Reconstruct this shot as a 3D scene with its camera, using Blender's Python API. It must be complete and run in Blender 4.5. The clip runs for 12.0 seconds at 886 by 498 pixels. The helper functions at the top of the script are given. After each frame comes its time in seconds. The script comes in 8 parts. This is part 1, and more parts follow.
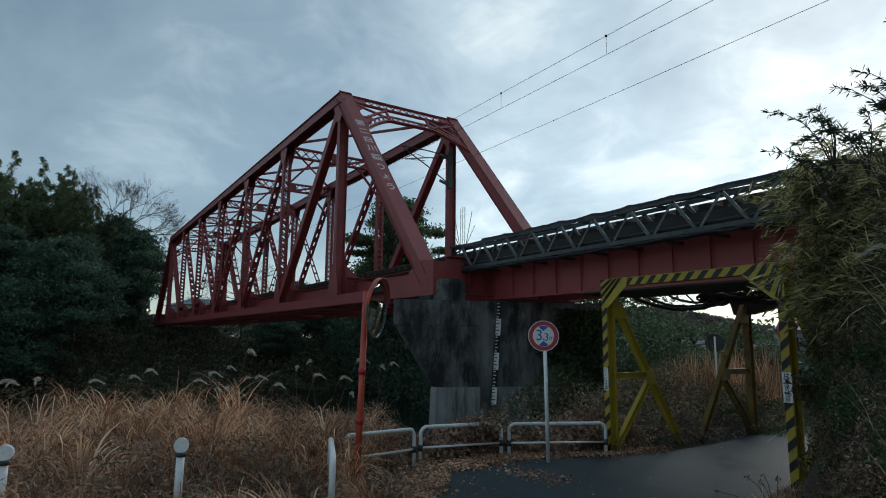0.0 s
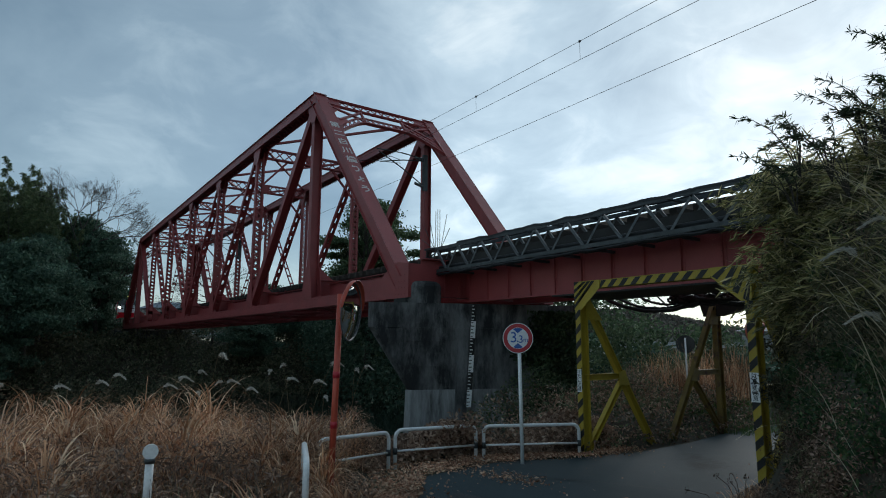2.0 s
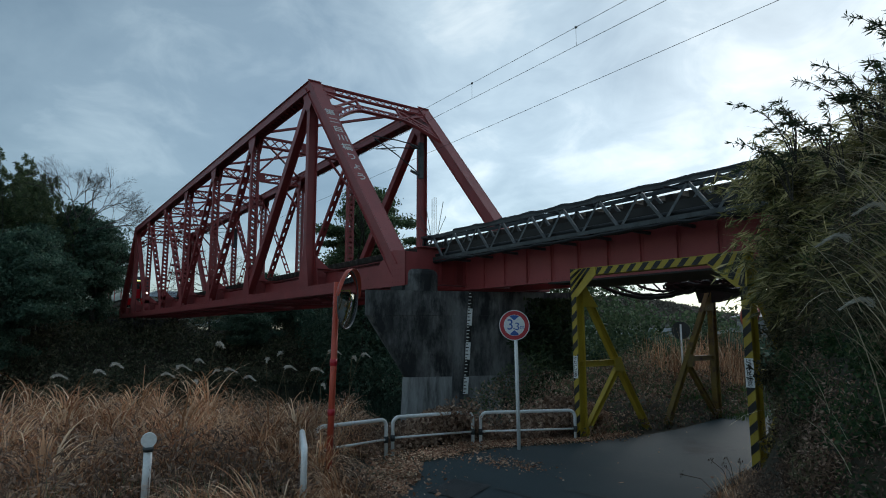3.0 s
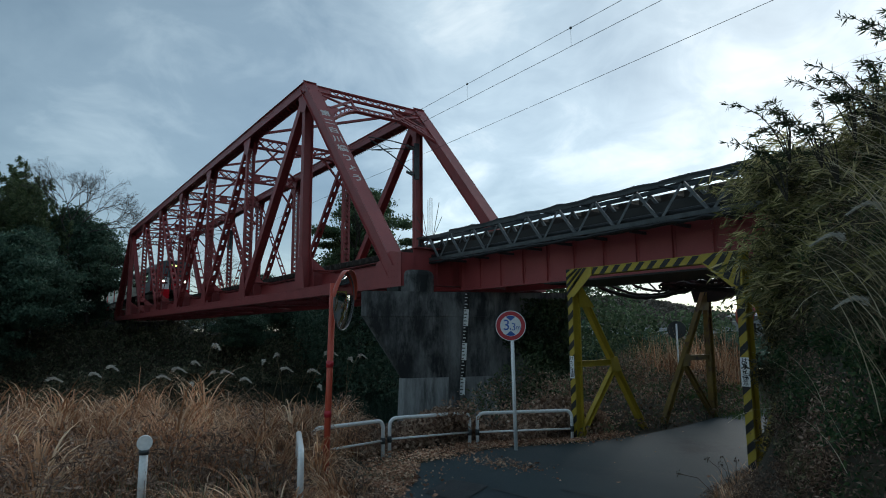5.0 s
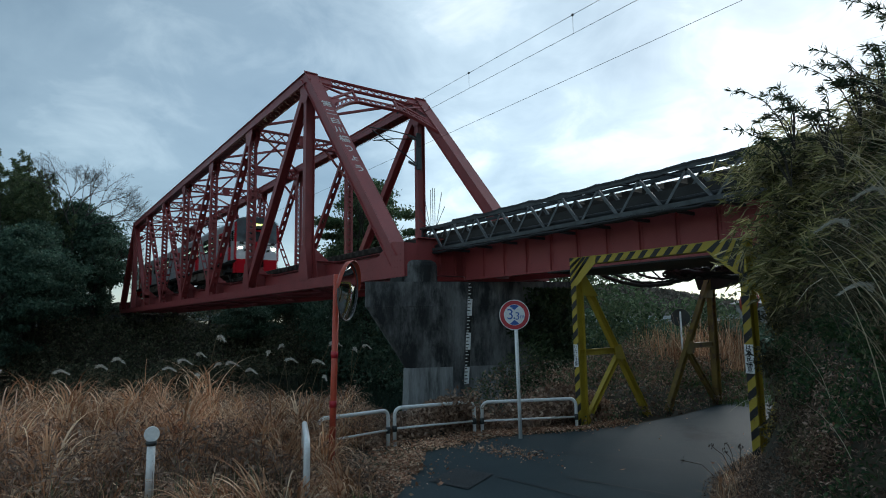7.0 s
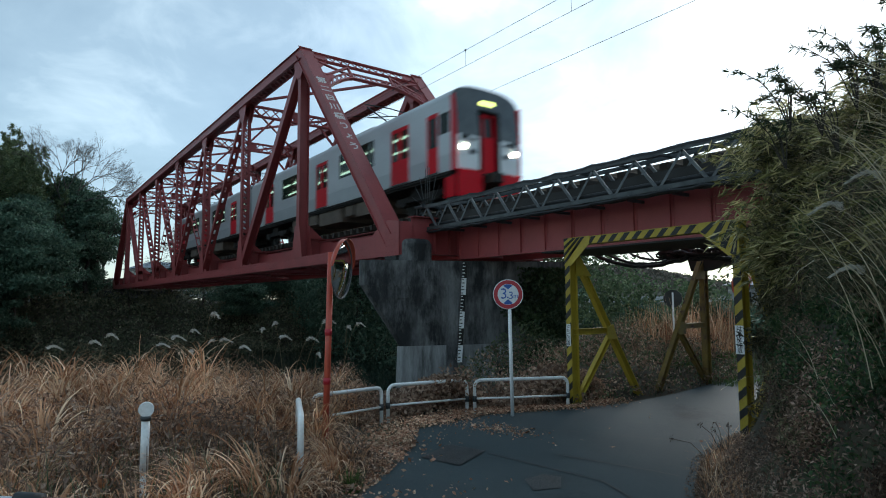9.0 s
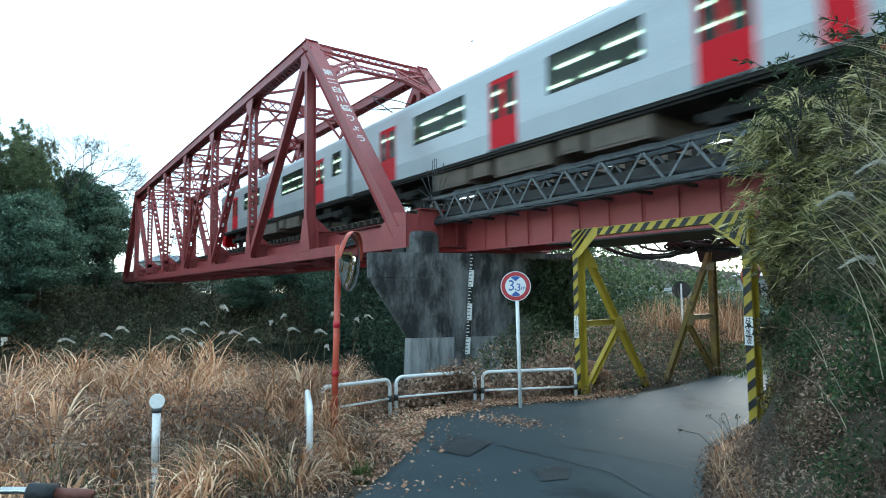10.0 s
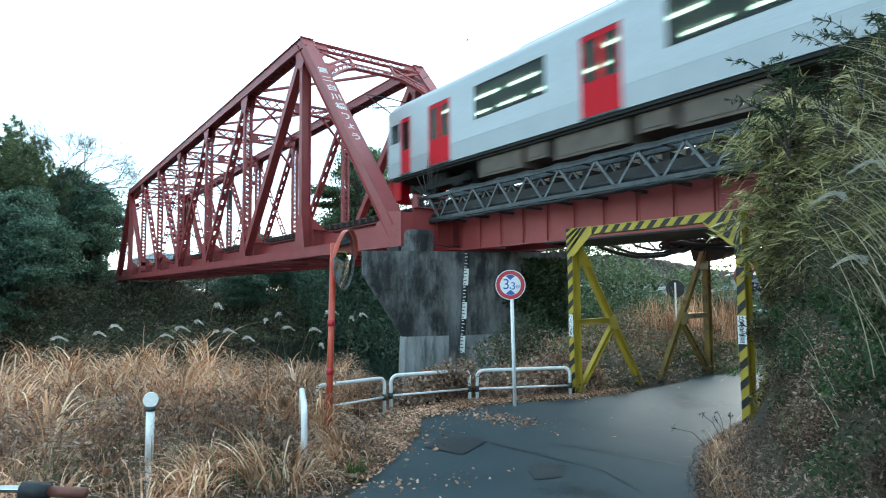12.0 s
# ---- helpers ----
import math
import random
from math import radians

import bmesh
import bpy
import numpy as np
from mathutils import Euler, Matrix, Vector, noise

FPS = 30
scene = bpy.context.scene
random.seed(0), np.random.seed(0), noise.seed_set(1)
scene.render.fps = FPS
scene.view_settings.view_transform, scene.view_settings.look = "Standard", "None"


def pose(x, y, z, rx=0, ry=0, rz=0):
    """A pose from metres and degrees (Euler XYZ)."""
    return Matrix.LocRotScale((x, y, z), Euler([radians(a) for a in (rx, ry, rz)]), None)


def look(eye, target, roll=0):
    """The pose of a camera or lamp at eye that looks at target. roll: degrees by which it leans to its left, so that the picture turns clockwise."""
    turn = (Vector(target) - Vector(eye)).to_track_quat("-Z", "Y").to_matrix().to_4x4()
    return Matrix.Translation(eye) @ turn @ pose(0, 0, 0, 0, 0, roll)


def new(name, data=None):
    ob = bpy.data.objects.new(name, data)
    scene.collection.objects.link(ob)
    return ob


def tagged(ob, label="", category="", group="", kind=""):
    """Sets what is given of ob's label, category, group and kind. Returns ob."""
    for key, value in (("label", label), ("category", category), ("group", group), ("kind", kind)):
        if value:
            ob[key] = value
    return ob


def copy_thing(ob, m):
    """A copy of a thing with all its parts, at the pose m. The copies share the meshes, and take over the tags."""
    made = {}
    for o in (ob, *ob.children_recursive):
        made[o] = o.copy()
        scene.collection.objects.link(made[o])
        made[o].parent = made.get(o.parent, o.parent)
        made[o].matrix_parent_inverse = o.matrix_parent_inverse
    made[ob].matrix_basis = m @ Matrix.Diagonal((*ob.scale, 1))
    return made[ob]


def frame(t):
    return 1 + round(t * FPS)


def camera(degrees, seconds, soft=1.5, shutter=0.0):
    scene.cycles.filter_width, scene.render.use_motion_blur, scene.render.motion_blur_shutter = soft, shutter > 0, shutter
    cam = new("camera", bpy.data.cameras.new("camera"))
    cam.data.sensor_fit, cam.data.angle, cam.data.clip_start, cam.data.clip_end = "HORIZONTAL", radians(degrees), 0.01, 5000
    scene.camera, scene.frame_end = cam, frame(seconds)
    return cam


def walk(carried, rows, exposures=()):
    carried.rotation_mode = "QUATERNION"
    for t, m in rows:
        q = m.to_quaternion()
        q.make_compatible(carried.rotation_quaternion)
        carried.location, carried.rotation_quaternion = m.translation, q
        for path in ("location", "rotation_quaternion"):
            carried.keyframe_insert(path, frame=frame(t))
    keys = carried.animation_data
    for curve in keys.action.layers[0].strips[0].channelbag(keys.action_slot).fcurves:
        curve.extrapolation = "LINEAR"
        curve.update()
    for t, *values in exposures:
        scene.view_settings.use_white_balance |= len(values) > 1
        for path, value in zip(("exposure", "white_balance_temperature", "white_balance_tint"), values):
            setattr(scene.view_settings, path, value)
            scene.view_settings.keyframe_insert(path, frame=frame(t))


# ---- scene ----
cam = camera(73.0, 12.0, soft=1.0, shutter=0.9)
# seconds, eye, target, roll
PATH = [
    (0, (16.265, -9.773, -1.399), (14.598, -8.708, -1.1), 0.5),
    (0.5, (16.265, -9.773, -1.399), (14.607, -8.692, -1.107), 0.5),
    (1, (16.268, -9.773, -1.398), (14.631, -8.667, -1.085), 0.3),
    (1.5, (16.269, -9.773, -1.398), (14.639, -8.653, -1.107), -0.2),
    (2, (16.268, -9.773, -1.399), (14.649, -8.64, -1.091), 0.2),
    (2.5, (16.269, -9.773, -1.398), (14.651, -8.629, -1.124), 0.1),
    (4.5, (16.266, -9.773, -1.399), (14.654, -8.621, -1.13), -0.6),
    (5, (16.268, -9.773, -1.398), (14.659, -8.616, -1.128), -0.4),
    (5.5, (16.27, -9.773, -1.399), (14.656, -8.618, -1.15), -0.3),
    (6, (16.266, -9.773, -1.399), (14.647, -8.629, -1.14), -0.8),
    (6.5, (16.268, -9.773, -1.399), (14.658, -8.607, -1.172), -0.4),
    (7, (16.266, -9.773, -1.399), (14.647, -8.622, -1.162), -0.9),
    (9, (16.266, -9.772, -1.399), (14.652, -8.603, -1.232), -0.4),
    (9.5, (16.266, -9.772, -1.399), (14.648, -8.606, -1.249), -0.6),
    (10, (16.265, -9.772, -1.399), (14.635, -8.622, -1.258), -0.6),
    (10.5, (16.263, -9.772, -1.399), (14.634, -8.622, -1.252), -0.5),
    (11, (16.264, -9.773, -1.4), (14.636, -8.62, -1.254), -0.8),
    (11.5, (16.266, -9.772, -1.399), (14.632, -8.626, -1.266), -0.7),
    (12, (16.268, -9.773, -1.399), (14.647, -8.609, -1.263), -0.5),
]
EXPOSURES = [(0.0, 0.02, 6800, 10), (2.0, 0.0, 6620, 10), (5.0, 0.02, 6600, 10), (6.0, 0.12, 6600, 10), (7.0, 0.22, 6600, 10), (7.6, 0.28, 6600, 10), (8.8, 0.48, 6650, 10), (9.1, 0.85, 6650, 10), (9.5, 1.62, 6600, 8), (10.0, 2.16, 6550, 6), (12.0, 2.26, 6550, 5)]
walk(cam, [(t, look(eye, target, roll)) for t, eye, target, roll in PATH], EXPOSURES)

# ---- world and sun ----
SUN_DIR = Vector((-0.36, 0.85, 0.42)).normalized()


def build_world():
    """An overcast evening sky: broken grey cloud, brighter where the low sun stands behind it."""
    w = bpy.data.worlds.new("overcast_sky")
    scene.world = w
    w.use_nodes = True
    nt = w.node_tree
    nt.nodes.clear()
    N, L = nt.nodes.new, nt.links.new
    out = N("ShaderNodeOutputWorld")
    sky = N("ShaderNodeTexSky")
    sky.sky_type = 'NISHITA'
    sky.sun_disc = False
    sky.dust_density = 0.2
    sky.ozone_density = 2.0
    sky.sun_elevation = math.asin(SUN_DIR.z)
    sky.sun_rotation = math.atan2(SUN_DIR.x, SUN_DIR.y)
    bg_sky = N("ShaderNodeBackground")
    bg_sky.inputs[1].default_value = 0.05
    L(sky.outputs[0], bg_sky.inputs[0])
    tc = N("ShaderNodeTexCoord")
    sep = N("ShaderNodeSeparateXYZ")
    L(tc.outputs["Generated"], sep.inputs[0])
    zz = N("ShaderNodeMath")
    zz.operation = 'MAXIMUM'
    L(sep.outputs[2], zz.inputs[0])
    zz.inputs[1].default_value = 0.0
    zp = N("ShaderNodeMath")
    zp.operation = 'ADD'
    L(zz.outputs[0], zp.inputs[0])
    zp.inputs[1].default_value = 0.32
    comb = N("ShaderNodeCombineXYZ")
    for i in (0, 1):
        d = N("ShaderNodeMath")
        d.operation = 'DIVIDE'
        L(sep.outputs[i], d.inputs[0])
        L(zp.outputs[0], d.inputs[1])
        L(d.outputs[0], comb.inputs[i])
    n1 = N("ShaderNodeTexNoise")
    n1.inputs["Scale"].default_value = 1.5
    n1.inputs["Detail"].default_value = 5
    n1.inputs["Roughness"].default_value = 0.52
    n1.inputs["Distortion"].default_value = 0.35
    L(comb.outputs[0], n1.inputs["Vector"])
    dot = N("ShaderNodeVectorMath")
    dot.operation = 'DOT_PRODUCT'
    nrm = N("ShaderNodeVectorMath")
    nrm.operation = 'NORMALIZE'
    L(tc.outputs["Generated"], nrm.inputs[0])
    L(nrm.outputs[0], dot.inputs[0])
    dot.inputs[1].default_value = SUN_DIR
    mr = N("ShaderNodeMapRange")
    mr.interpolation_type = 'SMOOTHSTEP'
    mr.inputs[1].default_value = 0.72
    mr.inputs[2].default_value = 1.0
    mr.inputs[3].default_value = -0.085
    mr.inputs[4].default_value = 0.30
    L(dot.outputs["Value"], mr.inputs[0])
    add = N("ShaderNodeMath")
    add.operation = 'ADD'
    n2 = N("ShaderNodeTexNoise")
    n2.inputs["Scale"].default_value = 5.0
    n2.inputs["Detail"].default_value = 6
    n2.inputs["Roughness"].default_value = 0.6
    n2.inputs["Distortion"].default_value = 0.6
    L(comb.outputs[0], n2.inputs["Vector"])
    mad = N("ShaderNodeMath")
    mad.operation = 'MULTIPLY_ADD'
    L(n2.outputs["Fac"], mad.inputs[0])
    mad.inputs[1].default_value = 0.34
    mad.inputs[2].default_value = -0.17
    ad2 = N("ShaderNodeMath")
    ad2.operation = 'ADD'
    L(n1.outputs["Fac"], ad2.inputs[0])
    L(mad.outputs[0], ad2.inputs[1])
    L(ad2.outputs[0], add.inputs[0])
    L(mr.outputs[0], add.inputs[1])
    ramp = N("ShaderNodeValToRGB")
    e = ramp.color_ramp.elements
    e[0].position, e[0].color = 0.25, (0.125, 0.190, 0.222, 1)
    e[1].position, e[1].color = 0.98, (1.10, 1.16, 1.10, 1)
    m = e.new(0.5)
    m.color = (0.205, 0.288, 0.325, 1)
    m = e.new(0.72)
    m.color = (0.46, 0.575, 0.61, 1)
    L(add.outputs[0], ramp.inputs[0])
    bg = N("ShaderNodeBackground")
    bg.inputs[1].default_value = 0.90
    L(ramp.outputs[0], bg.inputs[0])
    mix = N("ShaderNodeAddShader")
    L(bg_sky.outputs[0], mix.inputs[0])
    L(bg.outputs[0], mix.inputs[1])
    L(mix.outputs[0], out.inputs[0])


def build_sun():
    d = bpy.data.lights.new("sun", 'SUN')
    d.energy = 0.5
    d.angle = radians(25)
    d.color = (1.0, 0.99, 0.97)
    o = new("sun", d)
    o.rotation_euler = (-SUN_DIR).to_track_quat('-Z', 'Y').to_euler()
    o.location = (0, 40, 40)


build_world()
build_sun()


# ---- materials ----
def mat(name, base, rough=0.6, metal=0.0, second=None, scale=3.0, amount=0.5, bump=0.15, fine=40.0,
        island=0.0, spec=0.5, stretch=(1, 1, 1), third=None, third_scale=0.7, third_cut=0.6, third_soft=0.08, emit=None, power=0.0):
    """A surface with a broad stain pattern, a fine grain and a relief."""
    m = bpy.data.materials.new(name)
    m.use_nodes = True
    nt = m.node_tree
    N, L = nt.nodes.new, nt.links.new
    b = nt.nodes["Principled BSDF"]
    b.inputs["Roughness"].default_value = rough
    b.inputs["Metallic"].default_value = metal
    b.inputs["Specular IOR Level"].default_value = spec
    tc = N("ShaderNodeTexCoord")
    mp = N("ShaderNodeMapping")
    mp.inputs["Scale"].default_value = stretch
    geo = N("ShaderNodeNewGeometry")
    L(geo.outputs["Position"] if island < 0 else tc.outputs["Object"], mp.inputs[0])
    n = N("ShaderNodeTexNoise")
    n.inputs["Scale"].default_value = scale
    n.inputs["Detail"].default_value = 6
    n.inputs["Roughness"].default_value = 0.65
    L(mp.outputs[0], n.inputs["Vector"])
    f = N("ShaderNodeTexNoise")
    f.inputs["Scale"].default_value = fine
    f.inputs["Detail"].default_value = 3
    L(mp.outputs[0], f.inputs["Vector"])
    r = N("ShaderNodeMapRange")
    r.inputs[1].default_value, r.inputs[2].default_value = 0.35, 0.68
    L(n.outputs["Fac"], r.inputs[0])
    mixc = N("ShaderNodeMix")
    mixc.data_type = 'RGBA'
    sec = second or tuple(c * (1 - amount) for c in base)
    mixc.inputs[6].default_value = (*base, 1)
    mixc.inputs[7].default_value = (*sec, 1)
    L(r.outputs[0], mixc.inputs[0])
    col = mixc.outputs[2]
    if third:
        n3 = N("ShaderNodeTexNoise")
        n3.inputs["Scale"].default_value = third_scale
        n3.inputs["Detail"].default_value = 8
        n3.inputs["Roughness"].default_value = 0.7
        L(mp.outputs[0], n3.inputs["Vector"])
        r3 = N("ShaderNodeMapRange")
        r3.inputs[1].default_value, r3.inputs[2].default_value = third_cut, third_cut + third_soft
        L(n3.outputs["Fac"], r3.inputs[0])
        m3 = N("ShaderNodeMix")
        m3.data_type = 'RGBA'
        L(r3.outputs[0], m3.inputs[0])
        L(col, m3.inputs[6])
        m3.inputs[7].default_value = (*third, 1)
        col = m3.outputs[2]
    hsv = N("ShaderNodeHueSaturation")
    L(col, hsv.inputs["Color"])
    vr = N("ShaderNodeMapRange")
    vr.inputs[3].default_value, vr.inputs[4].default_value = 0.78, 1.22
    if island > 0:
        L(geo.outputs["Random Per Island"], vr.inputs[0])
        vr.inputs[3].default_value, vr.inputs[4].default_value = 1 - island, 1 + island
    else:
        L(f.outputs["Fac"], vr.inputs[0])
    L(vr.outputs[0], hsv.inputs["Value"])
    L(hsv.outputs[0], b.inputs["Base Color"])
    if bump:
        bp = N("ShaderNodeBump")
        bp.inputs["Strength"].default_value = bump
        bp.inputs["Distance"].default_value = 0.02
        L(f.outputs["Fac"], bp.inputs["Height"])
        L(bp.outputs[0], b.inputs["Normal"])
    if emit:
        b.inputs["Emission Color"].default_value = (*emit, 1)
        b.inputs["Emission Strength"].default_value = power
    return m


def leaf_mat(name, a, b2, c=None, rough=0.5, through_=0.35, spread=0.35):
    """Leaves: each its own shade between three colours; some light passes through."""
    m = bpy.data.materials.new(name)
    m.use_nodes = True
    nt = m.node_tree
    N, L = nt.nodes.new, nt.links.new
    b = nt.nodes["Principled BSDF"]
    b.inputs["Roughness"].default_value = rough
    b.inputs["Specular IOR Level"].default_value = 0.3
    geo = N("ShaderNodeNewGeometry")
    ramp = N("ShaderNodeValToRGB")
    e = ramp.color_ramp.elements
    e[0].color, e[1].color = (*a, 1), (*(c or b2), 1)
    mid = e.new(0.55)
    mid.color = (*b2, 1)
    L(geo.outputs["Random Per Island"], ramp.inputs[0])
    n = N("ShaderNodeTexNoise")
    n.inputs["Scale"].default_value = 0.9
    n.inputs["Detail"].default_value = 4
    L(geo.outputs["Position"], n.inputs["Vector"])
    vr = N("ShaderNodeMapRange")
    vr.inputs[1].default_value, vr.inputs[2].default_value = 0.3, 0.7
    vr.inputs[3].default_value, vr.inputs[4].default_value = 1 - spread, 1 + spread
    L(n.outputs["Fac"], vr.inputs[0])
    hsv = N("ShaderNodeHueSaturation")
    L(ramp.outputs[0], hsv.inputs["Color"])
    L(vr.outputs[0], hsv.inputs["Value"])
    L(hsv.outputs[0], b.inputs["Base Color"])
    tr = N("ShaderNodeBsdfTranslucent")
    L(hsv.outputs[0], tr.inputs[0])
    mx = N("ShaderNodeMixShader")
    mx.inputs[0].default_value = through_
    L(b.outputs[0], mx.inputs[1])
    L(tr.outputs[0], mx.inputs[2])
    L(mx.outputs[0], nt.nodes["Material Output"].inputs[0])
    return m


def glass_mat(name, tint=(0.8, 0.9, 0.88), clear=0.75):
    m = bpy.data.materials.new(name)
    m.use_nodes = True
    nt = m.node_tree
    N, L = nt.nodes.new, nt.links.new
    b = nt.nodes["Principled BSDF"]
    b.inputs["Base Color"].default_value = (0.02, 0.03, 0.03, 1)
    b.inputs["Roughness"].default_value = 0.06
    t = N("ShaderNodeBsdfTransparent")
    t.inputs[0].default_value = (*tint, 1)
    mx = N("ShaderNodeMixShader")
    mx.inputs[0].default_value = clear
    L(b.outputs[0], mx.inputs[1])
    L(t.outputs[0], mx.inputs[2])
    L(mx.outputs[0], nt.nodes["Material Output"].inputs[0])
    return m


RED = mat("red_oxide_paint", (0.335, 0.060, 0.060), 0.45, second=(0.26, 0.047, 0.047), scale=1.3, third=(0.12, 0.035, 0.025), third_scale=2.2, third_cut=0.66, bump=0.2)
GIRDER_RED = mat("girder_red_paint", (0.42, 0.082, 0.082), 0.5, second=(0.34, 0.064, 0.064), scale=1.0, third=(0.15, 0.04, 0.03), third_scale=1.7, third_cut=0.66, bump=0.2)
RIVET = mat("rivet_heads", (0.26, 0.06, 0.055), 0.4, scale=8)
YELLOW = mat("yellow_paint", (0.50, 0.36, 0.035), 0.5, second=(0.40, 0.28, 0.03), scale=2.5, third=(0.14, 0.09, 0.03), third_scale=3.5, third_cut=0.66)
BLACK = mat("black_paint", (0.022, 0.020, 0.018), 0.55, scale=3, third=(0.07, 0.05, 0.03), third_scale=5, third_cut=0.66)
RACK_STEEL = mat("zinc_coated_angle", (0.135, 0.147, 0.152), 0.45, 0.25, second=(0.07, 0.077, 0.08), scale=3.5, third=(0.09, 0.075, 0.06), third_scale=4, third_cut=0.62)
STEEL = mat("galvanised_steel", (0.070, 0.080, 0.083), 0.42, 0.3, second=(0.035, 0.040, 0.042), scale=4, third=(0.17, 0.17, 0.16), third_scale=3, third_cut=0.66)
DARK_STEEL = mat("dark_weathered_steel", (0.035, 0.038, 0.036), 0.7, 0.2, scale=3)
WHITE_PAINT = mat("white_enamel", (0.90, 0.91, 0.90), 0.36, second=(0.84, 0.84, 0.83), scale=4, third=(0.26, 0.17, 0.11), third_scale=6, third_cut=0.67, bump=0.05)
ORANGE = mat("orange_enamel", (0.58, 0.085, 0.05), 0.4, second=(0.46, 0.075, 0.04), scale=5, third=(0.20, 0.06, 0.03), third_scale=4, third_cut=0.64, bump=0.05)
SIGN_RED = mat("sign_red", (0.50, 0.02, 0.035), 0.35, scale=6, amount=0.15, bump=0.02)
SIGN_WHITE = mat("sign_white", (0.80, 0.82, 0.84), 0.35, scale=6, amount=0.08, bump=0.02)
SIGN_BLUE = mat("sign_blue", (0.02, 0.11, 0.42), 0.35, scale=6, amount=0.15, bump=0.02)
CONCRETE = mat("pier_concrete", (0.19, 0.19, 0.188), 0.9, second=(0.05, 0.051, 0.052), scale=1.5, third=(0.020, 0.021, 0.022), third_scale=0.7, third_cut=0.47, third_soft=0.13, bump=0.7, fine=14, stretch=(1.2, 1.7, 0.6))
CONCRETE_LIGHT = mat("lime_washed_concrete", (0.36, 0.36, 0.355), 0.9, second=(0.15, 0.15, 0.148), scale=2.4, third=(0.05, 0.05, 0.047), third_scale=1.5, third_cut=0.50, third_soft=0.16, bump=0.5, fine=20, stretch=(1.5, 1.5, 0.25))
ASPHALT = mat("wet_asphalt", (0.055, 0.078, 0.086), 0.58, second=(0.042, 0.060, 0.067), scale=0.6, third=(0.026, 0.034, 0.039), third_scale=0.35, third_cut=0.6, bump=0.3, fine=70, spec=0.075)
ASPHALT.node_tree.nodes["Principled BSDF"].inputs["Specular Tint"].default_value = (0.70, 0.92, 1.0, 1)
PATCH = mat("asphalt_patch", (0.034, 0.046, 0.052), 0.5, scale=2, bump=0.4, fine=80, spec=0.25)
SOIL = mat("bank_soil", (0.075, 0.058, 0.040), 0.95, second=(0.045, 0.040, 0.028), scale=1.2, third=(0.055, 0.062, 0.028), third_scale=0.5, third_cut=0.52, bump=0.9, fine=12)
WATER = mat("river_water", (0.012, 0.020, 0.018), 0.08, scale=0.5, bump=0.12, fine=2.5)
WOOD = mat("sleeper_timber", (0.055, 0.045, 0.036), 0.9, second=(0.03, 0.026, 0.022), scale=3, bump=0.5)
RAIL = mat("rail_steel", (0.20, 0.15, 0.12), 0.45, 0.6, scale=5)
TRAIN_SILVER = mat("brushed_aluminium_body", (0.46, 0.485, 0.50), 0.36, 0.25, second=(0.41, 0.435, 0.45), scale=1.2, bump=0.02, fine=60, stretch=(0.2, 1, 1))
TRAIN_GREY = mat("grey_lower_panel", (0.39, 0.415, 0.43), 0.42, 0.25, second=(0.34, 0.365, 0.38), scale=1.0, bump=0.02)
TRAIN_RED = mat("train_red_enamel", (0.60, 0.002, 0.014), 0.5, second=(0.54, 0.002, 0.012), scale=2, bump=0.02, spec=0.2)
TRAIN_WHITE = mat("train_front_white", (0.72, 0.74, 0.76), 0.3, scale=2, amount=0.1, bump=0.02)
# grey base lifted to stand for sky reflected in the train's front glass
SCREEN = mat("tinted_sky_grey_screen", (0.085, 0.098, 0.105), 0.10, second=(0.045, 0.053, 0.058), scale=1.2, bump=0.0, spec=0.7)
TRAIN_BLACK = mat("train_front_black", (0.012, 0.013, 0.014), 0.15, scale=2, bump=0.0)
UNDERFRAME = mat("underframe_black", (0.018, 0.016, 0.014), 0.8, scale=3)
EQUIP = mat("equipment_box_brown", (0.15, 0.115, 0.09), 0.75, second=(0.09, 0.072, 0.058), scale=2.5)
GLASS = glass_mat("train_window_glass", (0.55, 0.66, 0.62), 0.62)
INTERIOR = mat("train_interior", (0.48, 0.46, 0.40), 0.7, scale=2, amount=0.15, bump=0)
SEAT = mat("train_seat", (0.10, 0.06, 0.04), 0.8, scale=5)
LAMP_STRIP = mat("fluorescent_tube", (0.9, 0.95, 0.9), 0.5, emit=(0.86, 1.0, 0.90), power=2.6, bump=0)
HEADLIGHT = mat("headlight_lens", (0.9, 0.9, 0.85), 0.2, emit=(1.0, 0.93, 0.70), power=150.0, bump=0)
LED = mat("destination_led", (0.1, 0.1, 0.05), 0.4, emit=(0.80, 1.0, 0.25), power=2.2, bump=0)
MIRROR = bpy.data.materials.new("mirror_acrylic")
MIRROR.use_nodes = True
MIRROR.node_tree.nodes["Principled BSDF"].inputs["Metallic"].default_value = 1.0
MIRROR.node_tree.nodes["Principled BSDF"].inputs["Roughness"].default_value = 0.04
MIRROR.node_tree.nodes["Principled BSDF"].inputs["Base Color"].default_value = (0.62, 0.65, 0.66, 1)
CHROME = mat("chromed_tube", (0.6, 0.6, 0.6), 0.15, 1.0, scale=5, amount=0.1, bump=0)
RUBBER = mat("black_rubber", (0.02, 0.022, 0.025), 0.6, scale=8)
GRIP = mat("brown_grip", (0.20, 0.065, 0.045), 0.6, scale=9)
INSULATOR = mat("grey_insulator", (0.16, 0.17, 0.18), 0.4, scale=6)
BARK = mat("tree_bark", (0.06, 0.05, 0.04), 0.95, second=(0.03, 0.026, 0.022), scale=2, bump=0.9, fine=8)
PALE_BARK = mat("pale_bark", (0.12, 0.11, 0.10), 0.95, scale=2, bump=0.6, fine=8)
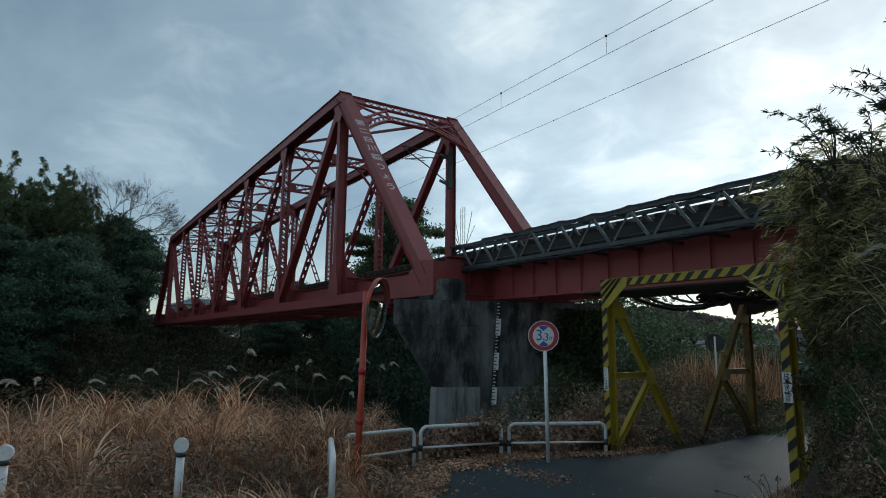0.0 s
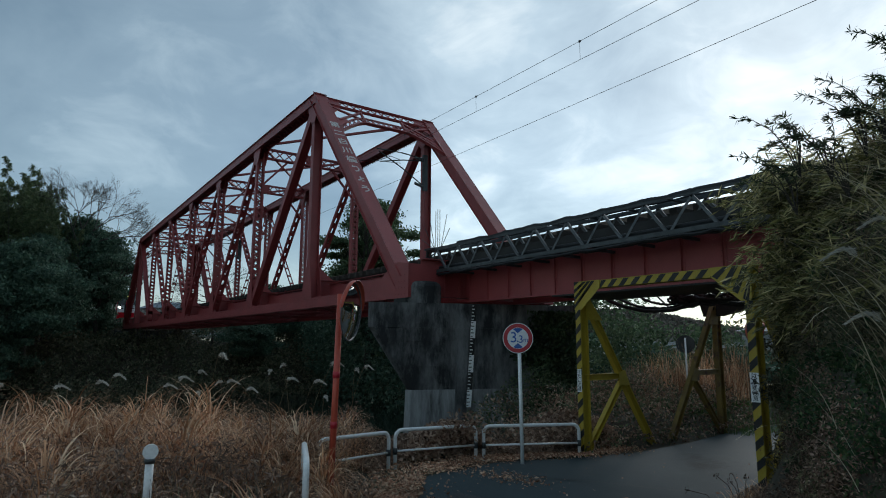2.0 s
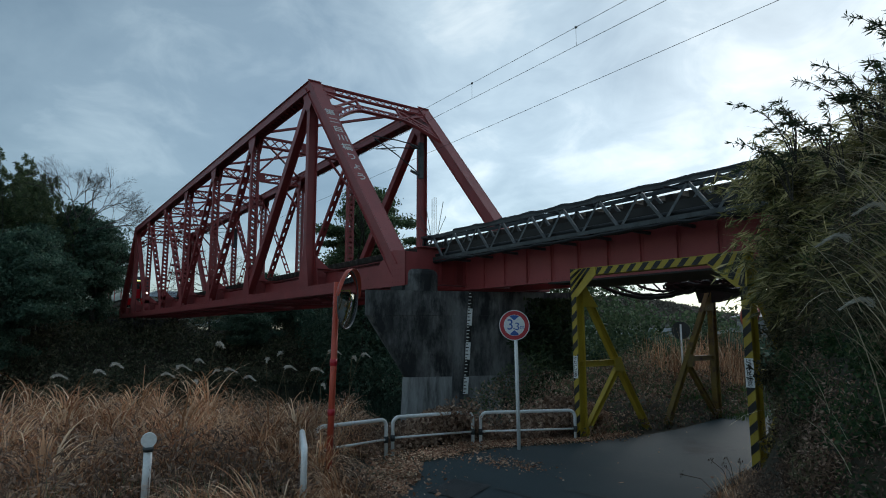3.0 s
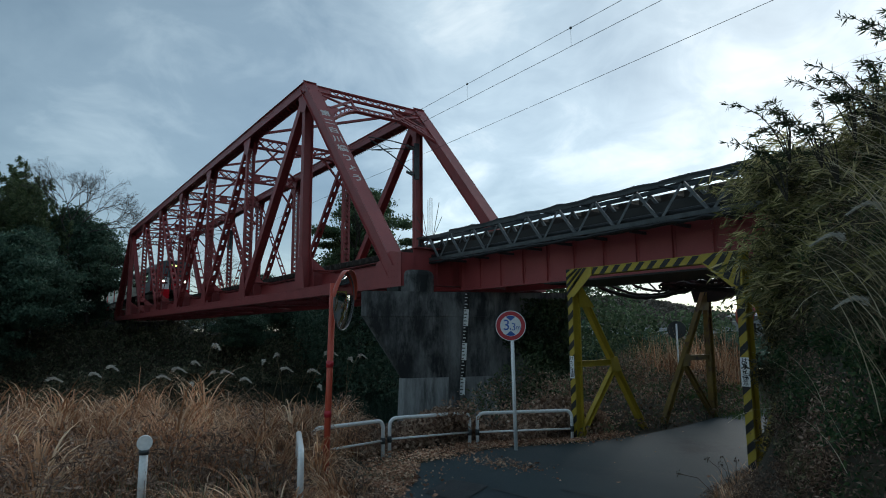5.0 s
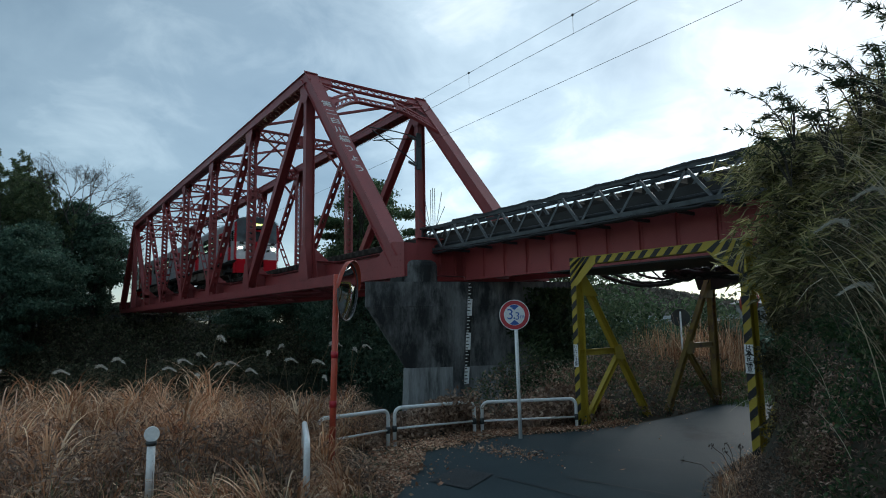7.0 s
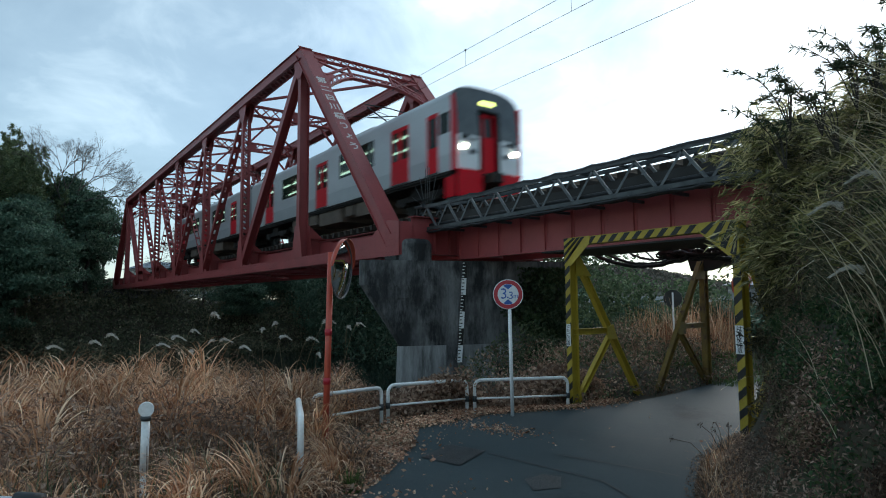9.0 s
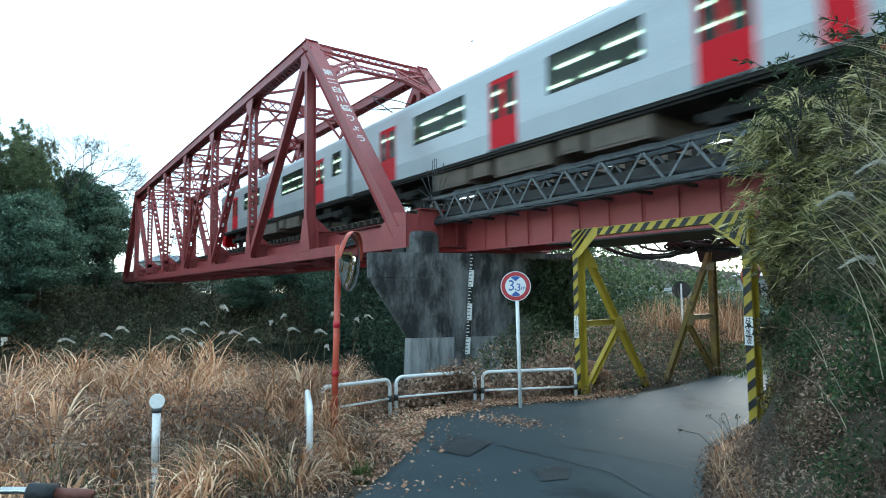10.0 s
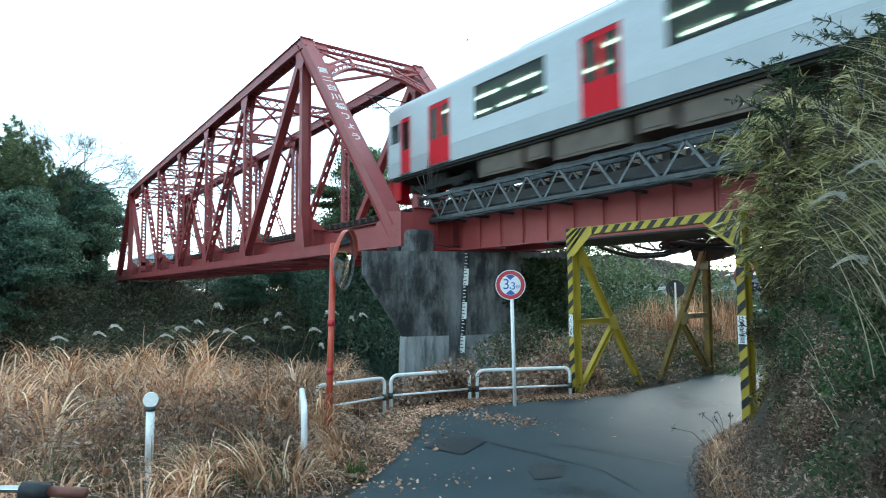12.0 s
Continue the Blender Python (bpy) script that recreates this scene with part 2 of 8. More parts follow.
HOUSE_WALL = mat("house_render", (0.50, 0.50, 0.48), 0.85, scale=1)
HOUSE_ROOF = mat("blue_grey_roof", (0.16, 0.20, 0.24), 0.6, scale=1.5)
DARK_GLASS = mat("dark_pane", (0.02, 0.025, 0.03), 0.1, bump=0)
DRY_GRASS = leaf_mat("dry_grass", (0.30, 0.125, 0.060), (0.62, 0.335, 0.185), (0.95, 0.71, 0.49), 0.7, 0.25, 0.5)
BROWN_WEED = leaf_mat("brown_weeds", (0.155, 0.095, 0.070), (0.35, 0.22, 0.155), (0.56, 0.41, 0.31), 0.8, 0.2, 0.45)
BAMBOO = leaf_mat("bamboo_grass_leaves", (0.095, 0.105, 0.038), (0.31, 0.29, 0.105), (0.78, 0.66, 0.35), 0.5, 0.35, 0.5)
SHRUB = leaf_mat("shrub_leaves", (0.024, 0.044, 0.020), (0.050, 0.080, 0.036), (0.095, 0.118, 0.060), 0.5, 0.3, 0.6)
EVERGREEN = leaf_mat("evergreen_leaves", (0.036, 0.076, 0.052), (0.080, 0.145, 0.098), (0.15, 0.22, 0.15), 0.6, 0.3, 0.45)
OLIVE = leaf_mat("olive_green_leaves", (0.058, 0.088, 0.044), (0.115, 0.15, 0.078), (0.19, 0.215, 0.12), 0.55, 0.3, 0.4)
GREEN_GRASS = leaf_mat("green_grass", (0.05, 0.10, 0.025), (0.09, 0.17, 0.04), (0.16, 0.22, 0.07), 0.6, 0.3)
FALLEN = leaf_mat("fallen_leaves", (0.25, 0.115, 0.07), (0.58, 0.31, 0.20), (0.84, 0.60, 0.42), 0.75, 0.1)
BANK_OLIVE = leaf_mat("bank_olive_leaves", (0.055, 0.052, 0.030), (0.13, 0.120, 0.066), (0.30, 0.26, 0.155), 0.6, 0.35, 0.55)
DARK_WEED = leaf_mat("dark_brown_weeds", (0.10, 0.066, 0.050), (0.24, 0.155, 0.115), (0.48, 0.34, 0.26), 0.8, 0.2, 0.5)
BANK_GREEN = leaf_mat("bank_leaves", (0.022, 0.052, 0.022), (0.050, 0.098, 0.040), (0.11, 0.15, 0.062), 0.55, 0.3, 0.6)
BANK_BROWN = leaf_mat("bank_litter", (0.055, 0.033, 0.024), (0.14, 0.083, 0.057), (0.30, 0.20, 0.14), 0.8, 0.2, 0.5)
BACK_GREEN = leaf_mat("back_tree_leaves", (0.055, 0.095, 0.045), (0.11, 0.17, 0.085), (0.22, 0.28, 0.15), 0.55, 0.35, 0.45)
STRAW = leaf_mat("straw_blades", (0.36, 0.30, 0.18), (0.58, 0.50, 0.34), (0.80, 0.72, 0.54), 0.7, 0.3, 0.2)
FAR_BANK = leaf_mat("far_bank_growth", (0.055, 0.070, 0.042), (0.12, 0.13, 0.080), (0.23, 0.21, 0.14), 0.6, 0.3, 0.5)
PLUME = leaf_mat("plume_fluff", (0.46, 0.44, 0.39), (0.62, 0.60, 0.54), (0.78, 0.76, 0.70), 0.9, 0.35, 0.1)


# ---- mesh helpers ----
class Geo:
    """Collects simple solids into one mesh."""

    def __init__(self):
        self.v, self.f = [], []

    def add(self, verts, faces):
        n = len(self.v)
        self.v.extend([tuple(p) for p in verts])
        self.f.extend([tuple(i + n for i in q) for q in faces])
        return self

    def box(self, x0, x1, y0, y1, z0, z1):
        v = [(x, y, z) for z in (z0, z1) for y in (y0, y1) for x in (x0, x1)]
        return self.add(v, [(0, 2, 3, 1), (4, 5, 7, 6), (0, 1, 5, 4), (2, 6, 7, 3), (0, 4, 6, 2), (1, 3, 7, 5)])

    def beam(self, a, b, w, d, side=(0, 1, 0), shift=(0, 0)):
        """A bar from a to b: w wide along side, d deep across it."""
        a, b, s = Vector(a), Vector(b), Vector(side)
        ax = (b - a).normalized()
        s = (s - ax * s.dot(ax)).normalized()
        u = ax.cross(s)
        a = a + s * shift[0] + u * shift[1]
        b = b + s * shift[0] + u * shift[1]
        v = [p + s * i * w / 2 + u * j * d / 2 for p in (a, b) for i, j in ((-1, -1), (1, -1), (1, 1), (-1, 1))]
        return self.add(v, [(3, 2, 1, 0), (4, 5, 6, 7), (0, 1, 5, 4), (1, 2, 6, 5), (2, 3, 7, 6), (3, 0, 4, 7)])

    def extrude(self, profile, a, b, side=(0, 1, 0)):
        """A section (across, deep) swept from a to b."""
        a, b, s = Vector(a), Vector(b), Vector(side)
        ax = (b - a).normalized()
        s = (s - ax * s.dot(ax)).normalized()
        u = ax.cross(s)
        n = len(profile)
        v = [p + s * i + u * j for p in (a, b) for i, j in profile]
        f = [tuple(reversed(range(n))), tuple(range(n, 2 * n))] + [(k, (k + 1) % n, (k + 1) % n + n, k + n) for k in range(n)]
        return self.add(v, f)

    def tube(self, pts, r, n=8, r_end=None, cap=True):
        pts = [Vector(p) for p in pts]
        k = len(pts)
        rings = []
        up = Vector((0, 0, 1))
        base = len(self.v)
        s = None
        for i, p in enumerate(pts):
            t = (pts[min(i + 1, k - 1)] - pts[max(i - 1, 0)]).normalized()
            if s is None:
                s = t.cross(up if abs(t.z) < 0.95 else Vector((1, 0, 0))).normalized()
            else:
                s = (s - t * s.dot(t)).normalized()
            u = t.cross(s)
            rr = r if r_end is None else r + (r_end - r) * i / (k - 1)
            self.v.extend([tuple(p + (s * math.cos(a) + u * math.sin(a)) * rr) for a in (2 * math.pi * j / n for j in range(n))])
        for i in range(k - 1):
            for j in range(n):
                a, b = base + i * n + j, base + i * n + (j + 1) % n
                self.f.append((a, b, b + n, a + n))
        if cap:
            self.f.append(tuple(base + j for j in reversed(range(n))))
            self.f.append(tuple(base + (k - 1) * n + j for j in range(n)))
        return self

    def plate(self, pts, thick):
        """A flat polygon given a thickness (both ways along its normal)."""
        pts = [Vector(p) for p in pts]
        nrm = (pts[1] - pts[0]).cross(pts[2] - pts[0]).normalized() * thick / 2
        n = len(pts)
        v = [p + nrm for p in pts] + [p - nrm for p in pts]
        f = [tuple(range(n)), tuple(reversed(range(n, 2 * n)))]
        f += [((j + 1) % n, j, j + n, (j + 1) % n + n) for j in range(n)]
        return self.add(v, f)

    def mesh(self, name, smooth=False):
        me = bpy.data.meshes.new(name)
        me.from_pydata(self.v, [], self.f)
        if smooth:
            me.polygons.foreach_set("use_smooth", [True] * len(me.polygons))
        me.update()
        return me


def part(name, geo, material, parent, label="", smooth=False):
    """One mesh object under a thing or a part."""
    me = geo if isinstance(geo, bpy.types.Mesh) else geo.mesh(name, smooth)
    if not me.materials:
        me.materials.append(material)
    ob = new(name, me)
    ob.parent = parent
    if label:
        ob["label"] = label
    return ob


def parts(name, geo, material, parent):
    """Each connected solid of the collected mesh as a part of its own."""
    n = len(geo.v)
    root = list(range(n))

    def find(i):
        while root[i] != i:
            root[i] = root[root[i]]
            i = root[i]
        return i
    for q in geo.f:
        for j in q[1:]:
            root[find(j)] = find(q[0])
    groups = {}
    for q in geo.f:
        groups.setdefault(find(q[0]), []).append(q)
    for fs in groups.values():
        ids = sorted({i for q in fs for i in q})
        at = {i: k for k, i in enumerate(ids)}
        g = Geo()
        g.add([geo.v[i] for i in ids], [tuple(at[i] for i in q) for q in fs])
        part(name, g, material, parent)


def thing(name, label, category, group="", kind="", at=None):
    ob = new(name)
    ob.empty_display_size = 0.2
    if at is not None:
        ob.matrix_basis = at
    return tagged(ob, label, category, group, kind)


def solid(name, geo, material, label, category, group="", kind="", smooth=False):
    me = geo if isinstance(geo, bpy.types.Mesh) else geo.mesh(name, smooth)
    if not me.materials:
        me.materials.append(material)
    return tagged(new(name, me), label, category, group, kind)


def arc(center, r, a0, a1, n, plane):
    """Points of an arc; plane: two unit vectors."""
    p, q = Vector(plane[0]), Vector(plane[1])
    return [Vector(center) + (p * math.cos(a) + q * math.sin(a)) * r for a in (a0 + (a1 - a0) * i / n for i in range(n + 1))]


def text_mesh(body, size, name="lettering", depth=0.002, bold=0.0):
    cu = bpy.data.curves.new(name, 'FONT')
    cu.body, cu.size, cu.extrude = body, size, depth
    cu.align_x, cu.align_y = 'CENTER', 'CENTER'
    cu.offset = bold
    ob = bpy.data.objects.new(name, cu)
    scene.collection.objects.link(ob)
    dg = bpy.context.evaluated_depsgraph_get()
    me = bpy.data.meshes.new_from_object(ob.evaluated_get(dg))
    bpy.data.objects.remove(ob)
    bpy.data.curves.remove(cu)
    me.name = name
    me.materials.clear()
    return me


def leaf_cloud(points, sizes, dirs=None, aspect=0.35, rng=None, droop=0.0, fold=0.0):
    """Many small leaves: a pointed blade of two faces at each point."""
    n = len(points)
    if dirs is None:
        dirs = rng.normal(size=(n, 3))
    dirs = np.array(dirs, dtype=float)
    dirs[:, 2] -= droop
    dirs /= np.linalg.norm(dirs, axis=1)[:, None] + 1e-9
    o = rng.normal(size=(n, 3))
    side = np.cross(dirs, o)
    side /= np.linalg.norm(side, axis=1)[:, None] + 1e-9
    nn = np.cross(dirs, side)
    s = np.asarray(sizes)[:, None]
    base = points - dirs * s * 0.5
    tip = points + dirs * s * 0.5
    mid = points + nn * s * fold
    a = mid + side * s * aspect * 0.5
    b = mid - side * s * aspect * 0.5
    v = np.stack([base, a, tip, b], axis=1).reshape(-1, 3)
    me = bpy.data.meshes.new("leaves")
    me.vertices.add(4 * n)
    me.vertices.foreach_set("co", v.astype(np.float32).ravel())
    me.loops.add(4 * n)
    me.loops.foreach_set("vertex_index", np.arange(4 * n, dtype=np.int32))
    me.polygons.add(n)
    me.polygons.foreach_set("loop_start", np.arange(0, 4 * n, 4, dtype=np.int32))
    me.update(calc_edges=True)
    return me


def blade_mesh(roots, heights, bends, az, widths, segs=4):
    """Grass blades: tapered ribbons that rise and bend over."""
    n = len(roots)
    t = np.linspace(0, 1, segs + 1)
    d = np.stack([np.cos(az), np.sin(az), np.zeros(n)], axis=1)
    sd = np.stack([-np.sin(az), np.cos(az), np.zeros(n)], axis=1)
    rows = []
    run, rise = np.zeros(n), np.zeros(n)
    for i, k in enumerate(t):
        if i:
            th = bends * 0.85 * (0.20 + 0.80 * ((k + t[i - 1]) / 2) ** 1.2)
            run = run + np.sin(th) / segs
            rise = rise + np.cos(th) / segs
        c = roots + d * (heights * run)[:, None]
        c[:, 2] += heights * rise
        w = (widths * (1 - k) ** 0.7 * 0.5 + 0.0008)[:, None]
        rows.append(c + sd * w)
        rows.append(c - sd * w)
    v = np.stack(rows, axis=1)
    m = 2 * (segs + 1)
    q = np.array([[2 * i, 2 * i + 1, 2 * i + 3, 2 * i + 2] for i in range(segs)])
    idx = (np.arange(n)[:, None, None] * m + q[None]).reshape(-1)
    me = bpy.data.meshes.new("blades")
    me.vertices.add(n * m)
    me.vertices.foreach_set("co", v.astype(np.float32).ravel())
    me.loops.add(len(idx))
    me.loops.foreach_set("vertex_index", idx.astype(np.int32))
    me.polygons.add(n * segs)
    me.polygons.foreach_set("loop_start", np.arange(0, len(idx), 4, dtype=np.int32))
    me.update(calc_edges=True)
    return me


# ---- ground, road, river ----
def smooth(a, b, x):
    t = np.clip((x - a) / (b - a), 0, 1)
    return t * t * (3 - 2 * t)


BANK_FOOT = [(11.6, 40.0), (11.42, 0.3), (12.1, -1.2), (12.85, -2.7), (13.7, -4.3), (17.0, -6.8), (40.0, -9.0)]


def bank_distance(x, y):
    """Metres inside the foot line of the railway bank."""
    x, y = np.asarray(x, float), np.asarray(y, float)
    best = np.full(np.broadcast(x, y).shape, 1e9)
    sign = np.full(best.shape, -1.0)
    for (ax, ay), (bx, by) in zip(BANK_FOOT[:-1], BANK_FOOT[1:]):
        dx, dy = bx - ax, by - ay
        ln = math.hypot(dx, dy)
        t = np.clip(((x - ax) * dx + (y - ay) * dy) / ln ** 2, 0, 1)
        px, py = x - ax - t * dx, y - ay - t * dy
        d = np.hypot(px, py)
        s = np.where(dx * (y - ay) - dy * (x - ax) > 0, 1.0, -1.0)
        sign = np.where(d < best, s, sign)
        best = np.minimum(best, d)
    return best * sign


def ground_height(x, y):
    x, y = np.asarray(x, float), np.asarray(y, float)
    s = (16.27 - x) * 0.74 + (y + 9.77) * 0.67
    z = -3.0 - 0.8 * smooth(0.5, 11.5, s)
    # the grassy verge falls to the river, the far bank rises again
    near = smooth(4.5, -7.0, x + 0.25 * np.maximum(-y - 4, 0))
    z = z - 4.4 * near
    far = smooth(-47, -62, x)
    z = z + 6.8 * far
    # low weedy shoulder beside the pier
    z = z + 0.5 * smooth(0.6, 2.6, y) * smooth(7.2, 6.4, x) * smooth(0.0, 3.0, x)
    # railway bank
    b = bank_distance(x, y)
    top = np.clip((b + 0.1) / (0.9 + 1.5 * smooth(-1.3, -4.0, y)), 0, 1) ** 0.8 * smooth(10.5, 6.0, y)
    z = z + top * (3.75 + 0.25 * smooth(20, 14, x) + 1.15 * smooth(0.4, 1.7, y))
    # approach bank on the other shore
    z = z + 2.75 * smooth(-60, -66, x) * smooth(-4, 0, y) * smooth(10, 6, y)
    bump = 0.05 * np.sin(1.7 * x + 0.6 * y) * np.sin(1.3 * y - 0.4 * x)
    return z + bump * (1 - np.clip(smooth(-0.4, 0.2, -b) * smooth(6.2, 7.6, x), 0, 1))


def build_ground():
    xs = np.concatenate([[-1500, -800, -400, -220, -150, -110], np.arange(-90, -8, 3.0), np.arange(-8, 24, 0.4), [25, 28, 34, 45, 80, 200, 600, 1500]])
    ys = np.concatenate([[-1500, -700, -300, -150, -90, -60, -40, -28, -20], np.arange(-16, 16, 0.4), [17, 19, 22, 26, 32, 40, 60, 100, 200, 500, 1500]])
    gx, gy = np.meshgrid(xs, ys)
    gz = ground_height(gx, gy)
    nx, ny = len(xs), len(ys)
    g = Geo()
    g.v = [tuple(p) for p in np.stack([gx, gy, gz], -1).reshape(-1, 3)]
    g.f = [(j * nx + i, j * nx + i + 1, (j + 1) * nx + i + 1, (j + 1) * nx + i) for j in range(ny - 1) for i in range(nx - 1)]
    solid("ground", g, SOIL, "dark damp soil of the verges and river banks", "ground", kind="structure", smooth=True)
    w = Geo()
    w.add([(-56, -300, -7.0), (-3.2, -300, -7.0), (-3.2, 300, -7.0), (-56, 300, -7.0)], [(0, 1, 2, 3)])
    solid("water", w, WATER, "dark still river under the truss", "river", kind="structure")


ROAD_LEFT = [(19.0, -16.0), (14.2, -10.3), (10.9, -6.95), (9.3, -5.5), (8.2, -4.55), (7.0, -3.7), (6.75, -1.75), (7.3, 0.0), (7.6, 1.5), (7.5, 3.5), (7.1, 6.0), (5.2, 12.0), (1.0, 24.0)]
ROAD_RIGHT = [(26.0, -13.0), (17.0, -7.4), (13.3, -5.0), (12.4, -3.6), (11.9, -2.7), (11.4, -1.8), (11.1, -0.8), (10.85, 0.3), (10.8, 1.5), (10.7, 3.5), (10.4, 6.0), (9.0, 12.5), (5.5, 25.0)]


def refine(line, k):
    out = []
    for (ax, ay), (bx, by) in zip(line[:-1], line[1:]):
        out += [(ax + (bx - ax) * i / k, ay + (by - ay) * i / k) for i in range(k)]
    return out + [line[-1]]


def build_road():
    a, b = refine(ROAD_LEFT, 4), refine(ROAD_RIGHT, 4)
    g, m = Geo(), 10
    for p, q in zip(a, b):
        for j in range(m + 1):
            t = j / m
            x, y = p[0] + (q[0] - p[0]) * t, p[1] + (q[1] - p[1]) * t
            s = (16.27 - x) * 0.74 + (y + 9.77) * 0.67
            z = -3.0 - 0.8 * float(smooth(0.5, 11.5, s))
            g.v.append((x, y, z + 0.05 + 0.03 * math.sin(math.pi * t)))
    n = len(a)
    g.f = [(i * (m + 1) + j, i * (m + 1) + j + 1, (i + 1) * (m + 1) + j + 1, (i + 1) * (m + 1) + j) for i in range(n - 1) for j in range(m)]
    g.f = [tuple(reversed(f)) for f in g.f]
    solid("road", g, ASPHALT, "narrow wet grey asphalt lane dipping under the girder", "road", kind="structure", smooth=True)


def road_z(x, y):
    s = (16.27 - x) * 0.74 + (y + 9.77) * 0.67
    return -3.0 - 0.8 * float(smooth(0.5, 11.5, s)) + 0.07


build_ground()
build_road()


# ---- truss bridge ----
PANEL, DEPTH, Y_NEAR, Y_FAR = 7.8, 9.35, 0.25, 6.02
Z_BOT, Z_TOP = 0.2, 9.27
Y_MID = (Y_NEAR + Y_FAR) / 2
RAIL_TOP = 1.75


def lacing(g, a, b, side, width, off, pitch, bar=0.07, cross=True):
    """Zigzag flat bars between two flanges, on the face at off from the member's axis."""
    a, b, s = Vector(a), Vector(b), Vector(side)
    ax = b - a
    ln = ax.length
    ax.normalize()
    s = (s - ax * s.dot(ax)).normalized()
    u = ax.cross(s)
    n = max(2, int(ln / pitch))
    for i in range(n):
        p, q = a + ax * ln * i / n, a + ax * ln * (i + 1) / n
        k = 1 if i % 2 else -1
        g.beam(p + s * k * width / 2 + u * off, q - s * k * width / 2 + u * off, bar, 0.015, side=u.cross(ax))
        if cross:
            g.beam(p - s * k * width / 2 + u * (off + 0.015), q + s * k * width / 2 + u * (off + 0.015), bar, 0.015, side=u.cross(ax))


def battens(g, a, b, side, width, off, pitch, plate):
    """Plates set apart like ladder rungs."""
    a, b, s = Vector(a), Vector(b), Vector(side)
    ax = b - a
    ln = ax.length
    ax.normalize()
    s = (s - ax * s.dot(ax)).normalized()
    u = ax.cross(s)
    n = max(2, int(ln / pitch))
    for i in range(n):
        c = a + ax * ln * (i + 0.5) / n + u * off
        g.beam(c - ax * plate / 2, c + ax * plate / 2, width, 0.015, side=s)


def channel(a, b, k, width, deep, flange=0.09, web=0.02):
    """One channel of a pair, its web along the truss plane and its flanges turned inward."""
    o, i = k * (width / 2 + web / 2), k * (width / 2 - web / 2)
    e = k * (width / 2 - flange)
    d, t = deep / 2, deep / 2 - 0.018
    prof = [(o, -d), (o, d), (e, d), (e, t), (i, t), (i, -t), (e, -t), (e, -d)]
    g = Geo()
    return g.extrude(prof if k < 0 else prof[::-1], a, b)


def rivets(g, a, b, side, normal, offset, pitch, r=0.018):
    a, b, s, nn = Vector(a), Vector(b), Vector(side), Vector(normal)
    ln = (b - a).length
    n = int(ln / pitch)
    for i in range(n):
        p = a + (b - a) * (i + 0.5) / n + s * offset
        q = s.cross(nn).normalized()
        v = [p + (s * c + q * d) * r for c, d in ((1, 0), (0, 1), (-1, 0), (0, -1))] + [p + nn * r * 0.7]
        g.add(v, [(0, 1, 4), (1, 2, 4), (2, 3, 4), (3, 0, 4)])


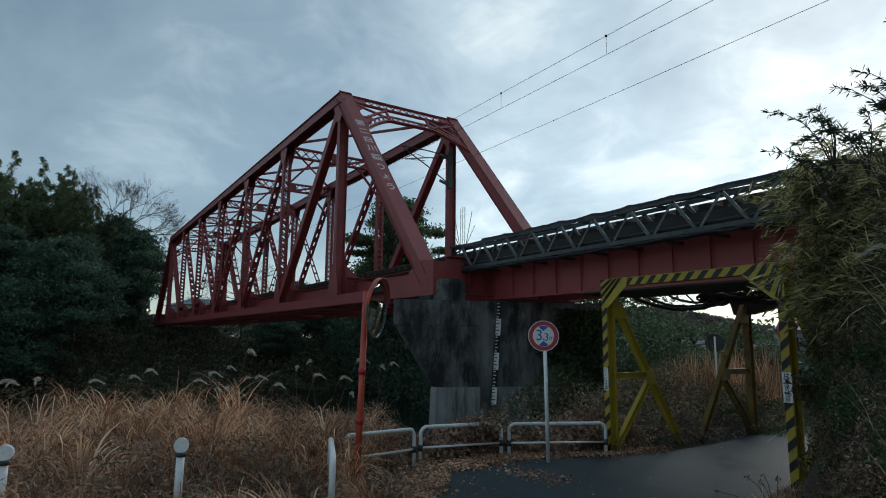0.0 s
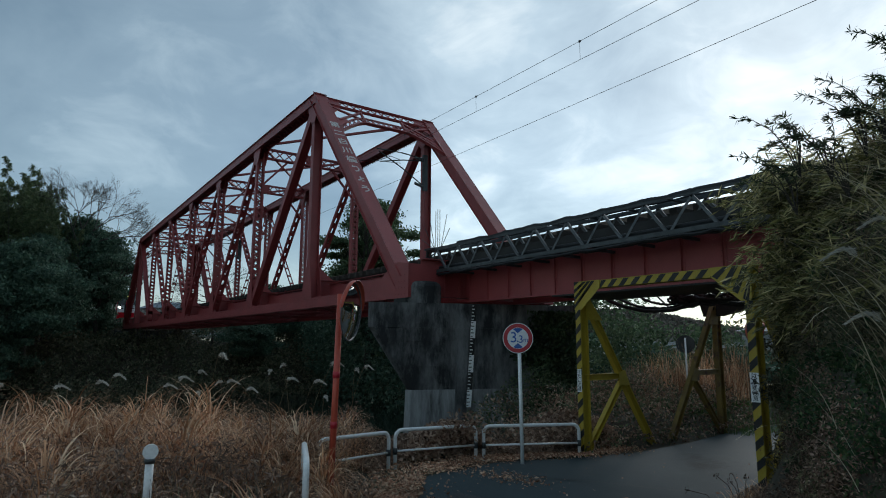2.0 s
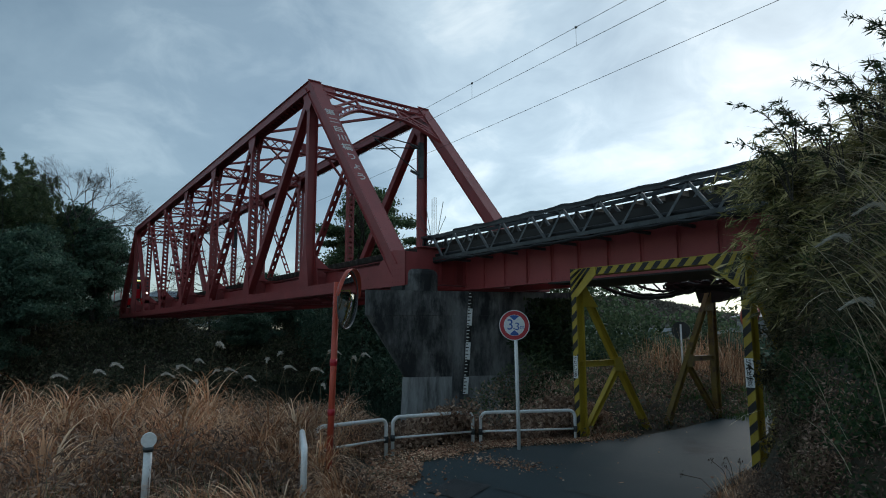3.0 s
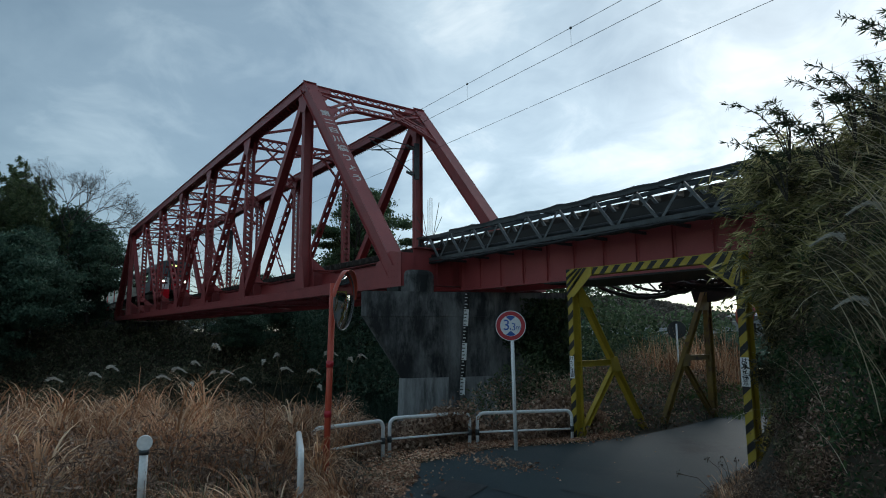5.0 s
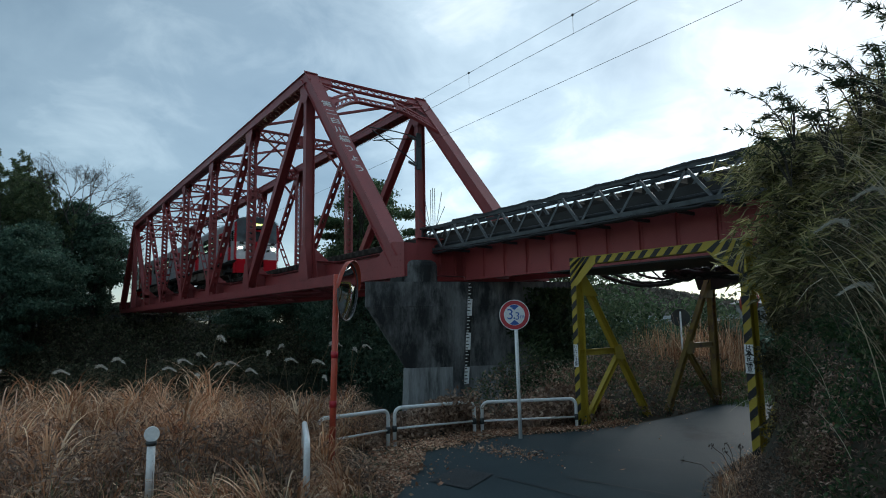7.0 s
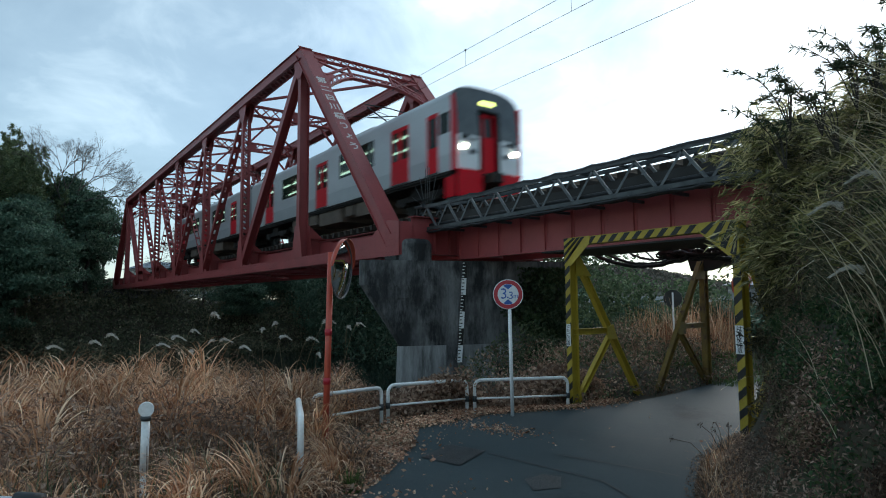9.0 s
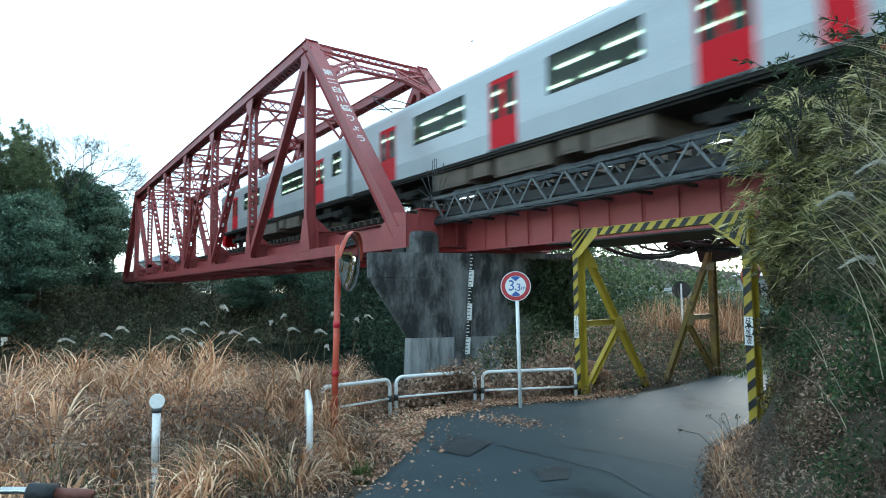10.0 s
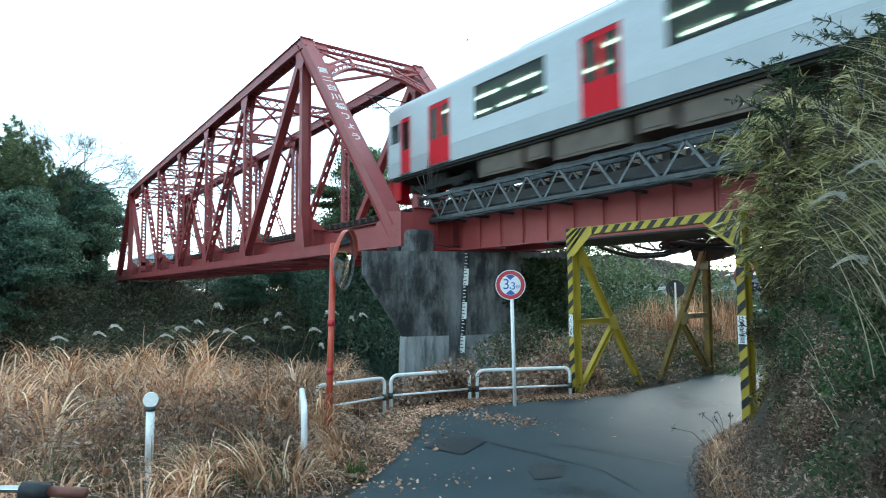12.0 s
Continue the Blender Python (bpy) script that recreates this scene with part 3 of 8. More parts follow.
def build_truss():
    T = thing("truss_bridge", "dark red riveted steel through truss railway bridge on concrete piers", "railway bridge")
    xs = [-PANEL * i for i in range(9)]
    for y, out in ((Y_NEAR, -1), (Y_FAR, 1)):
        # top chord: box with a cover plate, open below
        g = Geo()
        a, b = (xs[1] + 0.15, y, Z_TOP), (xs[7] - 0.15, y, Z_TOP)
        # section: inverted trough with overhanging cover plate
        p = [(-0.29, 0.262), (0.29, 0.262), (0.29, 0.24), (0.222, 0.24), (0.222, -0.24), (0.30, -0.24), (0.30, -0.26), (0.198, -0.26), (0.198, 0.235), (-0.198, 0.235), (-0.198, -0.26), (-0.30, -0.26), (-0.30, -0.24), (-0.222, -0.24), (-0.222, 0.24), (-0.29, 0.24)]
        g.extrude(p, (xs[7] - 0.2, y, Z_TOP), (xs[1] + 0.2, y, Z_TOP))
        top = part("top_chord", g, RED, T)
        g = Geo()
        lacing(g, (xs[7], y, Z_TOP - 0.25), (xs[1], y, Z_TOP - 0.25), (0, 1, 0), 0.42, 0, 0.42)
        part("lacing", g, RED, top)
        # bottom chord
        g = Geo()
        a, b = (xs[0] + 0.2, y, Z_BOT), (xs[8] - 0.2, y, Z_BOT)
        bot = part("bottom_chord", channel(a, b, -1, 0.4, 0.42, 0.11, 0.03), RED, T)
        part("channel", channel(a, b, 1, 0.4, 0.42, 0.11, 0.03), RED, bot)
        g = Geo()
        for j in (-0.12, 0.12):
            rivets(g, (xs[0], y + out * 0.216, Z_BOT + j), (xs[4], y + out * 0.216, Z_BOT + j), (0, 0, 1), (0, out, 0), 0, 0.16)
        part("riveting", g, RIVET, bot)["kind"] = "stuff"
        # end posts
        for e, s in ((0, 1), (8, -1)):
            foot, head = Vector((xs[e], y, Z_BOT + 0.1)), Vector((xs[e] - s * PANEL, y, Z_TOP + 0.02))
            ax = (head - foot).normalized()
            g = Geo()
            up = Vector((s * abs(ax.z), 0, abs(ax.x)))
            q = 1 if ax.cross(Vector((0, 1, 0))).dot(up) > 0 else -1
            p = [(-0.30, 0.252), (0.30, 0.252), (0.30, 0.23), (0.233, 0.23), (0.233, -0.22), (0.29, -0.22), (0.29, -0.24), (0.207, -0.24), (0.207, 0.226), (-0.207, 0.226), (-0.207, -0.24), (-0.29, -0.24), (-0.29, -0.22), (-0.233, -0.22), (-0.233, 0.23), (-0.30, 0.23)]
            g.extrude([(i, j * q) for i, j in p], foot + ax * 0.3, head + ax * 0.22)
            post = part("end_post", g, RED, T)
            g = Geo()
            for k in (-0.26, 0.26):
                rivets(g, foot + ax * 0.8 + up * 0.252, head + up * 0.252, (0, 1, 0), up, k, 0.13, 0.03)
            for k in (-0.2, 0.2):
                rivets(g, foot + ax * 0.8 + Vector((0, out * 0.234, 0)), head + Vector((0, out * 0.234, 0)), up, (0, out, 0), k, 0.16, 0.02)
            part("riveting", g, RIVET, post)["kind"] = "stuff"
            g = Geo()
            lacing(g, foot - up * 0.25, head - up * 0.25, (0, 1, 0), 0.4, 0, 0.4)
            part("lacing", g, RED, post)
            # shoe: gusset plates, end cover and bearing
            g = Geo()
            for k in (-0.25, 0.25):
                g.plate([(foot.x + s * 0.45, y + k, -0.02), (foot.x + s * 0.45, y + k, 1.05), (foot.x - s * 0.25, y + k, 1.15), (foot.x - s * 1.05, y + k, 0.85), (foot.x - s * 1.5, y + k, 0.4), (foot.x - s * 1.5, y + k, -0.02)], 0.03)
            g.box(*sorted((foot.x + s * 0.40, foot.x + s * 0.45)), y - 0.25, y + 0.25, 0.0, 1.05)
            shoe = part("shoe_gusset", g, RED, T)
            g = Geo()
            for k in (0.12, 0.3, 0.48, 0.66, 0.84):
                for h in (0.1, 0.3, 0.5, 0.7):
                    rivets(g, (foot.x + s * (k - 0.5), y + out * 0.268, h), (foot.x + s * (k - 0.36), y + out * 0.268, h), (0, 0, 1), (0, out, 0), 0, 0.14, 0.022)
            part("riveting", g, RIVET, shoe)["kind"] = "stuff"
            g = Geo()
            g.box(foot.x - 0.35, foot.x + 0.35, y - 0.3, y + 0.3, -0.22, -0.03)
            part("bearing", g, DARK_STEEL, T)
        # web members
        for i in range(1, 8):
            x = xs[i]
            g = Geo()
            foot, head = Vector((x, y, 0.3)), Vector((x, y, Z_TOP - 0.1))
            solid_web = i in (1, 7)
            if solid_web:
                p = [(-0.21, -0.15), (-0.21, 0.15), (-0.19, 0.15), (-0.19, 0.01), (0.19, 0.01), (0.19, 0.15), (0.21, 0.15), (0.21, -0.15), (0.19, -0.15), (0.19, -0.01), (-0.19, -0.01), (-0.19, -0.15)]
                g.extrude(p, foot, head)
            else:
                g = channel(foot, head, -1, 0.42, 0.26)
            v = part("vertical", g, RED, T)
            if not solid_web:
                part("channel", channel(foot, head, 1, 0.42, 0.26), RED, v)
                g = Geo()
                for off in (-0.14, 0.14):
                    lacing(g, foot + Vector((0, 0, 1.5)), head - Vector((0, 0, 0.6)), (0, 1, 0), 0.38, off, 0.32)
                    battens(g, foot + Vector((0, 0, 0.5)), foot + Vector((0, 0, 1.5)), (0, 1, 0), 0.42, off, 0.9, 0.8)
                part("lacing", g, RED, v)
            # gussets at both ends
            g = Geo()
            for k in (-0.225, 0.225):
                g.plate([(x - 0.55, y + k, 0.38), (x + 0.55, y + k, 0.38), (x + 0.24, y + k, 1.75), (x - 0.24, y + k, 1.75)], 0.02)
                g.plate([(x - 0.62, y + k, Z_TOP - 0.2), (x - 0.42, y + k, Z_TOP - 0.75), (x - 0.18, y + k, Z_TOP - 1.1), (x + 0.18, y + k, Z_TOP - 1.1), (x + 0.42, y + k, Z_TOP - 0.75), (x + 0.62, y + k, Z_TOP - 0.2)], 0.02)
            parts("gusset", g, RED, T)
        for i, j in ((1, 2), (2, 3), (3, 4), (5, 4), (6, 5), (7, 6)):
            a, b = Vector((xs[i], y, Z_TOP - 0.2)), Vector((xs[j], y, 0.5))
            ax = (b - a).normalized()
            g = Geo()
            heavy = i in (1, 7)
            if heavy:
                p = [(-0.19, -0.18), (-0.19, 0.18), (-0.165, 0.18), (-0.165, 0.01), (0.165, 0.01), (0.165, 0.18), (0.19, 0.18), (0.19, -0.18), (0.165, -0.18), (0.165, -0.01), (-0.165, -0.01), (-0.165, -0.18)]
                g.extrude(p, a, b)
            else:
                g = channel(a, b, -1, 0.36, 0.22)
            d = part("diagonal", g, RED, T)
            if not heavy:
                part("channel", channel(a, b, 1, 0.36, 0.22), RED, d)
                g = Geo()
                for off in (-0.12, 0.12):
                    battens(g, a, b, (0, 1, 0), 0.36, off, 0.75, 0.28)
                parts("batten", g, RED, d)
        # counters in the two middle panels
        for i, j in ((4, 3), (4, 5)):
            g = Geo()
            for k in (-0.12, 0.12):
                g.beam((xs[i], y, Z_TOP - 0.25), (xs[j], y, 0.6), 0.02, 0.14, shift=(k, 0))
            c = part("counter_brace", g, RED, T)
            g = Geo()
            battens(g, (xs[i], y, Z_TOP - 0.25), (xs[j], y, 0.6), (0, 1, 0), 0.26, 0.075, 0.8, 0.2)
            parts("batten", g, RED, c)
    # floor: cross girders, stringers, laterals
    for i, x in enumerate(xs):
        g = Geo()
        x0 = x + (0.0 if 0 < i < 8 else (0.40 if i == 0 else -0.40))
        g.box(x0 - 0.01, x0 + 0.01, Y_NEAR + 0.22, Y_FAR - 0.22, 0.05, 1.22)
        for z in (0.05, 1.22):
            g.box(x0 - 0.17, x0 + 0.17, Y_NEAR + 0.22, Y_FAR - 0.22, z - 0.015, z + 0.015)
        for k in (0.6, 1.2, 1.8):
            g.box(x0 - 0.14, x0 + 0.14, Y_MID - k - 0.01, Y_MID - k + 0.01, 0.07, 1.2)
            g.box(x0 - 0.14, x0 + 0.14, Y_MID + k - 0.01, Y_MID + k + 0.01, 0.07, 1.2)
        for yy, s in ((Y_NEAR + 0.23, 1), (Y_FAR - 0.23, -1)) if 0 < i < 8 else ():
            g.plate([(x0, yy, 1.2), (x0, yy, 1.85), (x0, yy + s * 0.75, 1.22)], 0.02)
        part("cross_girder", g, RED, T)
    for y in (Y_MID - 0.75, Y_MID + 0.75):
        g = Geo()
        g.box(xs[8], xs[0] + 0.2, y - 0.01, y + 0.01, 0.55, 1.26)
        for z in (0.55, 1.26):
            g.box(xs[8], xs[0] + 0.2, y - 0.13, y + 0.13, z - 0.012, z + 0.012)
        part("stringer", g, RED, T)
    # side plate girders between the posts, seen above the bottom chord
    for y in (Y_NEAR + 0.75, Y_FAR - 0.75):
        for i in range(8):
            g = Geo()
            a, b = xs[i] - 0.2, xs[i + 1] + 0.2
            g.plate([(a - 0.0, y, 0.35), (a, y, 1.05), (a - 0.9, y, 1.05), (a - 1.3, y, 0.95), (b + 1.3, y, 0.95), (b + 0.9, y, 1.05), (b, y, 1.05), (b, y, 0.35)], 0.02)
            g.box(b, a, y - 0.12, y + 0.12, 1.05, 1.07)
            part("walkway_girder", g, RED, T)
    for i in range(8):
        g = Geo()
        for k in (0, 1):
            y0, y1 = (Y_NEAR + 0.2, Y_FAR - 0.2)[::1 if k else -1]
            g.beam((xs[i], y0, 0.08 + 0.03 * k), (xs[i + 1], y1, 0.08 + 0.03 * k), 0.12, 0.02, side=(0, 0, 1))
            g.beam((xs[i], y0, 0.08 + 0.03 * k), (xs[i + 1], y1, 0.08 + 0.03 * k), 0.02, 0.1, side=(0, 0, 1))
        part("bottom_lateral", g, RED, T)
    # top struts, laterals and sway frames
    for i in range(2, 7):
        x = xs[i]
        g = Geo()
        y0, y1 = Y_NEAR + 0.22, Y_FAR - 0.22
        for z in (Z_TOP - 0.10, Z_TOP - 0.62):
            for k in (-0.1, 0.1):
                g.box(x + k - 0.04, x + k + 0.04, y0, y1, z - 0.04, z + 0.04)
        g.box(x - 0.1, x + 0.1, Y_MID - 0.25, Y_MID + 0.25, Z_TOP - 0.64, Z_TOP - 0.08)
        st = part("sway_strut", g, RED, T)
        g = Geo()
        lacing(g, (x, y0, Z_TOP - 0.36), (x, y1, Z_TOP - 0.36), (0, 0, 1), 0.5, 0.1, 0.5, 0.06)
        part("lacing", g, RED, st)
        for yy, s in ((y0, 1), (y1, -1)):
            g = Geo()
            g.beam((x, yy, Z_TOP - 2.1), (x, yy + s * 1.35, Z_TOP - 0.6), 0.12, 0.1, side=(1, 0, 0))
            part("knee_brace", g, RED, T)
    for i in range(1, 7):
        for k in (0, 1):
            g = Geo()
            y0, y1 = (Y_NEAR + 0.15, Y_FAR - 0.15)[::1 if k else -1]
            z = Z_TOP + 0.1 - 0.1 * k
            g.beam((xs[i], y0, z), (xs[i + 1], y1, z), 0.13, 0.03, side=(0, 0, 1))
            g.beam((xs[i], y0, z - 0.05), (xs[i + 1], y1, z - 0.05), 0.03, 0.12, side=(0, 0, 1))
            part("top_lateral", g, RED, T)
    # portals: laced top strut and arched laced brace
    for e, s in ((1, 1), (7, -1)):
        x = xs[e] + s * 0.12
        dn = Vector((s * PANEL, 0, Z_BOT - Z_TOP)).normalized()
        y0, y1 = Y_NEAR + 0.2, Y_FAR - 0.2
        org = Vector((x, 0, Z_TOP + 0.15))

        def at(y, d):
            return org + dn * d + Vector((0, y, 0))
        g = Geo()
        for d in (0.0, 0.56):
            g.beam(at(y0, d), at(y1, d), 0.13, 0.07, side=dn)
            g.beam(at(y0, d), at(y1, d), 0.03, 0.14, side=dn)
        portal = part("portal_strut", g, RED, T)
        g = Geo()
        lacing(g, at(y0 + 0.5, 0.28), at(y1 - 0.5, 0.28), dn, 0.52, 0.03, 0.36, 0.06)
        part("lacing", g, RED, portal)
        # arch below: straight crown with bent haunches
        span = y1 - y0

        def low(f):
            c = abs(f - 0.5) * 2
            return 1.12 + (0.0 if c < 0.40 else 1.30 * ((c - 0.40) / 0.60) ** 1.35)
        g = Geo()
        k = 20
        for i in range(k):
            f0, f1 = i / k, (i + 1) / k
            g.beam(at(y0 + span * f0, low(f0) + 0.42), at(y0 + span * f1, low(f1) + 0.42), 0.07, 0.14, side=dn)
            g.beam(at(y0 + span * f0, low(f0)), at(y0 + span * f1, low(f1)), 0.06, 0.08, side=dn)
        for i in range(k):
            f0, f1 = i / k, (i + 1) / k
            o = Vector((s * 0.03, 0, 0.03))
            g.beam(at(y0 + span * f0, low(f0) + 0.02) + o, at(y0 + span * f1, low(f1) + 0.42) + o, 0.055, 0.015, side=dn)
            g.beam(at(y0 + span * f0, low(f0) + 0.42) + o, at(y0 + span * f1, low(f1) + 0.02) + o, 0.055, 0.015, side=dn)
        part("portal_arch", g, RED, T)
        g = Geo()
        for f0, d0, f1, d1 in ((0.0, 0.65, 0.3, 1.35), (0.3, 0.65, 0.05, 1.75), (1.0, 0.65, 0.7, 1.35), (0.7, 0.65, 0.95, 1.75), (0.3, 0.6, 0.3, 1.4), (0.7, 0.6, 0.7, 1.4)):
            g.beam(at(y0 + span * f0, d0), at(y0 + span * f1, d1), 0.10, 0.08, side=dn)
        for f in (0.0, 1.0):
            q = 1 if f == 0 else -1
            yy = y0 + span * f
            g.plate([at(yy, 0.0), at(yy + q * 0.75, 0.0), at(yy + q * 0.55, 0.75), at(yy, 1.4)], 0.025)
            g.plate([at(yy, 1.6), at(yy + q * 0.7, 1.6), at(yy, 2.9)], 0.025)
        parts("portal_brace", g, RED, T)
    # bridge name painted down the end post
    foot, head = Vector((0, Y_NEAR, Z_BOT + 0.1)), Vector((-PANEL, Y_NEAR, Z_TOP + 0.02))
    ax = (head - foot).normalized()
    up = Vector((abs(ax.z), 0, abs(ax.x)))
    m3 = Matrix((Vector((0, 1, 0)), ax, up)).transposed()
    for k, ch in enumerate("第二白川橋りょう"):
        me = text_mesh(ch, 0.46, bold=0.008)
        me.materials.append(LETTER)
        p = foot + ax * (9.42 - 0.64 * k) + up * 0.258
        o = part("lettering", me, LETTER, T, "white painted character")
        o.matrix_local = Matrix.Translation(p) @ m3.to_4x4()
    return T


LETTER = mat("white_lettering", (0.72, 0.70, 0.68), 0.6, second=(0.5, 0.45, 0.43), scale=8, bump=0)
build_truss()


def rail_geo(x0, x1, y, top):
    g = Geo()
    g.box(x0, x1, y - 0.0325, y + 0.0325, top - 0.04, top)
    g.box(x0, x1, y - 0.009, y + 0.009, top - 0.14, top - 0.04)
    g.box(x0, x1, y - 0.063, y + 0.063, top - 0.153, top - 0.138)
    return g


def build_track():
    T = thing("railway_track", "narrow gauge railway track on timber sleepers over the bridge", "railway track")
    for y in (Y_MID - 0.565, Y_MID + 0.565):
        part("rail", rail_geo(-160, 60, y, RAIL_TOP), RAIL, T)
    g = Geo()
    g.box(-0.1, 0.1, Y_MID - 1.2, Y_MID + 1.2, RAIL_TOP - 0.36, RAIL_TOP - 0.153)
    me = g.mesh("sleeper")
    me.materials.append(WOOD)
    x = -64.0
    while x < 14:
        o = part("sleeper", me, WOOD, T)
        o.location = (x, 0, 0)
        x += 0.58
    return T


build_track()


# ---- plate girder span ----
GX0, GX1 = 0.72, 12.4


def build_girder():
    T = thing("plate_girder", "red riveted plate girder span over the lane", "bridge girder")
    for y in (Y_MID - 0.95, Y_MID + 0.95):
        g = Geo()
        g.box(GX0, GX1, y - 0.01, y + 0.01, -0.1, 1.36)
        part("web", g, GIRDER_RED, T)
        for z in (-0.1, 1.36):
            g = Geo()
            g.box(GX0, GX1, y - 0.12, y + 0.12, z - 0.018, z + 0.018)
            part("flange", g, GIRDER_RED, T)
        s = -1 if y < Y_MID else 1
        for side in (-1, 1):
            g = Geo()
            for z in (-0.02, 1.28):
                g.box(GX0, GX1, min(y + side * 0.011, y + side * 0.025), max(y + side * 0.011, y + side * 0.025), z - 0.07, z + 0.07)
            part("flange_angle", g, GIRDER_RED, T)
        n = 12
        for i in range(n + 1):
            x = GX0 + 0.02 + (GX1 - GX0 - 0.04) * i / n
            g = Geo()
            g.box(x - 0.006, x + 0.006, min(y, y + s * 0.075), max(y, y + s * 0.075), -0.08, 1.34)
            g.box(x, x + 0.07, min(y + s * 0.01, y + s * 0.024), max(y + s * 0.01, y + s * 0.024), -0.08, 1.34)
            part("stiffener", g, GIRDER_RED, T)
        g = Geo()
        if s < 0:
            for i in range(0, n + 1, 3):
                x = GX0 + 0.07 + (GX1 - GX0 - 0.04) * i / n
                for k in (-0.1, 0.12):
                    rivets(g, (x + k, y - 0.014, 0.0), (x + k, y - 0.014, 1.3), (1, 0, 0), (0, -1, 0), 0, 0.11, 0.016)
            rivets(g, (GX0, y - 0.027, -0.02), (GX1, y - 0.027, -0.02), (0, 0, 1), (0, -1, 0), 0, 0.12, 0.016)
            part("riveting", g, RIVET, T)["kind"] = "stuff"
    for i in range(5):
        x = GX0 + 0.3 + (GX1 - GX0 - 0.6) * i / 4
        g = Geo()
        for k in (1, -1):
            g.beam((x, Y_MID - 0.93, 0.65 - k * 0.6), (x, Y_MID + 0.93, 0.65 + k * 0.6), 0.08, 0.08, side=(1, 0, 0))
        part("cross_frame", g, GIRDER_RED, T)
    # black boards added over the lane, for the shade under the girders
    for k in range(6):
        ya = Y_MID - 1.12 + 0.375 * k
        g = Geo()
        g.box(4.6, GX1, ya, ya + 0.365, -0.165, -0.125)
        part("shade_board", g, BLACK, T, "added black board for the shade under the girder")
    # end brackets beside the pier block
    g = Geo()
    g.box(-0.15, 0.42, Y_MID - 0.85, Y_MID - 0.82, 0.0, 1.25)
    g.box(0.40, 0.44, Y_MID - 0.82, Y_MID + 0.82, 0.05, 1.2)
    part("end_bracket", g, GIRDER_RED, T)
    return T


build_girder()


def build_cable_rack():
    """The latticed cable trough that runs along the girder."""
    T = thing("cable_rack", "grey galvanised lattice cable trough along the girder", "cable rack")
    z0, z1, ya, yb, bay = 0.87, 1.60, 1.12, 1.62, 1.14
    x0, n = -0.2, 11
    x1 = x0 + n * bay
    for y in (ya, yb):
        for z in (z0, z1):
            g = Geo()
            rng = random.Random(int(100 * (y + z)))
            wob = [0.0 if z == z0 else rng.uniform(-0.022, 0.022) for _ in range(n + 1)]
            v, fc = [], []
            for i in range(n + 1):
                zz = z + wob[i]
                v += [(x0 + i * bay, y + a, zz + b) for a, b in ((-0.05, 0.05), (0.05, 0.05), (0.05, 0.034), (-0.034, 0.034), (-0.034, -0.05), (-0.05, -0.05))]
            for i in range(n):
                fc += [(6 * i + j, 6 * i + (j + 1) % 6, 6 * i + 6 + (j + 1) % 6, 6 * i + 6 + j) for j in range(6)]
            fc += [(5, 4, 3, 2, 1, 0), tuple(6 * n + j for j in range(6))]
            g.add(v, fc)
            part("chord_angle", g, STEEL, T)
        for i in range(n):
            x = x0 + i * bay
            # angles: the flange across the trough catches the sky where the bar falls away from it
            for a, b in (((x, y, z0), (x + bay / 2, y, z1)), ((x + bay / 2, y, z1), (x + bay, y, z0))):
                g = Geo()
                g.beam(a, b, 0.050, 0.010)
                g.beam(a, b, 0.010, 0.055, shift=(-0.026, -0.03))
                part("lattice_bar", g, RACK_STEEL, T)
    for x in (x0, x1):
        for y in (ya, yb):
            g = Geo()
            g.beam((x, y, z0), (x, y, z1 + 0.02), 0.07, 0.07)
            part("end_post", g, STEEL, T)
    for i in range(n + 1):
        x = x0 + i * bay
        g = Geo()
        for z in (z0, z1):
            g.beam((x, ya, z), (x, yb, z), 0.05, 0.04, side=(1, 0, 0))
        g.beam((x, yb, z0 - 0.04), (x, 2.2, z0 - 0.04), 0.07, 0.07, side=(1, 0, 0))
        parts("cross_bar", g, STEEL, T)
    # ragged sheathed cables under the bottom chord and along the top one
    rng = random.Random(4)
    for y, z, r in ((ya - 0.03, z0 - 0.10, 0.038), (ya + 0.03, z0 - 0.115, 0.03), (yb - 0.02, z1 + 0.075, 0.03)):
        x, pts = x0, []
        while x < x1:
            pts.append((x, y + rng.uniform(-0.01, 0.01), z + rng.uniform(-0.022, 0.02)))
            x += 0.22
        g = Geo()
        g.tube(pts, r, 6)
        part("cable", g, RUBBER, T, "black sheathed cable")
    for k in range(4):
        yy = ya + 0.09 + 0.11 * k
        g = Geo()
        g.tube([(x0 + 0.1, yy, z0 + 0.12), (x1 - 0.1, yy, z0 + 0.12)], 0.055, 8)
        part("cable", g, RUBBER, T, "black sheathed cable")
    # added box: stands for dark sleeper ends and shaded girder behind the lattice
    g = Geo()
    g.box(x0 + 0.05, x1 - 0.05, yb - 0.2, yb - 0.03, z0 + 0.06, z1 - 0.30)
    part("dark_backing", g, BLACK, T, "added black box for the dark girder top behind the lattice")
    # torn black wrapping that sags between the lattice points on the top chord
    for i in range(2, n):
        g = Geo()
        xa, xb, m = x0 + (i - 0.5) * bay, x0 + (i + 0.5) * bay, 8
        dip = rng.uniform(0.0, 0.05)
        v = []
        for k in range(m + 1):
            f = k / m
            zz = z1 + 0.085 - dip * math.sin(math.pi * f) + rng.uniform(-0.008, 0.008)
            w = 0.035 + 0.03 * rng.random()
            v += [(xa + (xb - xa) * f, ya - 0.055, zz + 0.012), (xa + (xb - xa) * f, ya + 0.07, zz + 0.02), (xa + (xb - xa) * f, ya + 0.07, zz), (xa + (xb - xa) * f, ya - 0.06, zz - w)]
        f = []
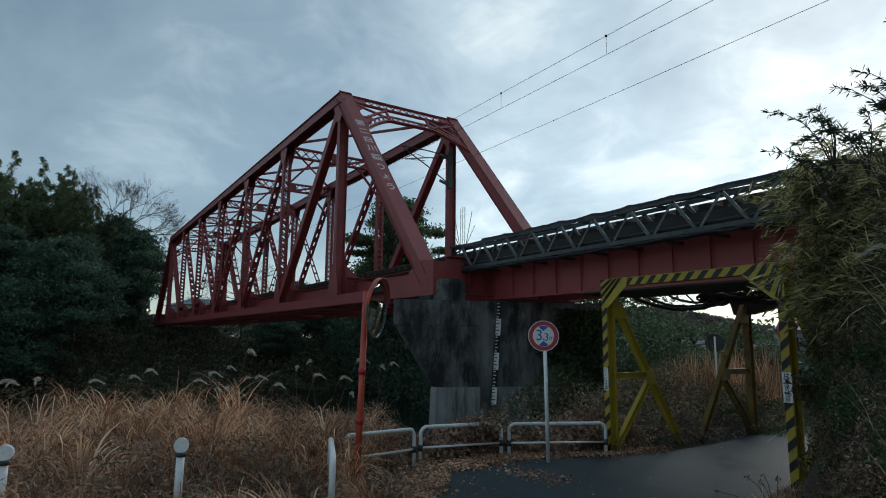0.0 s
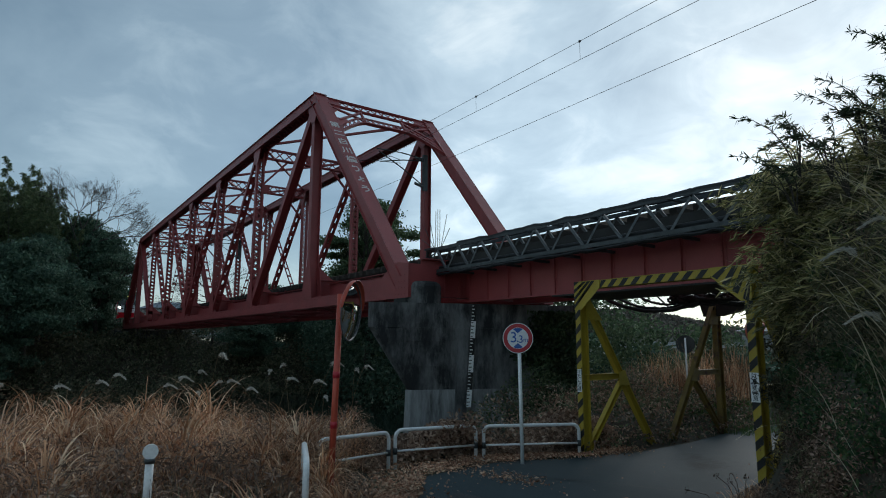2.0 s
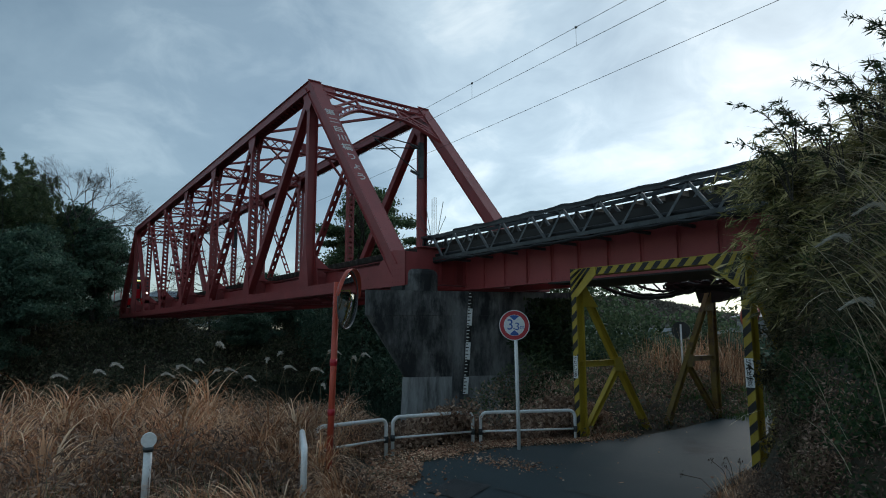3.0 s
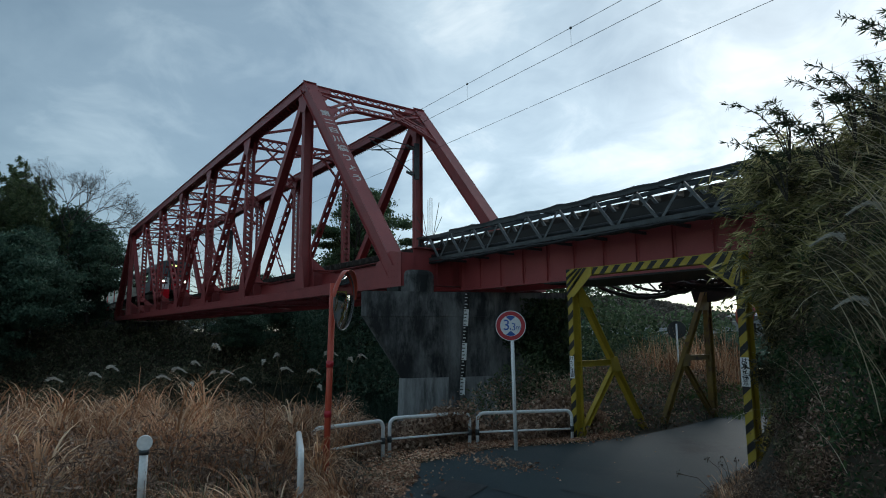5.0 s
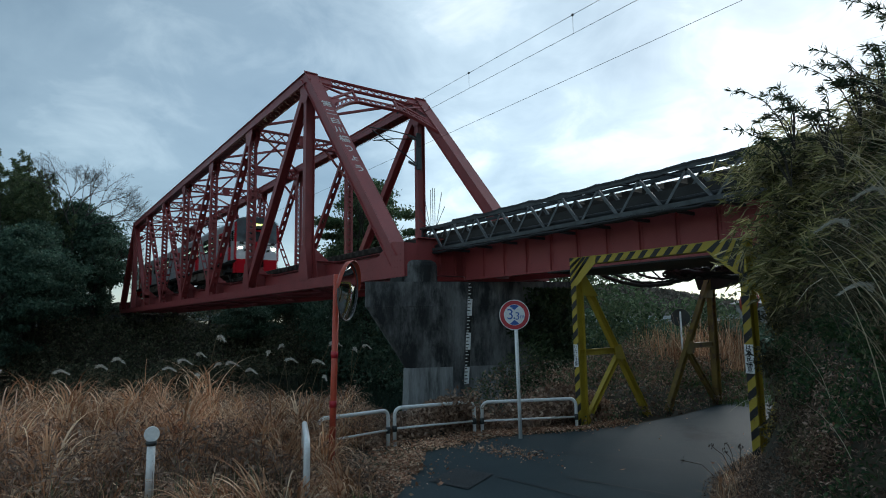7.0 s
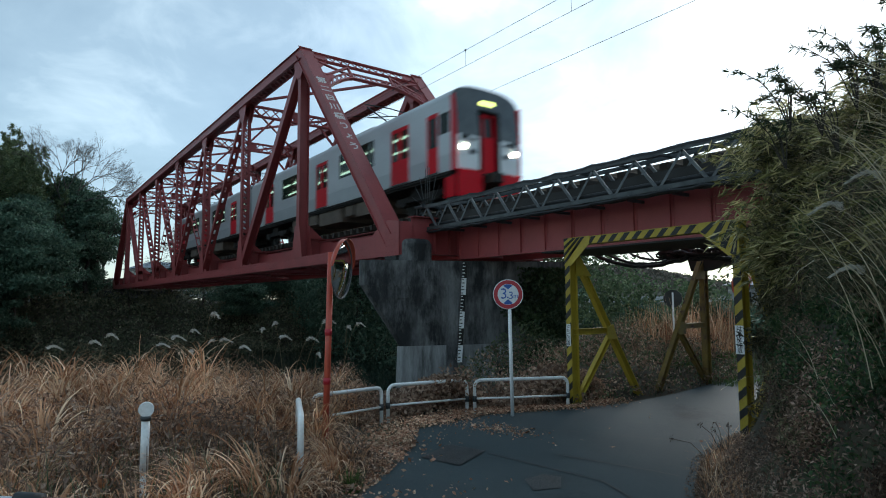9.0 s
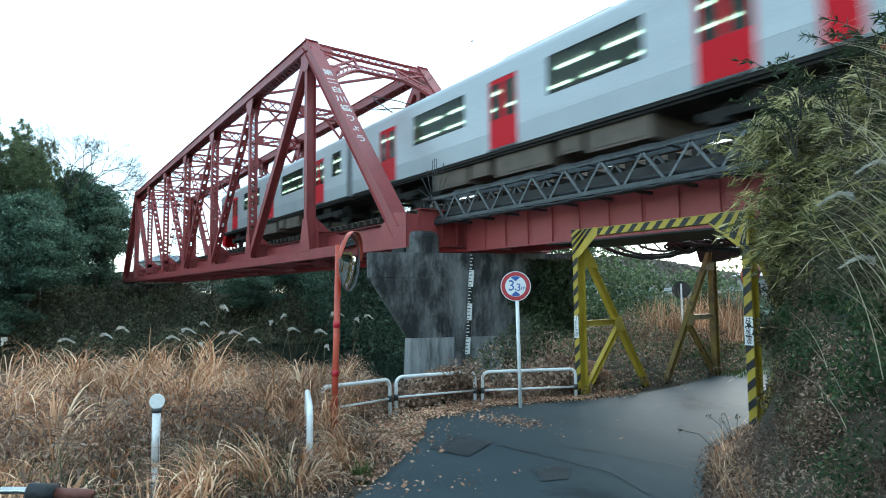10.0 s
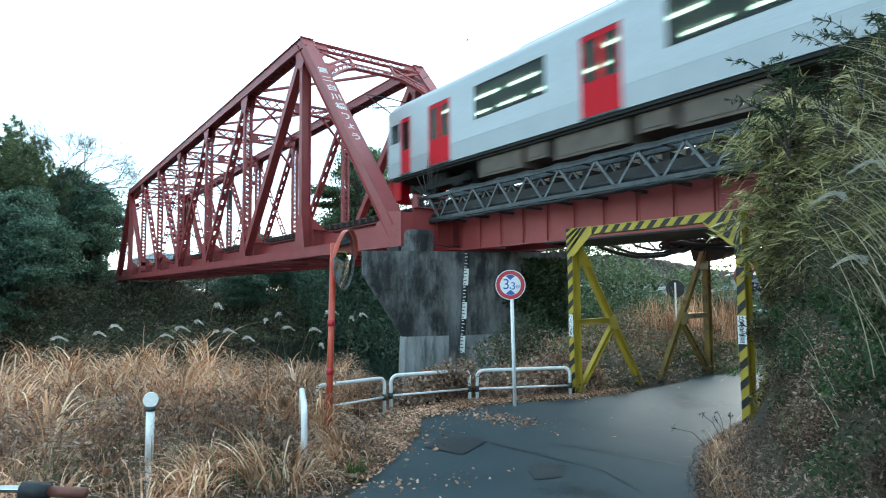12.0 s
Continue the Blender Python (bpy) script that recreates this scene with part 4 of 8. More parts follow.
        for k in range(m):
            f += [(4 * k + j, 4 * k + (j + 1) % 4, 4 * k + 4 + (j + 1) % 4, 4 * k + 4 + j) for j in range(4)]
        f += [(3, 2, 1, 0), tuple(4 * m + j for j in range(4))]
        g.add(v, f)
        part("wrapping", g, RUBBER, T, "torn black plastic wrapping")
    return T


build_cable_rack()


def build_spikes():
    T = thing("barrier_rods", "fan of thin pale steel rods at the trough's end", "barrier")
    base = Vector((0.05, 1.35, 1.66))
    for dx, dz in ((-0.95, 0.45), (-0.75, 0.8), (-0.45, 1.05), (-0.1, 1.3), (0.02, 1.35), (0.14, 1.32), (0.55, 1.1), (0.7, 0.6)):
        g = Geo()
        a = base + Vector((max(-0.15, min(0.2, dx)), 0, 0))
        g.tube([a, base + Vector((dx, 0, dz))], 0.011, 5)
        part("rod", g, STEEL, T)
    g = Geo()
    for a, b in (((-0.5, 0.95), (0.0, 1.65)), ((-0.35, 0.9), (-0.25, 1.6)), ((-0.45, 1.3), (0.15, 1.5)), ((-0.2, 1.7), (0.15, 0.95))):
        g.beam((a[0], 1.15, a[1]), (b[0], 1.2, b[1]), 0.03, 0.03)
    g.tube(arc((-0.2, 1.18, 1.3), 0.22, 0, 2 * math.pi, 16, ((1, 0, 0), (0, 0, 1))), 0.012, 5)
    part("frame", g, STEEL, T)
    g = Geo()
    g.box(-0.2, 0.25, 1.0, 1.7, 1.60, 1.66)
    part("base_plate", g, STEEL, T)


build_spikes()


# ---- pier ----
def loft(sections, cut=None):
    """A solid from stacked rectangles (x0, x1, y0, y1, z), corners chamfered; cut: the chamfer of the upstream corner."""
    g, c = Geo(), 0.12
    cx, cy = cut or (c, c)
    for x0, x1, y0, y1, z in sections:
        g.v += [(x0 + cx, y0, z), (x1 - c, y0, z), (x1, y0 + c, z), (x1, y1 - c, z), (x1 - c, y1, z), (x0 + c, y1, z), (x0, y1 - c, z), (x0, y0 + cy, z)]
    for i in range(len(sections) - 1):
        for j in range(8):
            a, b = i * 8 + j, i * 8 + (j + 1) % 8
            g.f.append((a, b, b + 8, a + 8))
    g.f += [tuple(reversed(range(8))), tuple(range(8 * len(sections) - 8, 8 * len(sections)))]
    return g


PIER_AT = pose(0.35, 3.1, 0, 0, 0, -20)


def build_pier(at, label, near=4.1, far=4.1):
    """A flared pier set askew to the track: local x across it, local y along it."""
    T = thing("bridge_pier", label, "bridge pier", "bridge piers", at=at)
    g = loft([(-1.4, 1.4, -near, far, -0.96), (-1.4, 1.4, -near, far, -0.2)], (2.42, 1.8))
    part("cap", g, CONCRETE, T)
    g = loft([(-1.33, 1.33, -near + 1.22, far - 1.22, -2.82), (-1.385, 1.385, -near + 0.03, far - 0.03, -0.964)], (2.42, 1.8))
    part("flare", g, CONCRETE, T)
    g = loft([(-1.55, 1.55, -near + 0.95, far - 0.95, -9.0), (-1.36, 1.36, -near + 1.18, far - 1.18, -2.824)], (2.42, 1.8))
    part("shaft", g, CONCRETE_LIGHT, T)
    # shallow lift lines left by the shuttering
    for z, x in ((-1.35, 1.384), (-2.1, 1.36)):
        e = near - 0.05 - (-0.96 - z) * 0.64
        e2 = far - 0.05 - (-0.96 - z) * 0.64
        g = Geo()
        g.box(x - 0.02, x + 0.012, -e + 0.15, e2 - 0.15, z - 0.018, z + 0.018)
        part("lift_line", g, CONCRETE, T, "raised shuttering seam in the concrete")
    # a paler pilaster beside the gauge board
    g = Geo()
    g.add([(1.34, -1.36, -0.97), (1.425, -1.36, -0.97), (1.425, -1.02, -0.97), (1.34, -1.02, -0.97), (1.34, -1.52, -5.0), (1.52, -1.52, -5.0), (1.52, -1.2, -5.0), (1.34, -1.2, -5.0)],
          [(0, 1, 2, 3), (7, 6, 5, 4), (0, 4, 5, 1), (1, 5, 6, 2), (2, 6, 7, 3), (3, 7, 4, 0)])
    part("pilaster", g, CONCRETE, T)
    # round-headed bearing block beside the truss shoe
    g = Geo()
    m = 20
    rings = ((-0.21, 0.5), (0.34, 0.5), (0.44, 0.46), (0.5, 0.38))
    for z, r in rings:
        g.v += [(0.78 + 1.0 * r * math.cos(2 * math.pi * i / m), -2.36 + 1.22 * r * math.sin(2 * math.pi * i / m), z) for i in range(m)]
    g.f = [(j * m + i, j * m + (i + 1) % m, (j + 1) * m + (i + 1) % m, (j + 1) * m + i) for j in range(len(rings) - 1) for i in range(m)]
    g.f += [tuple(range(3 * m, 4 * m)), tuple(reversed(range(m)))]
    part("bearing_block", g, CONCRETE, T)
    return T


build_pier(PIER_AT, "stained flared concrete pier with a lime-washed shaft", 4.1, 3.1)
build_pier(pose(-62.6, 3.1, 0), "dark concrete pier on the far river bank")


def build_gauge():
    T = thing("flood_gauge", "black and white flood gauge board on the pier", "gauge", at=PIER_AT)
    top, bottom = Vector((1.46, -0.83, -0.22)), Vector((1.46, -1.04, -3.35))
    n = 6
    for i in range(n):
        a, b = top.lerp(bottom, i / n), top.lerp(bottom, (i + 1) / n)
        g = Geo()
        g.beam(a, b, 0.15, 0.03)
        part("board", g, BLACK if i % 2 == 0 else WHITE_PAINT, T)
        for k in range(5):
            c = a.lerp(b, (k + 0.5) / 5)
            g = Geo()
            g.box(c.x + 0.015, c.x + 0.019, c.y - 0.075, c.y + (0.02 if k % 2 else -0.01), c.z - 0.014, c.z + 0.014)
            part("mark", g, WHITE_PAINT if i % 2 == 0 else BLACK, T)
    for z in (-0.6, -2.0, -3.1):
        f = (z - top.z) / (bottom.z - top.z)
        c = top.lerp(bottom, f)
        g = Geo()
        g.box(1.34, 1.45, c.y - 0.03, c.y + 0.03, z - 0.03, z + 0.03)
        part("bracket", g, DARK_STEEL, T)


build_gauge()


def build_abutment():
    g = loft([(12.5, 14.6, 1.2, 5.1, -4.2), (12.35, 14.6, 1.2, 5.1, -0.14)])
    solid("abutment", g, CONCRETE, "concrete abutment under the girder end", "abutment", kind="structure")


build_abutment()


def crown(x, y):
    """Height of the lane's cambered surface."""
    lo, hi = sorted((b, a) for a, b in ROAD_LEFT), sorted((b, a) for a, b in ROAD_RIGHT)
    xa = float(np.interp(y, [p[0] for p in lo], [p[1] for p in lo]))
    xb = float(np.interp(y, [p[0] for p in hi], [p[1] for p in hi]))
    t = min(1.0, max(0.0, (x - xa) / (xb - xa)))
    return road_z(x, y) - 0.02 + 0.03 * math.sin(math.pi * t)


def road_patch(name, pts, material, label, lift=0.010):
    g = Geo()
    g.v = [(x, y, crown(x, y) + lift) for x, y in pts]
    g.f = [tuple(range(len(pts)))]
    solid(name, g, material, label, "road patch", kind="structure")


def road_seam(name, pts, w):
    g = Geo()
    for i, (x, y) in enumerate(pts):
        xa, ya = pts[max(0, i - 1)]
        xb, yb = pts[min(len(pts) - 1, i + 1)]
        d = Vector((xb - xa, yb - ya, 0)).normalized()
        for k in (-1, 1):
            px, py = x - d.y * w * k, y + d.x * w * k
            g.v.append((px, py, crown(px, py) + 0.012))
    g.f = [(2 * i, 2 * i + 1, 2 * i + 3, 2 * i + 2) for i in range(len(pts) - 1)]
    solid(name, g, PATCH, "tarred seam in the wet asphalt", "road seam", kind="structure")


road_patch("patch", [(9.16, -5.03), (10.05, -5.03), (9.36, -4.03), (8.55, -4.09)], PATCH, "dark square asphalt patch in the lane")
road_patch("patch", [(11.2, -5.0), (11.7, -5.35), (11.75, -5.0), (11.34, -4.55), (11.1, -4.6)], PATCH, "dark worn patch in the lane")
road_seam("seam", [(10.2, -3.42), (10.93, -3.34), (11.57, -3.27), (12.0, -3.26)], 0.02)
road_seam("seam", [(9.56, -4.13), (10.3, -4.2), (10.99, -4.26), (11.74, -4.32), (12.2, -4.6), (12.56, -4.82)], 0.014)
road_seam("seam", [(8.0, -2.4), (9.2, -1.6), (10.2, -1.1), (10.9, -0.6)], 0.012)
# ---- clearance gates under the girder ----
# darker, browner yellow for the far gate
DARK_YELLOW = mat("dark_yellow_paint", (0.26, 0.17, 0.03), 0.6, second=(0.15, 0.09, 0.03), scale=2.0, third=(0.10, 0.05, 0.03), third_scale=2.5, third_cut=0.55)


def striped_plate(parent, base, along, across, length, width, normal, pitch=0.32, slant=0.13):
    """A yellow plate with raised black slanting bands, clipped to the plate."""
    base, al, ac, nn = Vector(base), Vector(along).normalized(), Vector(across).normalized(), Vector(normal).normalized()
    g = Geo()
    g.plate([base, base + ac * width, base + ac * width + al * length, base + al * length], 0.012)
    plate = part("striped_plate", g, YELLOW, parent, "yellow plate with black warning stripes")
    k = -slant + pitch * 0.25
    while k < length:
        h = pitch * 0.45
        poly = []
        for u, v in ((0, k), (1, k + slant), (1, k + slant + h), (0, k + h)):
            poly.append((u, min(max(v, 0.0), length)))
        if poly[3][1] - poly[0][1] > 0.01 or poly[2][1] - poly[1][1] > 0.01:
            g = Geo()
            pts = [base + ac * width * u + al * v + nn * 0.009 for u, v in poly]
            g.plate(pts, 0.006)
            part("stripe", g, BLACK, plate)
        k += pitch
    return plate


def h_column(a, b, w, d, side):
    g = Geo()
    g.beam(a, b, 0.012, d, side=side)
    for k in (-1, 1):
        g.beam(a, b, w, 0.014, side=side, shift=(0, k * d / 2))
    return g


def build_gate(y, lean, front, label, paint=None):
    """Two braced posts and a beam across the lane; lean: the way its rakers run."""
    paint = paint or YELLOW
    T = thing("clearance_gate", label, "gate", "clearance gates")
    xl, xr, zt = 7.08, 10.92, -0.06
    for x in (xl, xr):
        foot = road_z(x, y) - 0.12
        g = Geo()
        for k in (-1, 1):
            g.beam((x, y, foot), (x, y, zt), 0.014, 0.14, side=(0, 1, 0), shift=(k * 0.1, 0))
        g.beam((x, y, foot), (x, y, zt), 0.2, 0.014, side=(0, 1, 0))
        part("post", g, paint, T)
        by = y + lean * 2.35
        bz = float(ground_height(x if x < 9 else 10.92, by)) if x < 9 else foot + 0.2
        top = Vector((x, y + lean * 0.12, -0.45))
        bot = Vector((x, by, bz - 0.1))
        part("raker", h_column(top, bot, 0.12, 0.14, (1, 0, 0)), paint, T)
        zm = -2.15
        f = (zm - top.z) / (bot.z - top.z)
        mid = top.lerp(bot, f)
        part("tie", h_column((x, y, zm), mid, 0.12, 0.12, (1, 0, 0)), paint, T)
        part("brace", h_column((x, y + lean * 0.05, foot + 0.15), mid - Vector((0, 0, 0.15)), 0.11, 0.11, (1, 0, 0)), paint, T)
        g = Geo()
        g.plate([mid + Vector((0.085, lean * 0.05, 0.14)), mid + Vector((0.085, lean * 0.2, -0.2)), mid + Vector((0.085, -lean * 0.16, -0.2)), mid + Vector((0.085, -lean * 0.16, 0.08))], 0.012)
        parts("gusset", g, paint, T)
        g = Geo()
        g.plate([(x + 0.09, y + lean * 0.05, -0.3), (x + 0.09, y + lean * 0.55, -0.9), (x + 0.09, y + lean * 0.05, -0.9)], 0.012)
        parts("gusset", g, paint, T)
        if front:
            # striped face and bracket plate
            striped_plate(T, (x - 0.07, y - 0.13, foot + 0.1), (0, 0, 1), (1, 0, 0), zt - foot - 0.1, 0.14, (0, -1, 0))
            s = 1 if x == xl else -1
            g = Geo()
            xa = x - s * 0.07
            g.plate([(xa, y - 0.15, zt), (xa, y - 0.15, zt - 0.62), (xa + s * 0.2, y - 0.15, zt - 0.62), (xa + s * 0.72, y - 0.15, zt - 0.17), (xa + s * 0.72, y - 0.15, zt)], 0.012)
            hp = part("haunch_plate", g, paint, T)
            for k in range(4):
                # bands rise to the right, cut off at the plate's slanted foot
                g = Geo()
                if s > 0:
                    pts = [(xa, -0.60 + 0.17 * k), (xa, -0.51 + 0.17 * k), (xa + 0.60 - 0.12 * k, -0.012), (xa + 0.50 - 0.12 * k, -0.012)]
                    pts = [(px, zt + max(pz, -0.60)) for px, pz in pts]
                else:
                    pts = [(xa - 0.70 + 0.18 * k, -0.16 - 0.14 * k), (xa - 0.60 + 0.18 * k, -0.22 - 0.14 * k), (min(xa, xa - 0.38 + 0.18 * k), -0.012 - 0.20 * max(0, k - 2)), (min(xa, xa - 0.48 + 0.18 * k), -0.012 - 0.12 * max(0, k - 2))]
                    pts = [(px, zt + pz) for px, pz in pts]
                g.plate([(px, y - 0.16, pz) for px, pz in pts], 0.006)
                part("stripe", g, BLACK, hp)
    g = Geo()
    g.box(xl - 0.1, xr + 0.1, y - 0.1, y + 0.1, zt - 0.012, zt)
    g.box(xl - 0.1, xr + 0.1, y - 0.1, y + 0.1, zt - 0.17, zt - 0.155)
    g.box(xl - 0.1, xr + 0.1, y - 0.007, y + 0.007, zt - 0.155, zt - 0.012)
    part("beam", g, paint, T)
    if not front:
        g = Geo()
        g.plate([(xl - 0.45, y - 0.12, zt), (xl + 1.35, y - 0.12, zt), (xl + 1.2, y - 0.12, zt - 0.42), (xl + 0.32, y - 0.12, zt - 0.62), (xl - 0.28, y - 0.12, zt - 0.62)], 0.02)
        part("haunch_plate", g, DARK_STEEL, T, "dark bracket plate")
    if front:
        striped_plate(T, (xl + 0.62, y - 0.13, zt - 0.17), (1, 0, 0), (0, 0, 1), xr - xl - 1.2, 0.15, (0, -1, 0), 0.29, 0.14)
        for x, scratched in ((xl, False), (xr, True)):
            g = Geo()
            hw, z1, dz = (0.075, -1.88, 0.092) if scratched else (0.058, -1.97, 0.092)
            g.box(x - hw, x + hw, y - 0.152, y - 0.142, z1 - 0.48, z1)
            lb = part("warning_label", g, WHITE_PAINT, T, "white label with black writing")
            for k, ch in enumerate("けたに注意"):
                me = text_mesh(ch, 0.10)
                me.materials.append(BLACK)
                o = part("lettering", me, BLACK, lb)
                o.matrix_local = pose(x, y - 0.155, z1 - 0.055 - dz * k, 90, 0, 0)
            if scratched:
                g = Geo()
                rr = random.Random(3)
                for k in range(14):
                    z = -2.32 + rr.random() * 0.4
                    a = (x + rr.uniform(-0.06, 0.0), y - 0.158, z)
                    b = (x + rr.uniform(0.0, 0.06), y - 0.158, z + rr.uniform(-0.08, 0.08))
                    g.beam(a, b, 0.003, 0.012, side=(0, 1, 0))
                part("scrawl", g, BLACK, lb)
    return T


build_gate(0.44, 1, True, "yellow steel clearance gate with black warning stripes across the lane")
build_gate(5.75, -1, False, "dull yellow braced steel gate on the far side of the girder", DARK_YELLOW)


def build_sagging_hose():
    T = thing("sagging_hose", "black sheathed hoses and torn netting sagging under the girder", "hose")
    rr = random.Random(12)
    for y, r, sag, x0, x1 in ((4.55, 0.055, 0.47, 4.3, 8.0), (4.62, 0.04, 0.40, 4.7, 7.6), (4.7, 0.035, 0.30, 5.4, 7.4), (4.5, 0.06, 0.26, 6.6, 9.4), (4.6, 0.07, 0.40, 7.2, 9.9)):
        pts = []
        for i in range(29):
            t = i / 28
            pts.append((x0 + (x1 - x0) * t, y + rr.uniform(-0.02, 0.02), -0.06 - sag * math.sin(math.pi * t) ** 0.8 + rr.uniform(-0.012, 0.012)))
        g = Geo()
        g.tube(pts, r, 8)
        part("hose", g, RUBBER, T, smooth=True)
    # bunched netting on the hoses
    for k in range(16):
        x = 6.5 + 2.2 * rr.random()
        g = Geo()
        z = -0.16 - 0.16 * math.sin(math.pi * (x - 6.4) / 2.5) + rr.uniform(-0.06, 0.04)
        m, rad = 9, rr.uniform(0.08, 0.17)
        pts = [(x + rad * 1.4 * math.cos(6.28 * i / m), 4.5 + rr.uniform(-0.06, 0.06), z + rad * 0.7 * math.sin(6.28 * i / m)) for i in range(m)]
        g.tube(pts + pts[:1], rr.uniform(0.03, 0.06), 5)
        part("netting", g, RUBBER, T, "bunched black netting")
    g = Geo()
    for x in (4.6, 6.2, 7.9, 9.4):
        g.beam((x, 4.9, -0.4), (x, 4.2, 0.0), 0.03, 0.03)
    parts("hanger", g, DARK_STEEL, T)


build_sagging_hose()


# ---- road furniture ----
def guard_pipe(a, b, h, name_label, bar=0.48):
    """A white hoop barrier: one bent tube and a middle bar."""
    T = thing("pipe_guardrail", name_label, "guardrail", "white pipe guardrails")
    a, b = Vector(a), Vector(b)
    d = Vector((b.x - a.x, b.y - a.y, 0)).normalized()
    r = 0.14
    up = Vector((0, 0, 1))
    c0 = Vector((a.x, a.y, a.z + h - r)) + d * r
    c1 = Vector((b.x, b.y, b.z + h - r)) - d * r
    pts = [a - up * 0.15] + arc(c0, r, math.pi, math.pi / 2, 6, (d, up)) + arc(c1, r, math.pi / 2, 0, 6, (d, up)) + [b - up * 0.15]
    g = Geo()
    g.tube(pts, 0.036, 10)
    part("hoop", g, WHITE_PAINT, T, smooth=True)
    g = Geo()
    m0, m1 = a + up * (h * bar), b + up * (h * bar)
    g.tube([m0, m1], 0.022, 8)
    part("middle_bar", g, WHITE_PAINT, T, smooth=True)
    for p in (m0, m1):
        g = Geo()
        g.tube([p - up * 0.06, p + up * 0.06], 0.045, 10)
        part("clamp", g, STEEL, T, smooth=True)
    return T


RZ = -3.86
guard_pipe((7.1, 0.2, RZ), (6.2, -1.68, RZ), 0.74, "white painted pipe guardrail beside the gate post")
guard_pipe((6.14, -1.84, RZ), (5.82, -3.58, RZ), 0.76, "white pipe guardrail tangled in dry creeper")
guard_pipe((5.84, -3.74, RZ), (6.3, -5.4, RZ + 0.05), 0.74, "white pipe guardrail sunk in dry grass")
guard_pipe((10.0, -7.15, -3.42), (8.35, -6.5, -3.5), 0.76, "white pipe guardrail end buried in dry grass", 0.22)


def disc(g, c, r, n, axis_u, axis_v, normal, thick):
    c, u, v, nn = Vector(c), Vector(axis_u), Vector(axis_v), Vector(normal)
    ring = [c + (u * math.cos(2 * math.pi * i / n) + v * math.sin(2 * math.pi * i / n)) * r for i in range(n)]
    k = len(g.v)
    g.v += [tuple(p + nn * thick / 2) for p in ring] + [tuple(p - nn * thick / 2) for p in ring]
    g.f += [tuple(range(k, k + n)), tuple(reversed(range(k + n, k + 2 * n)))]
    g.f += [((i + 1) % n + k, i + k, i + k + n, (i + 1) % n + k + n) for i in range(n)]


def build_sign():
    x, y = 7.12, -1.49
    T = thing("height_limit_sign", "round red and white height limit sign on a white pole", "road sign")
    g = Geo()
    g.tube([(x + 0.05, y, -3.95), (x, y, -1.15)], 0.038, 12)
    part("pole", g, WHITE_PAINT, T, smooth=True)
    nn = Vector((9.15, -8.28, -0.05)).normalized()
    u = Vector((0, 0, 1)).cross(nn).normalized()
    v = nn.cross(u)
    c = Vector((x - 0.03, y - 0.0, -1.31)) + nn * 0.06
    g = Geo()
    disc(g, c, 0.305, 40, u, v, nn, 0.012)
    face = part("face", g, SIGN_WHITE, T, "white round plate")

    def ring(r0, r1, off, m, name):
        g = Geo()
        n = 48
        for r in (r0, r1):
            g.v += [tuple(c + nn * off + (u * math.cos(2 * math.pi * i / n) + v * math.sin(2 * math.pi * i / n)) * r) for i in range(n)]
        g.f = [(i, n + i, n + (i + 1) % n, (i + 1) % n) for i in range(n)]
        g.f = [tuple(reversed(f)) for f in g.f]
        part(name, g, m, face)
    ring(0.212, 0.290, 0.0085, SIGN_RED, "red_border")
    for s in (1, -1):
        g = Geo()
        pts = [c + nn * 0.009 + v * s * 0.098]
        angs = [math.radians(90 + k) for k in (-28, -14, 0, 14, 28)]
        pts += [c + nn * 0.009 + (u * math.cos(a) + v * s * math.sin(a)) * 0.205 for a in angs]
        if s < 0:
            pts = list(reversed(pts))
        g.plate(pts, 0.003)
        part("arrow", g, SIGN_BLUE, face)
    for body, size, du, dv in (("3", 0.30, -0.085, 0.005), (".", 0.26, -0.005, 0.0), ("3", 0.215, 0.058, -0.03), ("m", 0.13, 0.155, -0.035)):
        me = text_mesh(body, size, depth=0.0015)
        me.materials.append(SIGN_BLUE)
        o = part("lettering", me, SIGN_BLUE, face, "blue figure")
        o.matrix_local = Matrix.Translation(c + nn * 0.010 + u * du + v * dv) @ Matrix((u, v, nn)).transposed().to_4x4()
    for dz in (-0.12, 0.12):
        g = Geo()
        g.beam(c - nn * 0.02 + Vector((0, 0, dz)) - u * 0.1, c - nn * 0.02 + Vector((0, 0, dz)) + u * 0.1, 0.03, 0.02, side=(0, 0, 1))
        part("clamp", g, STEEL, T)


build_sign()


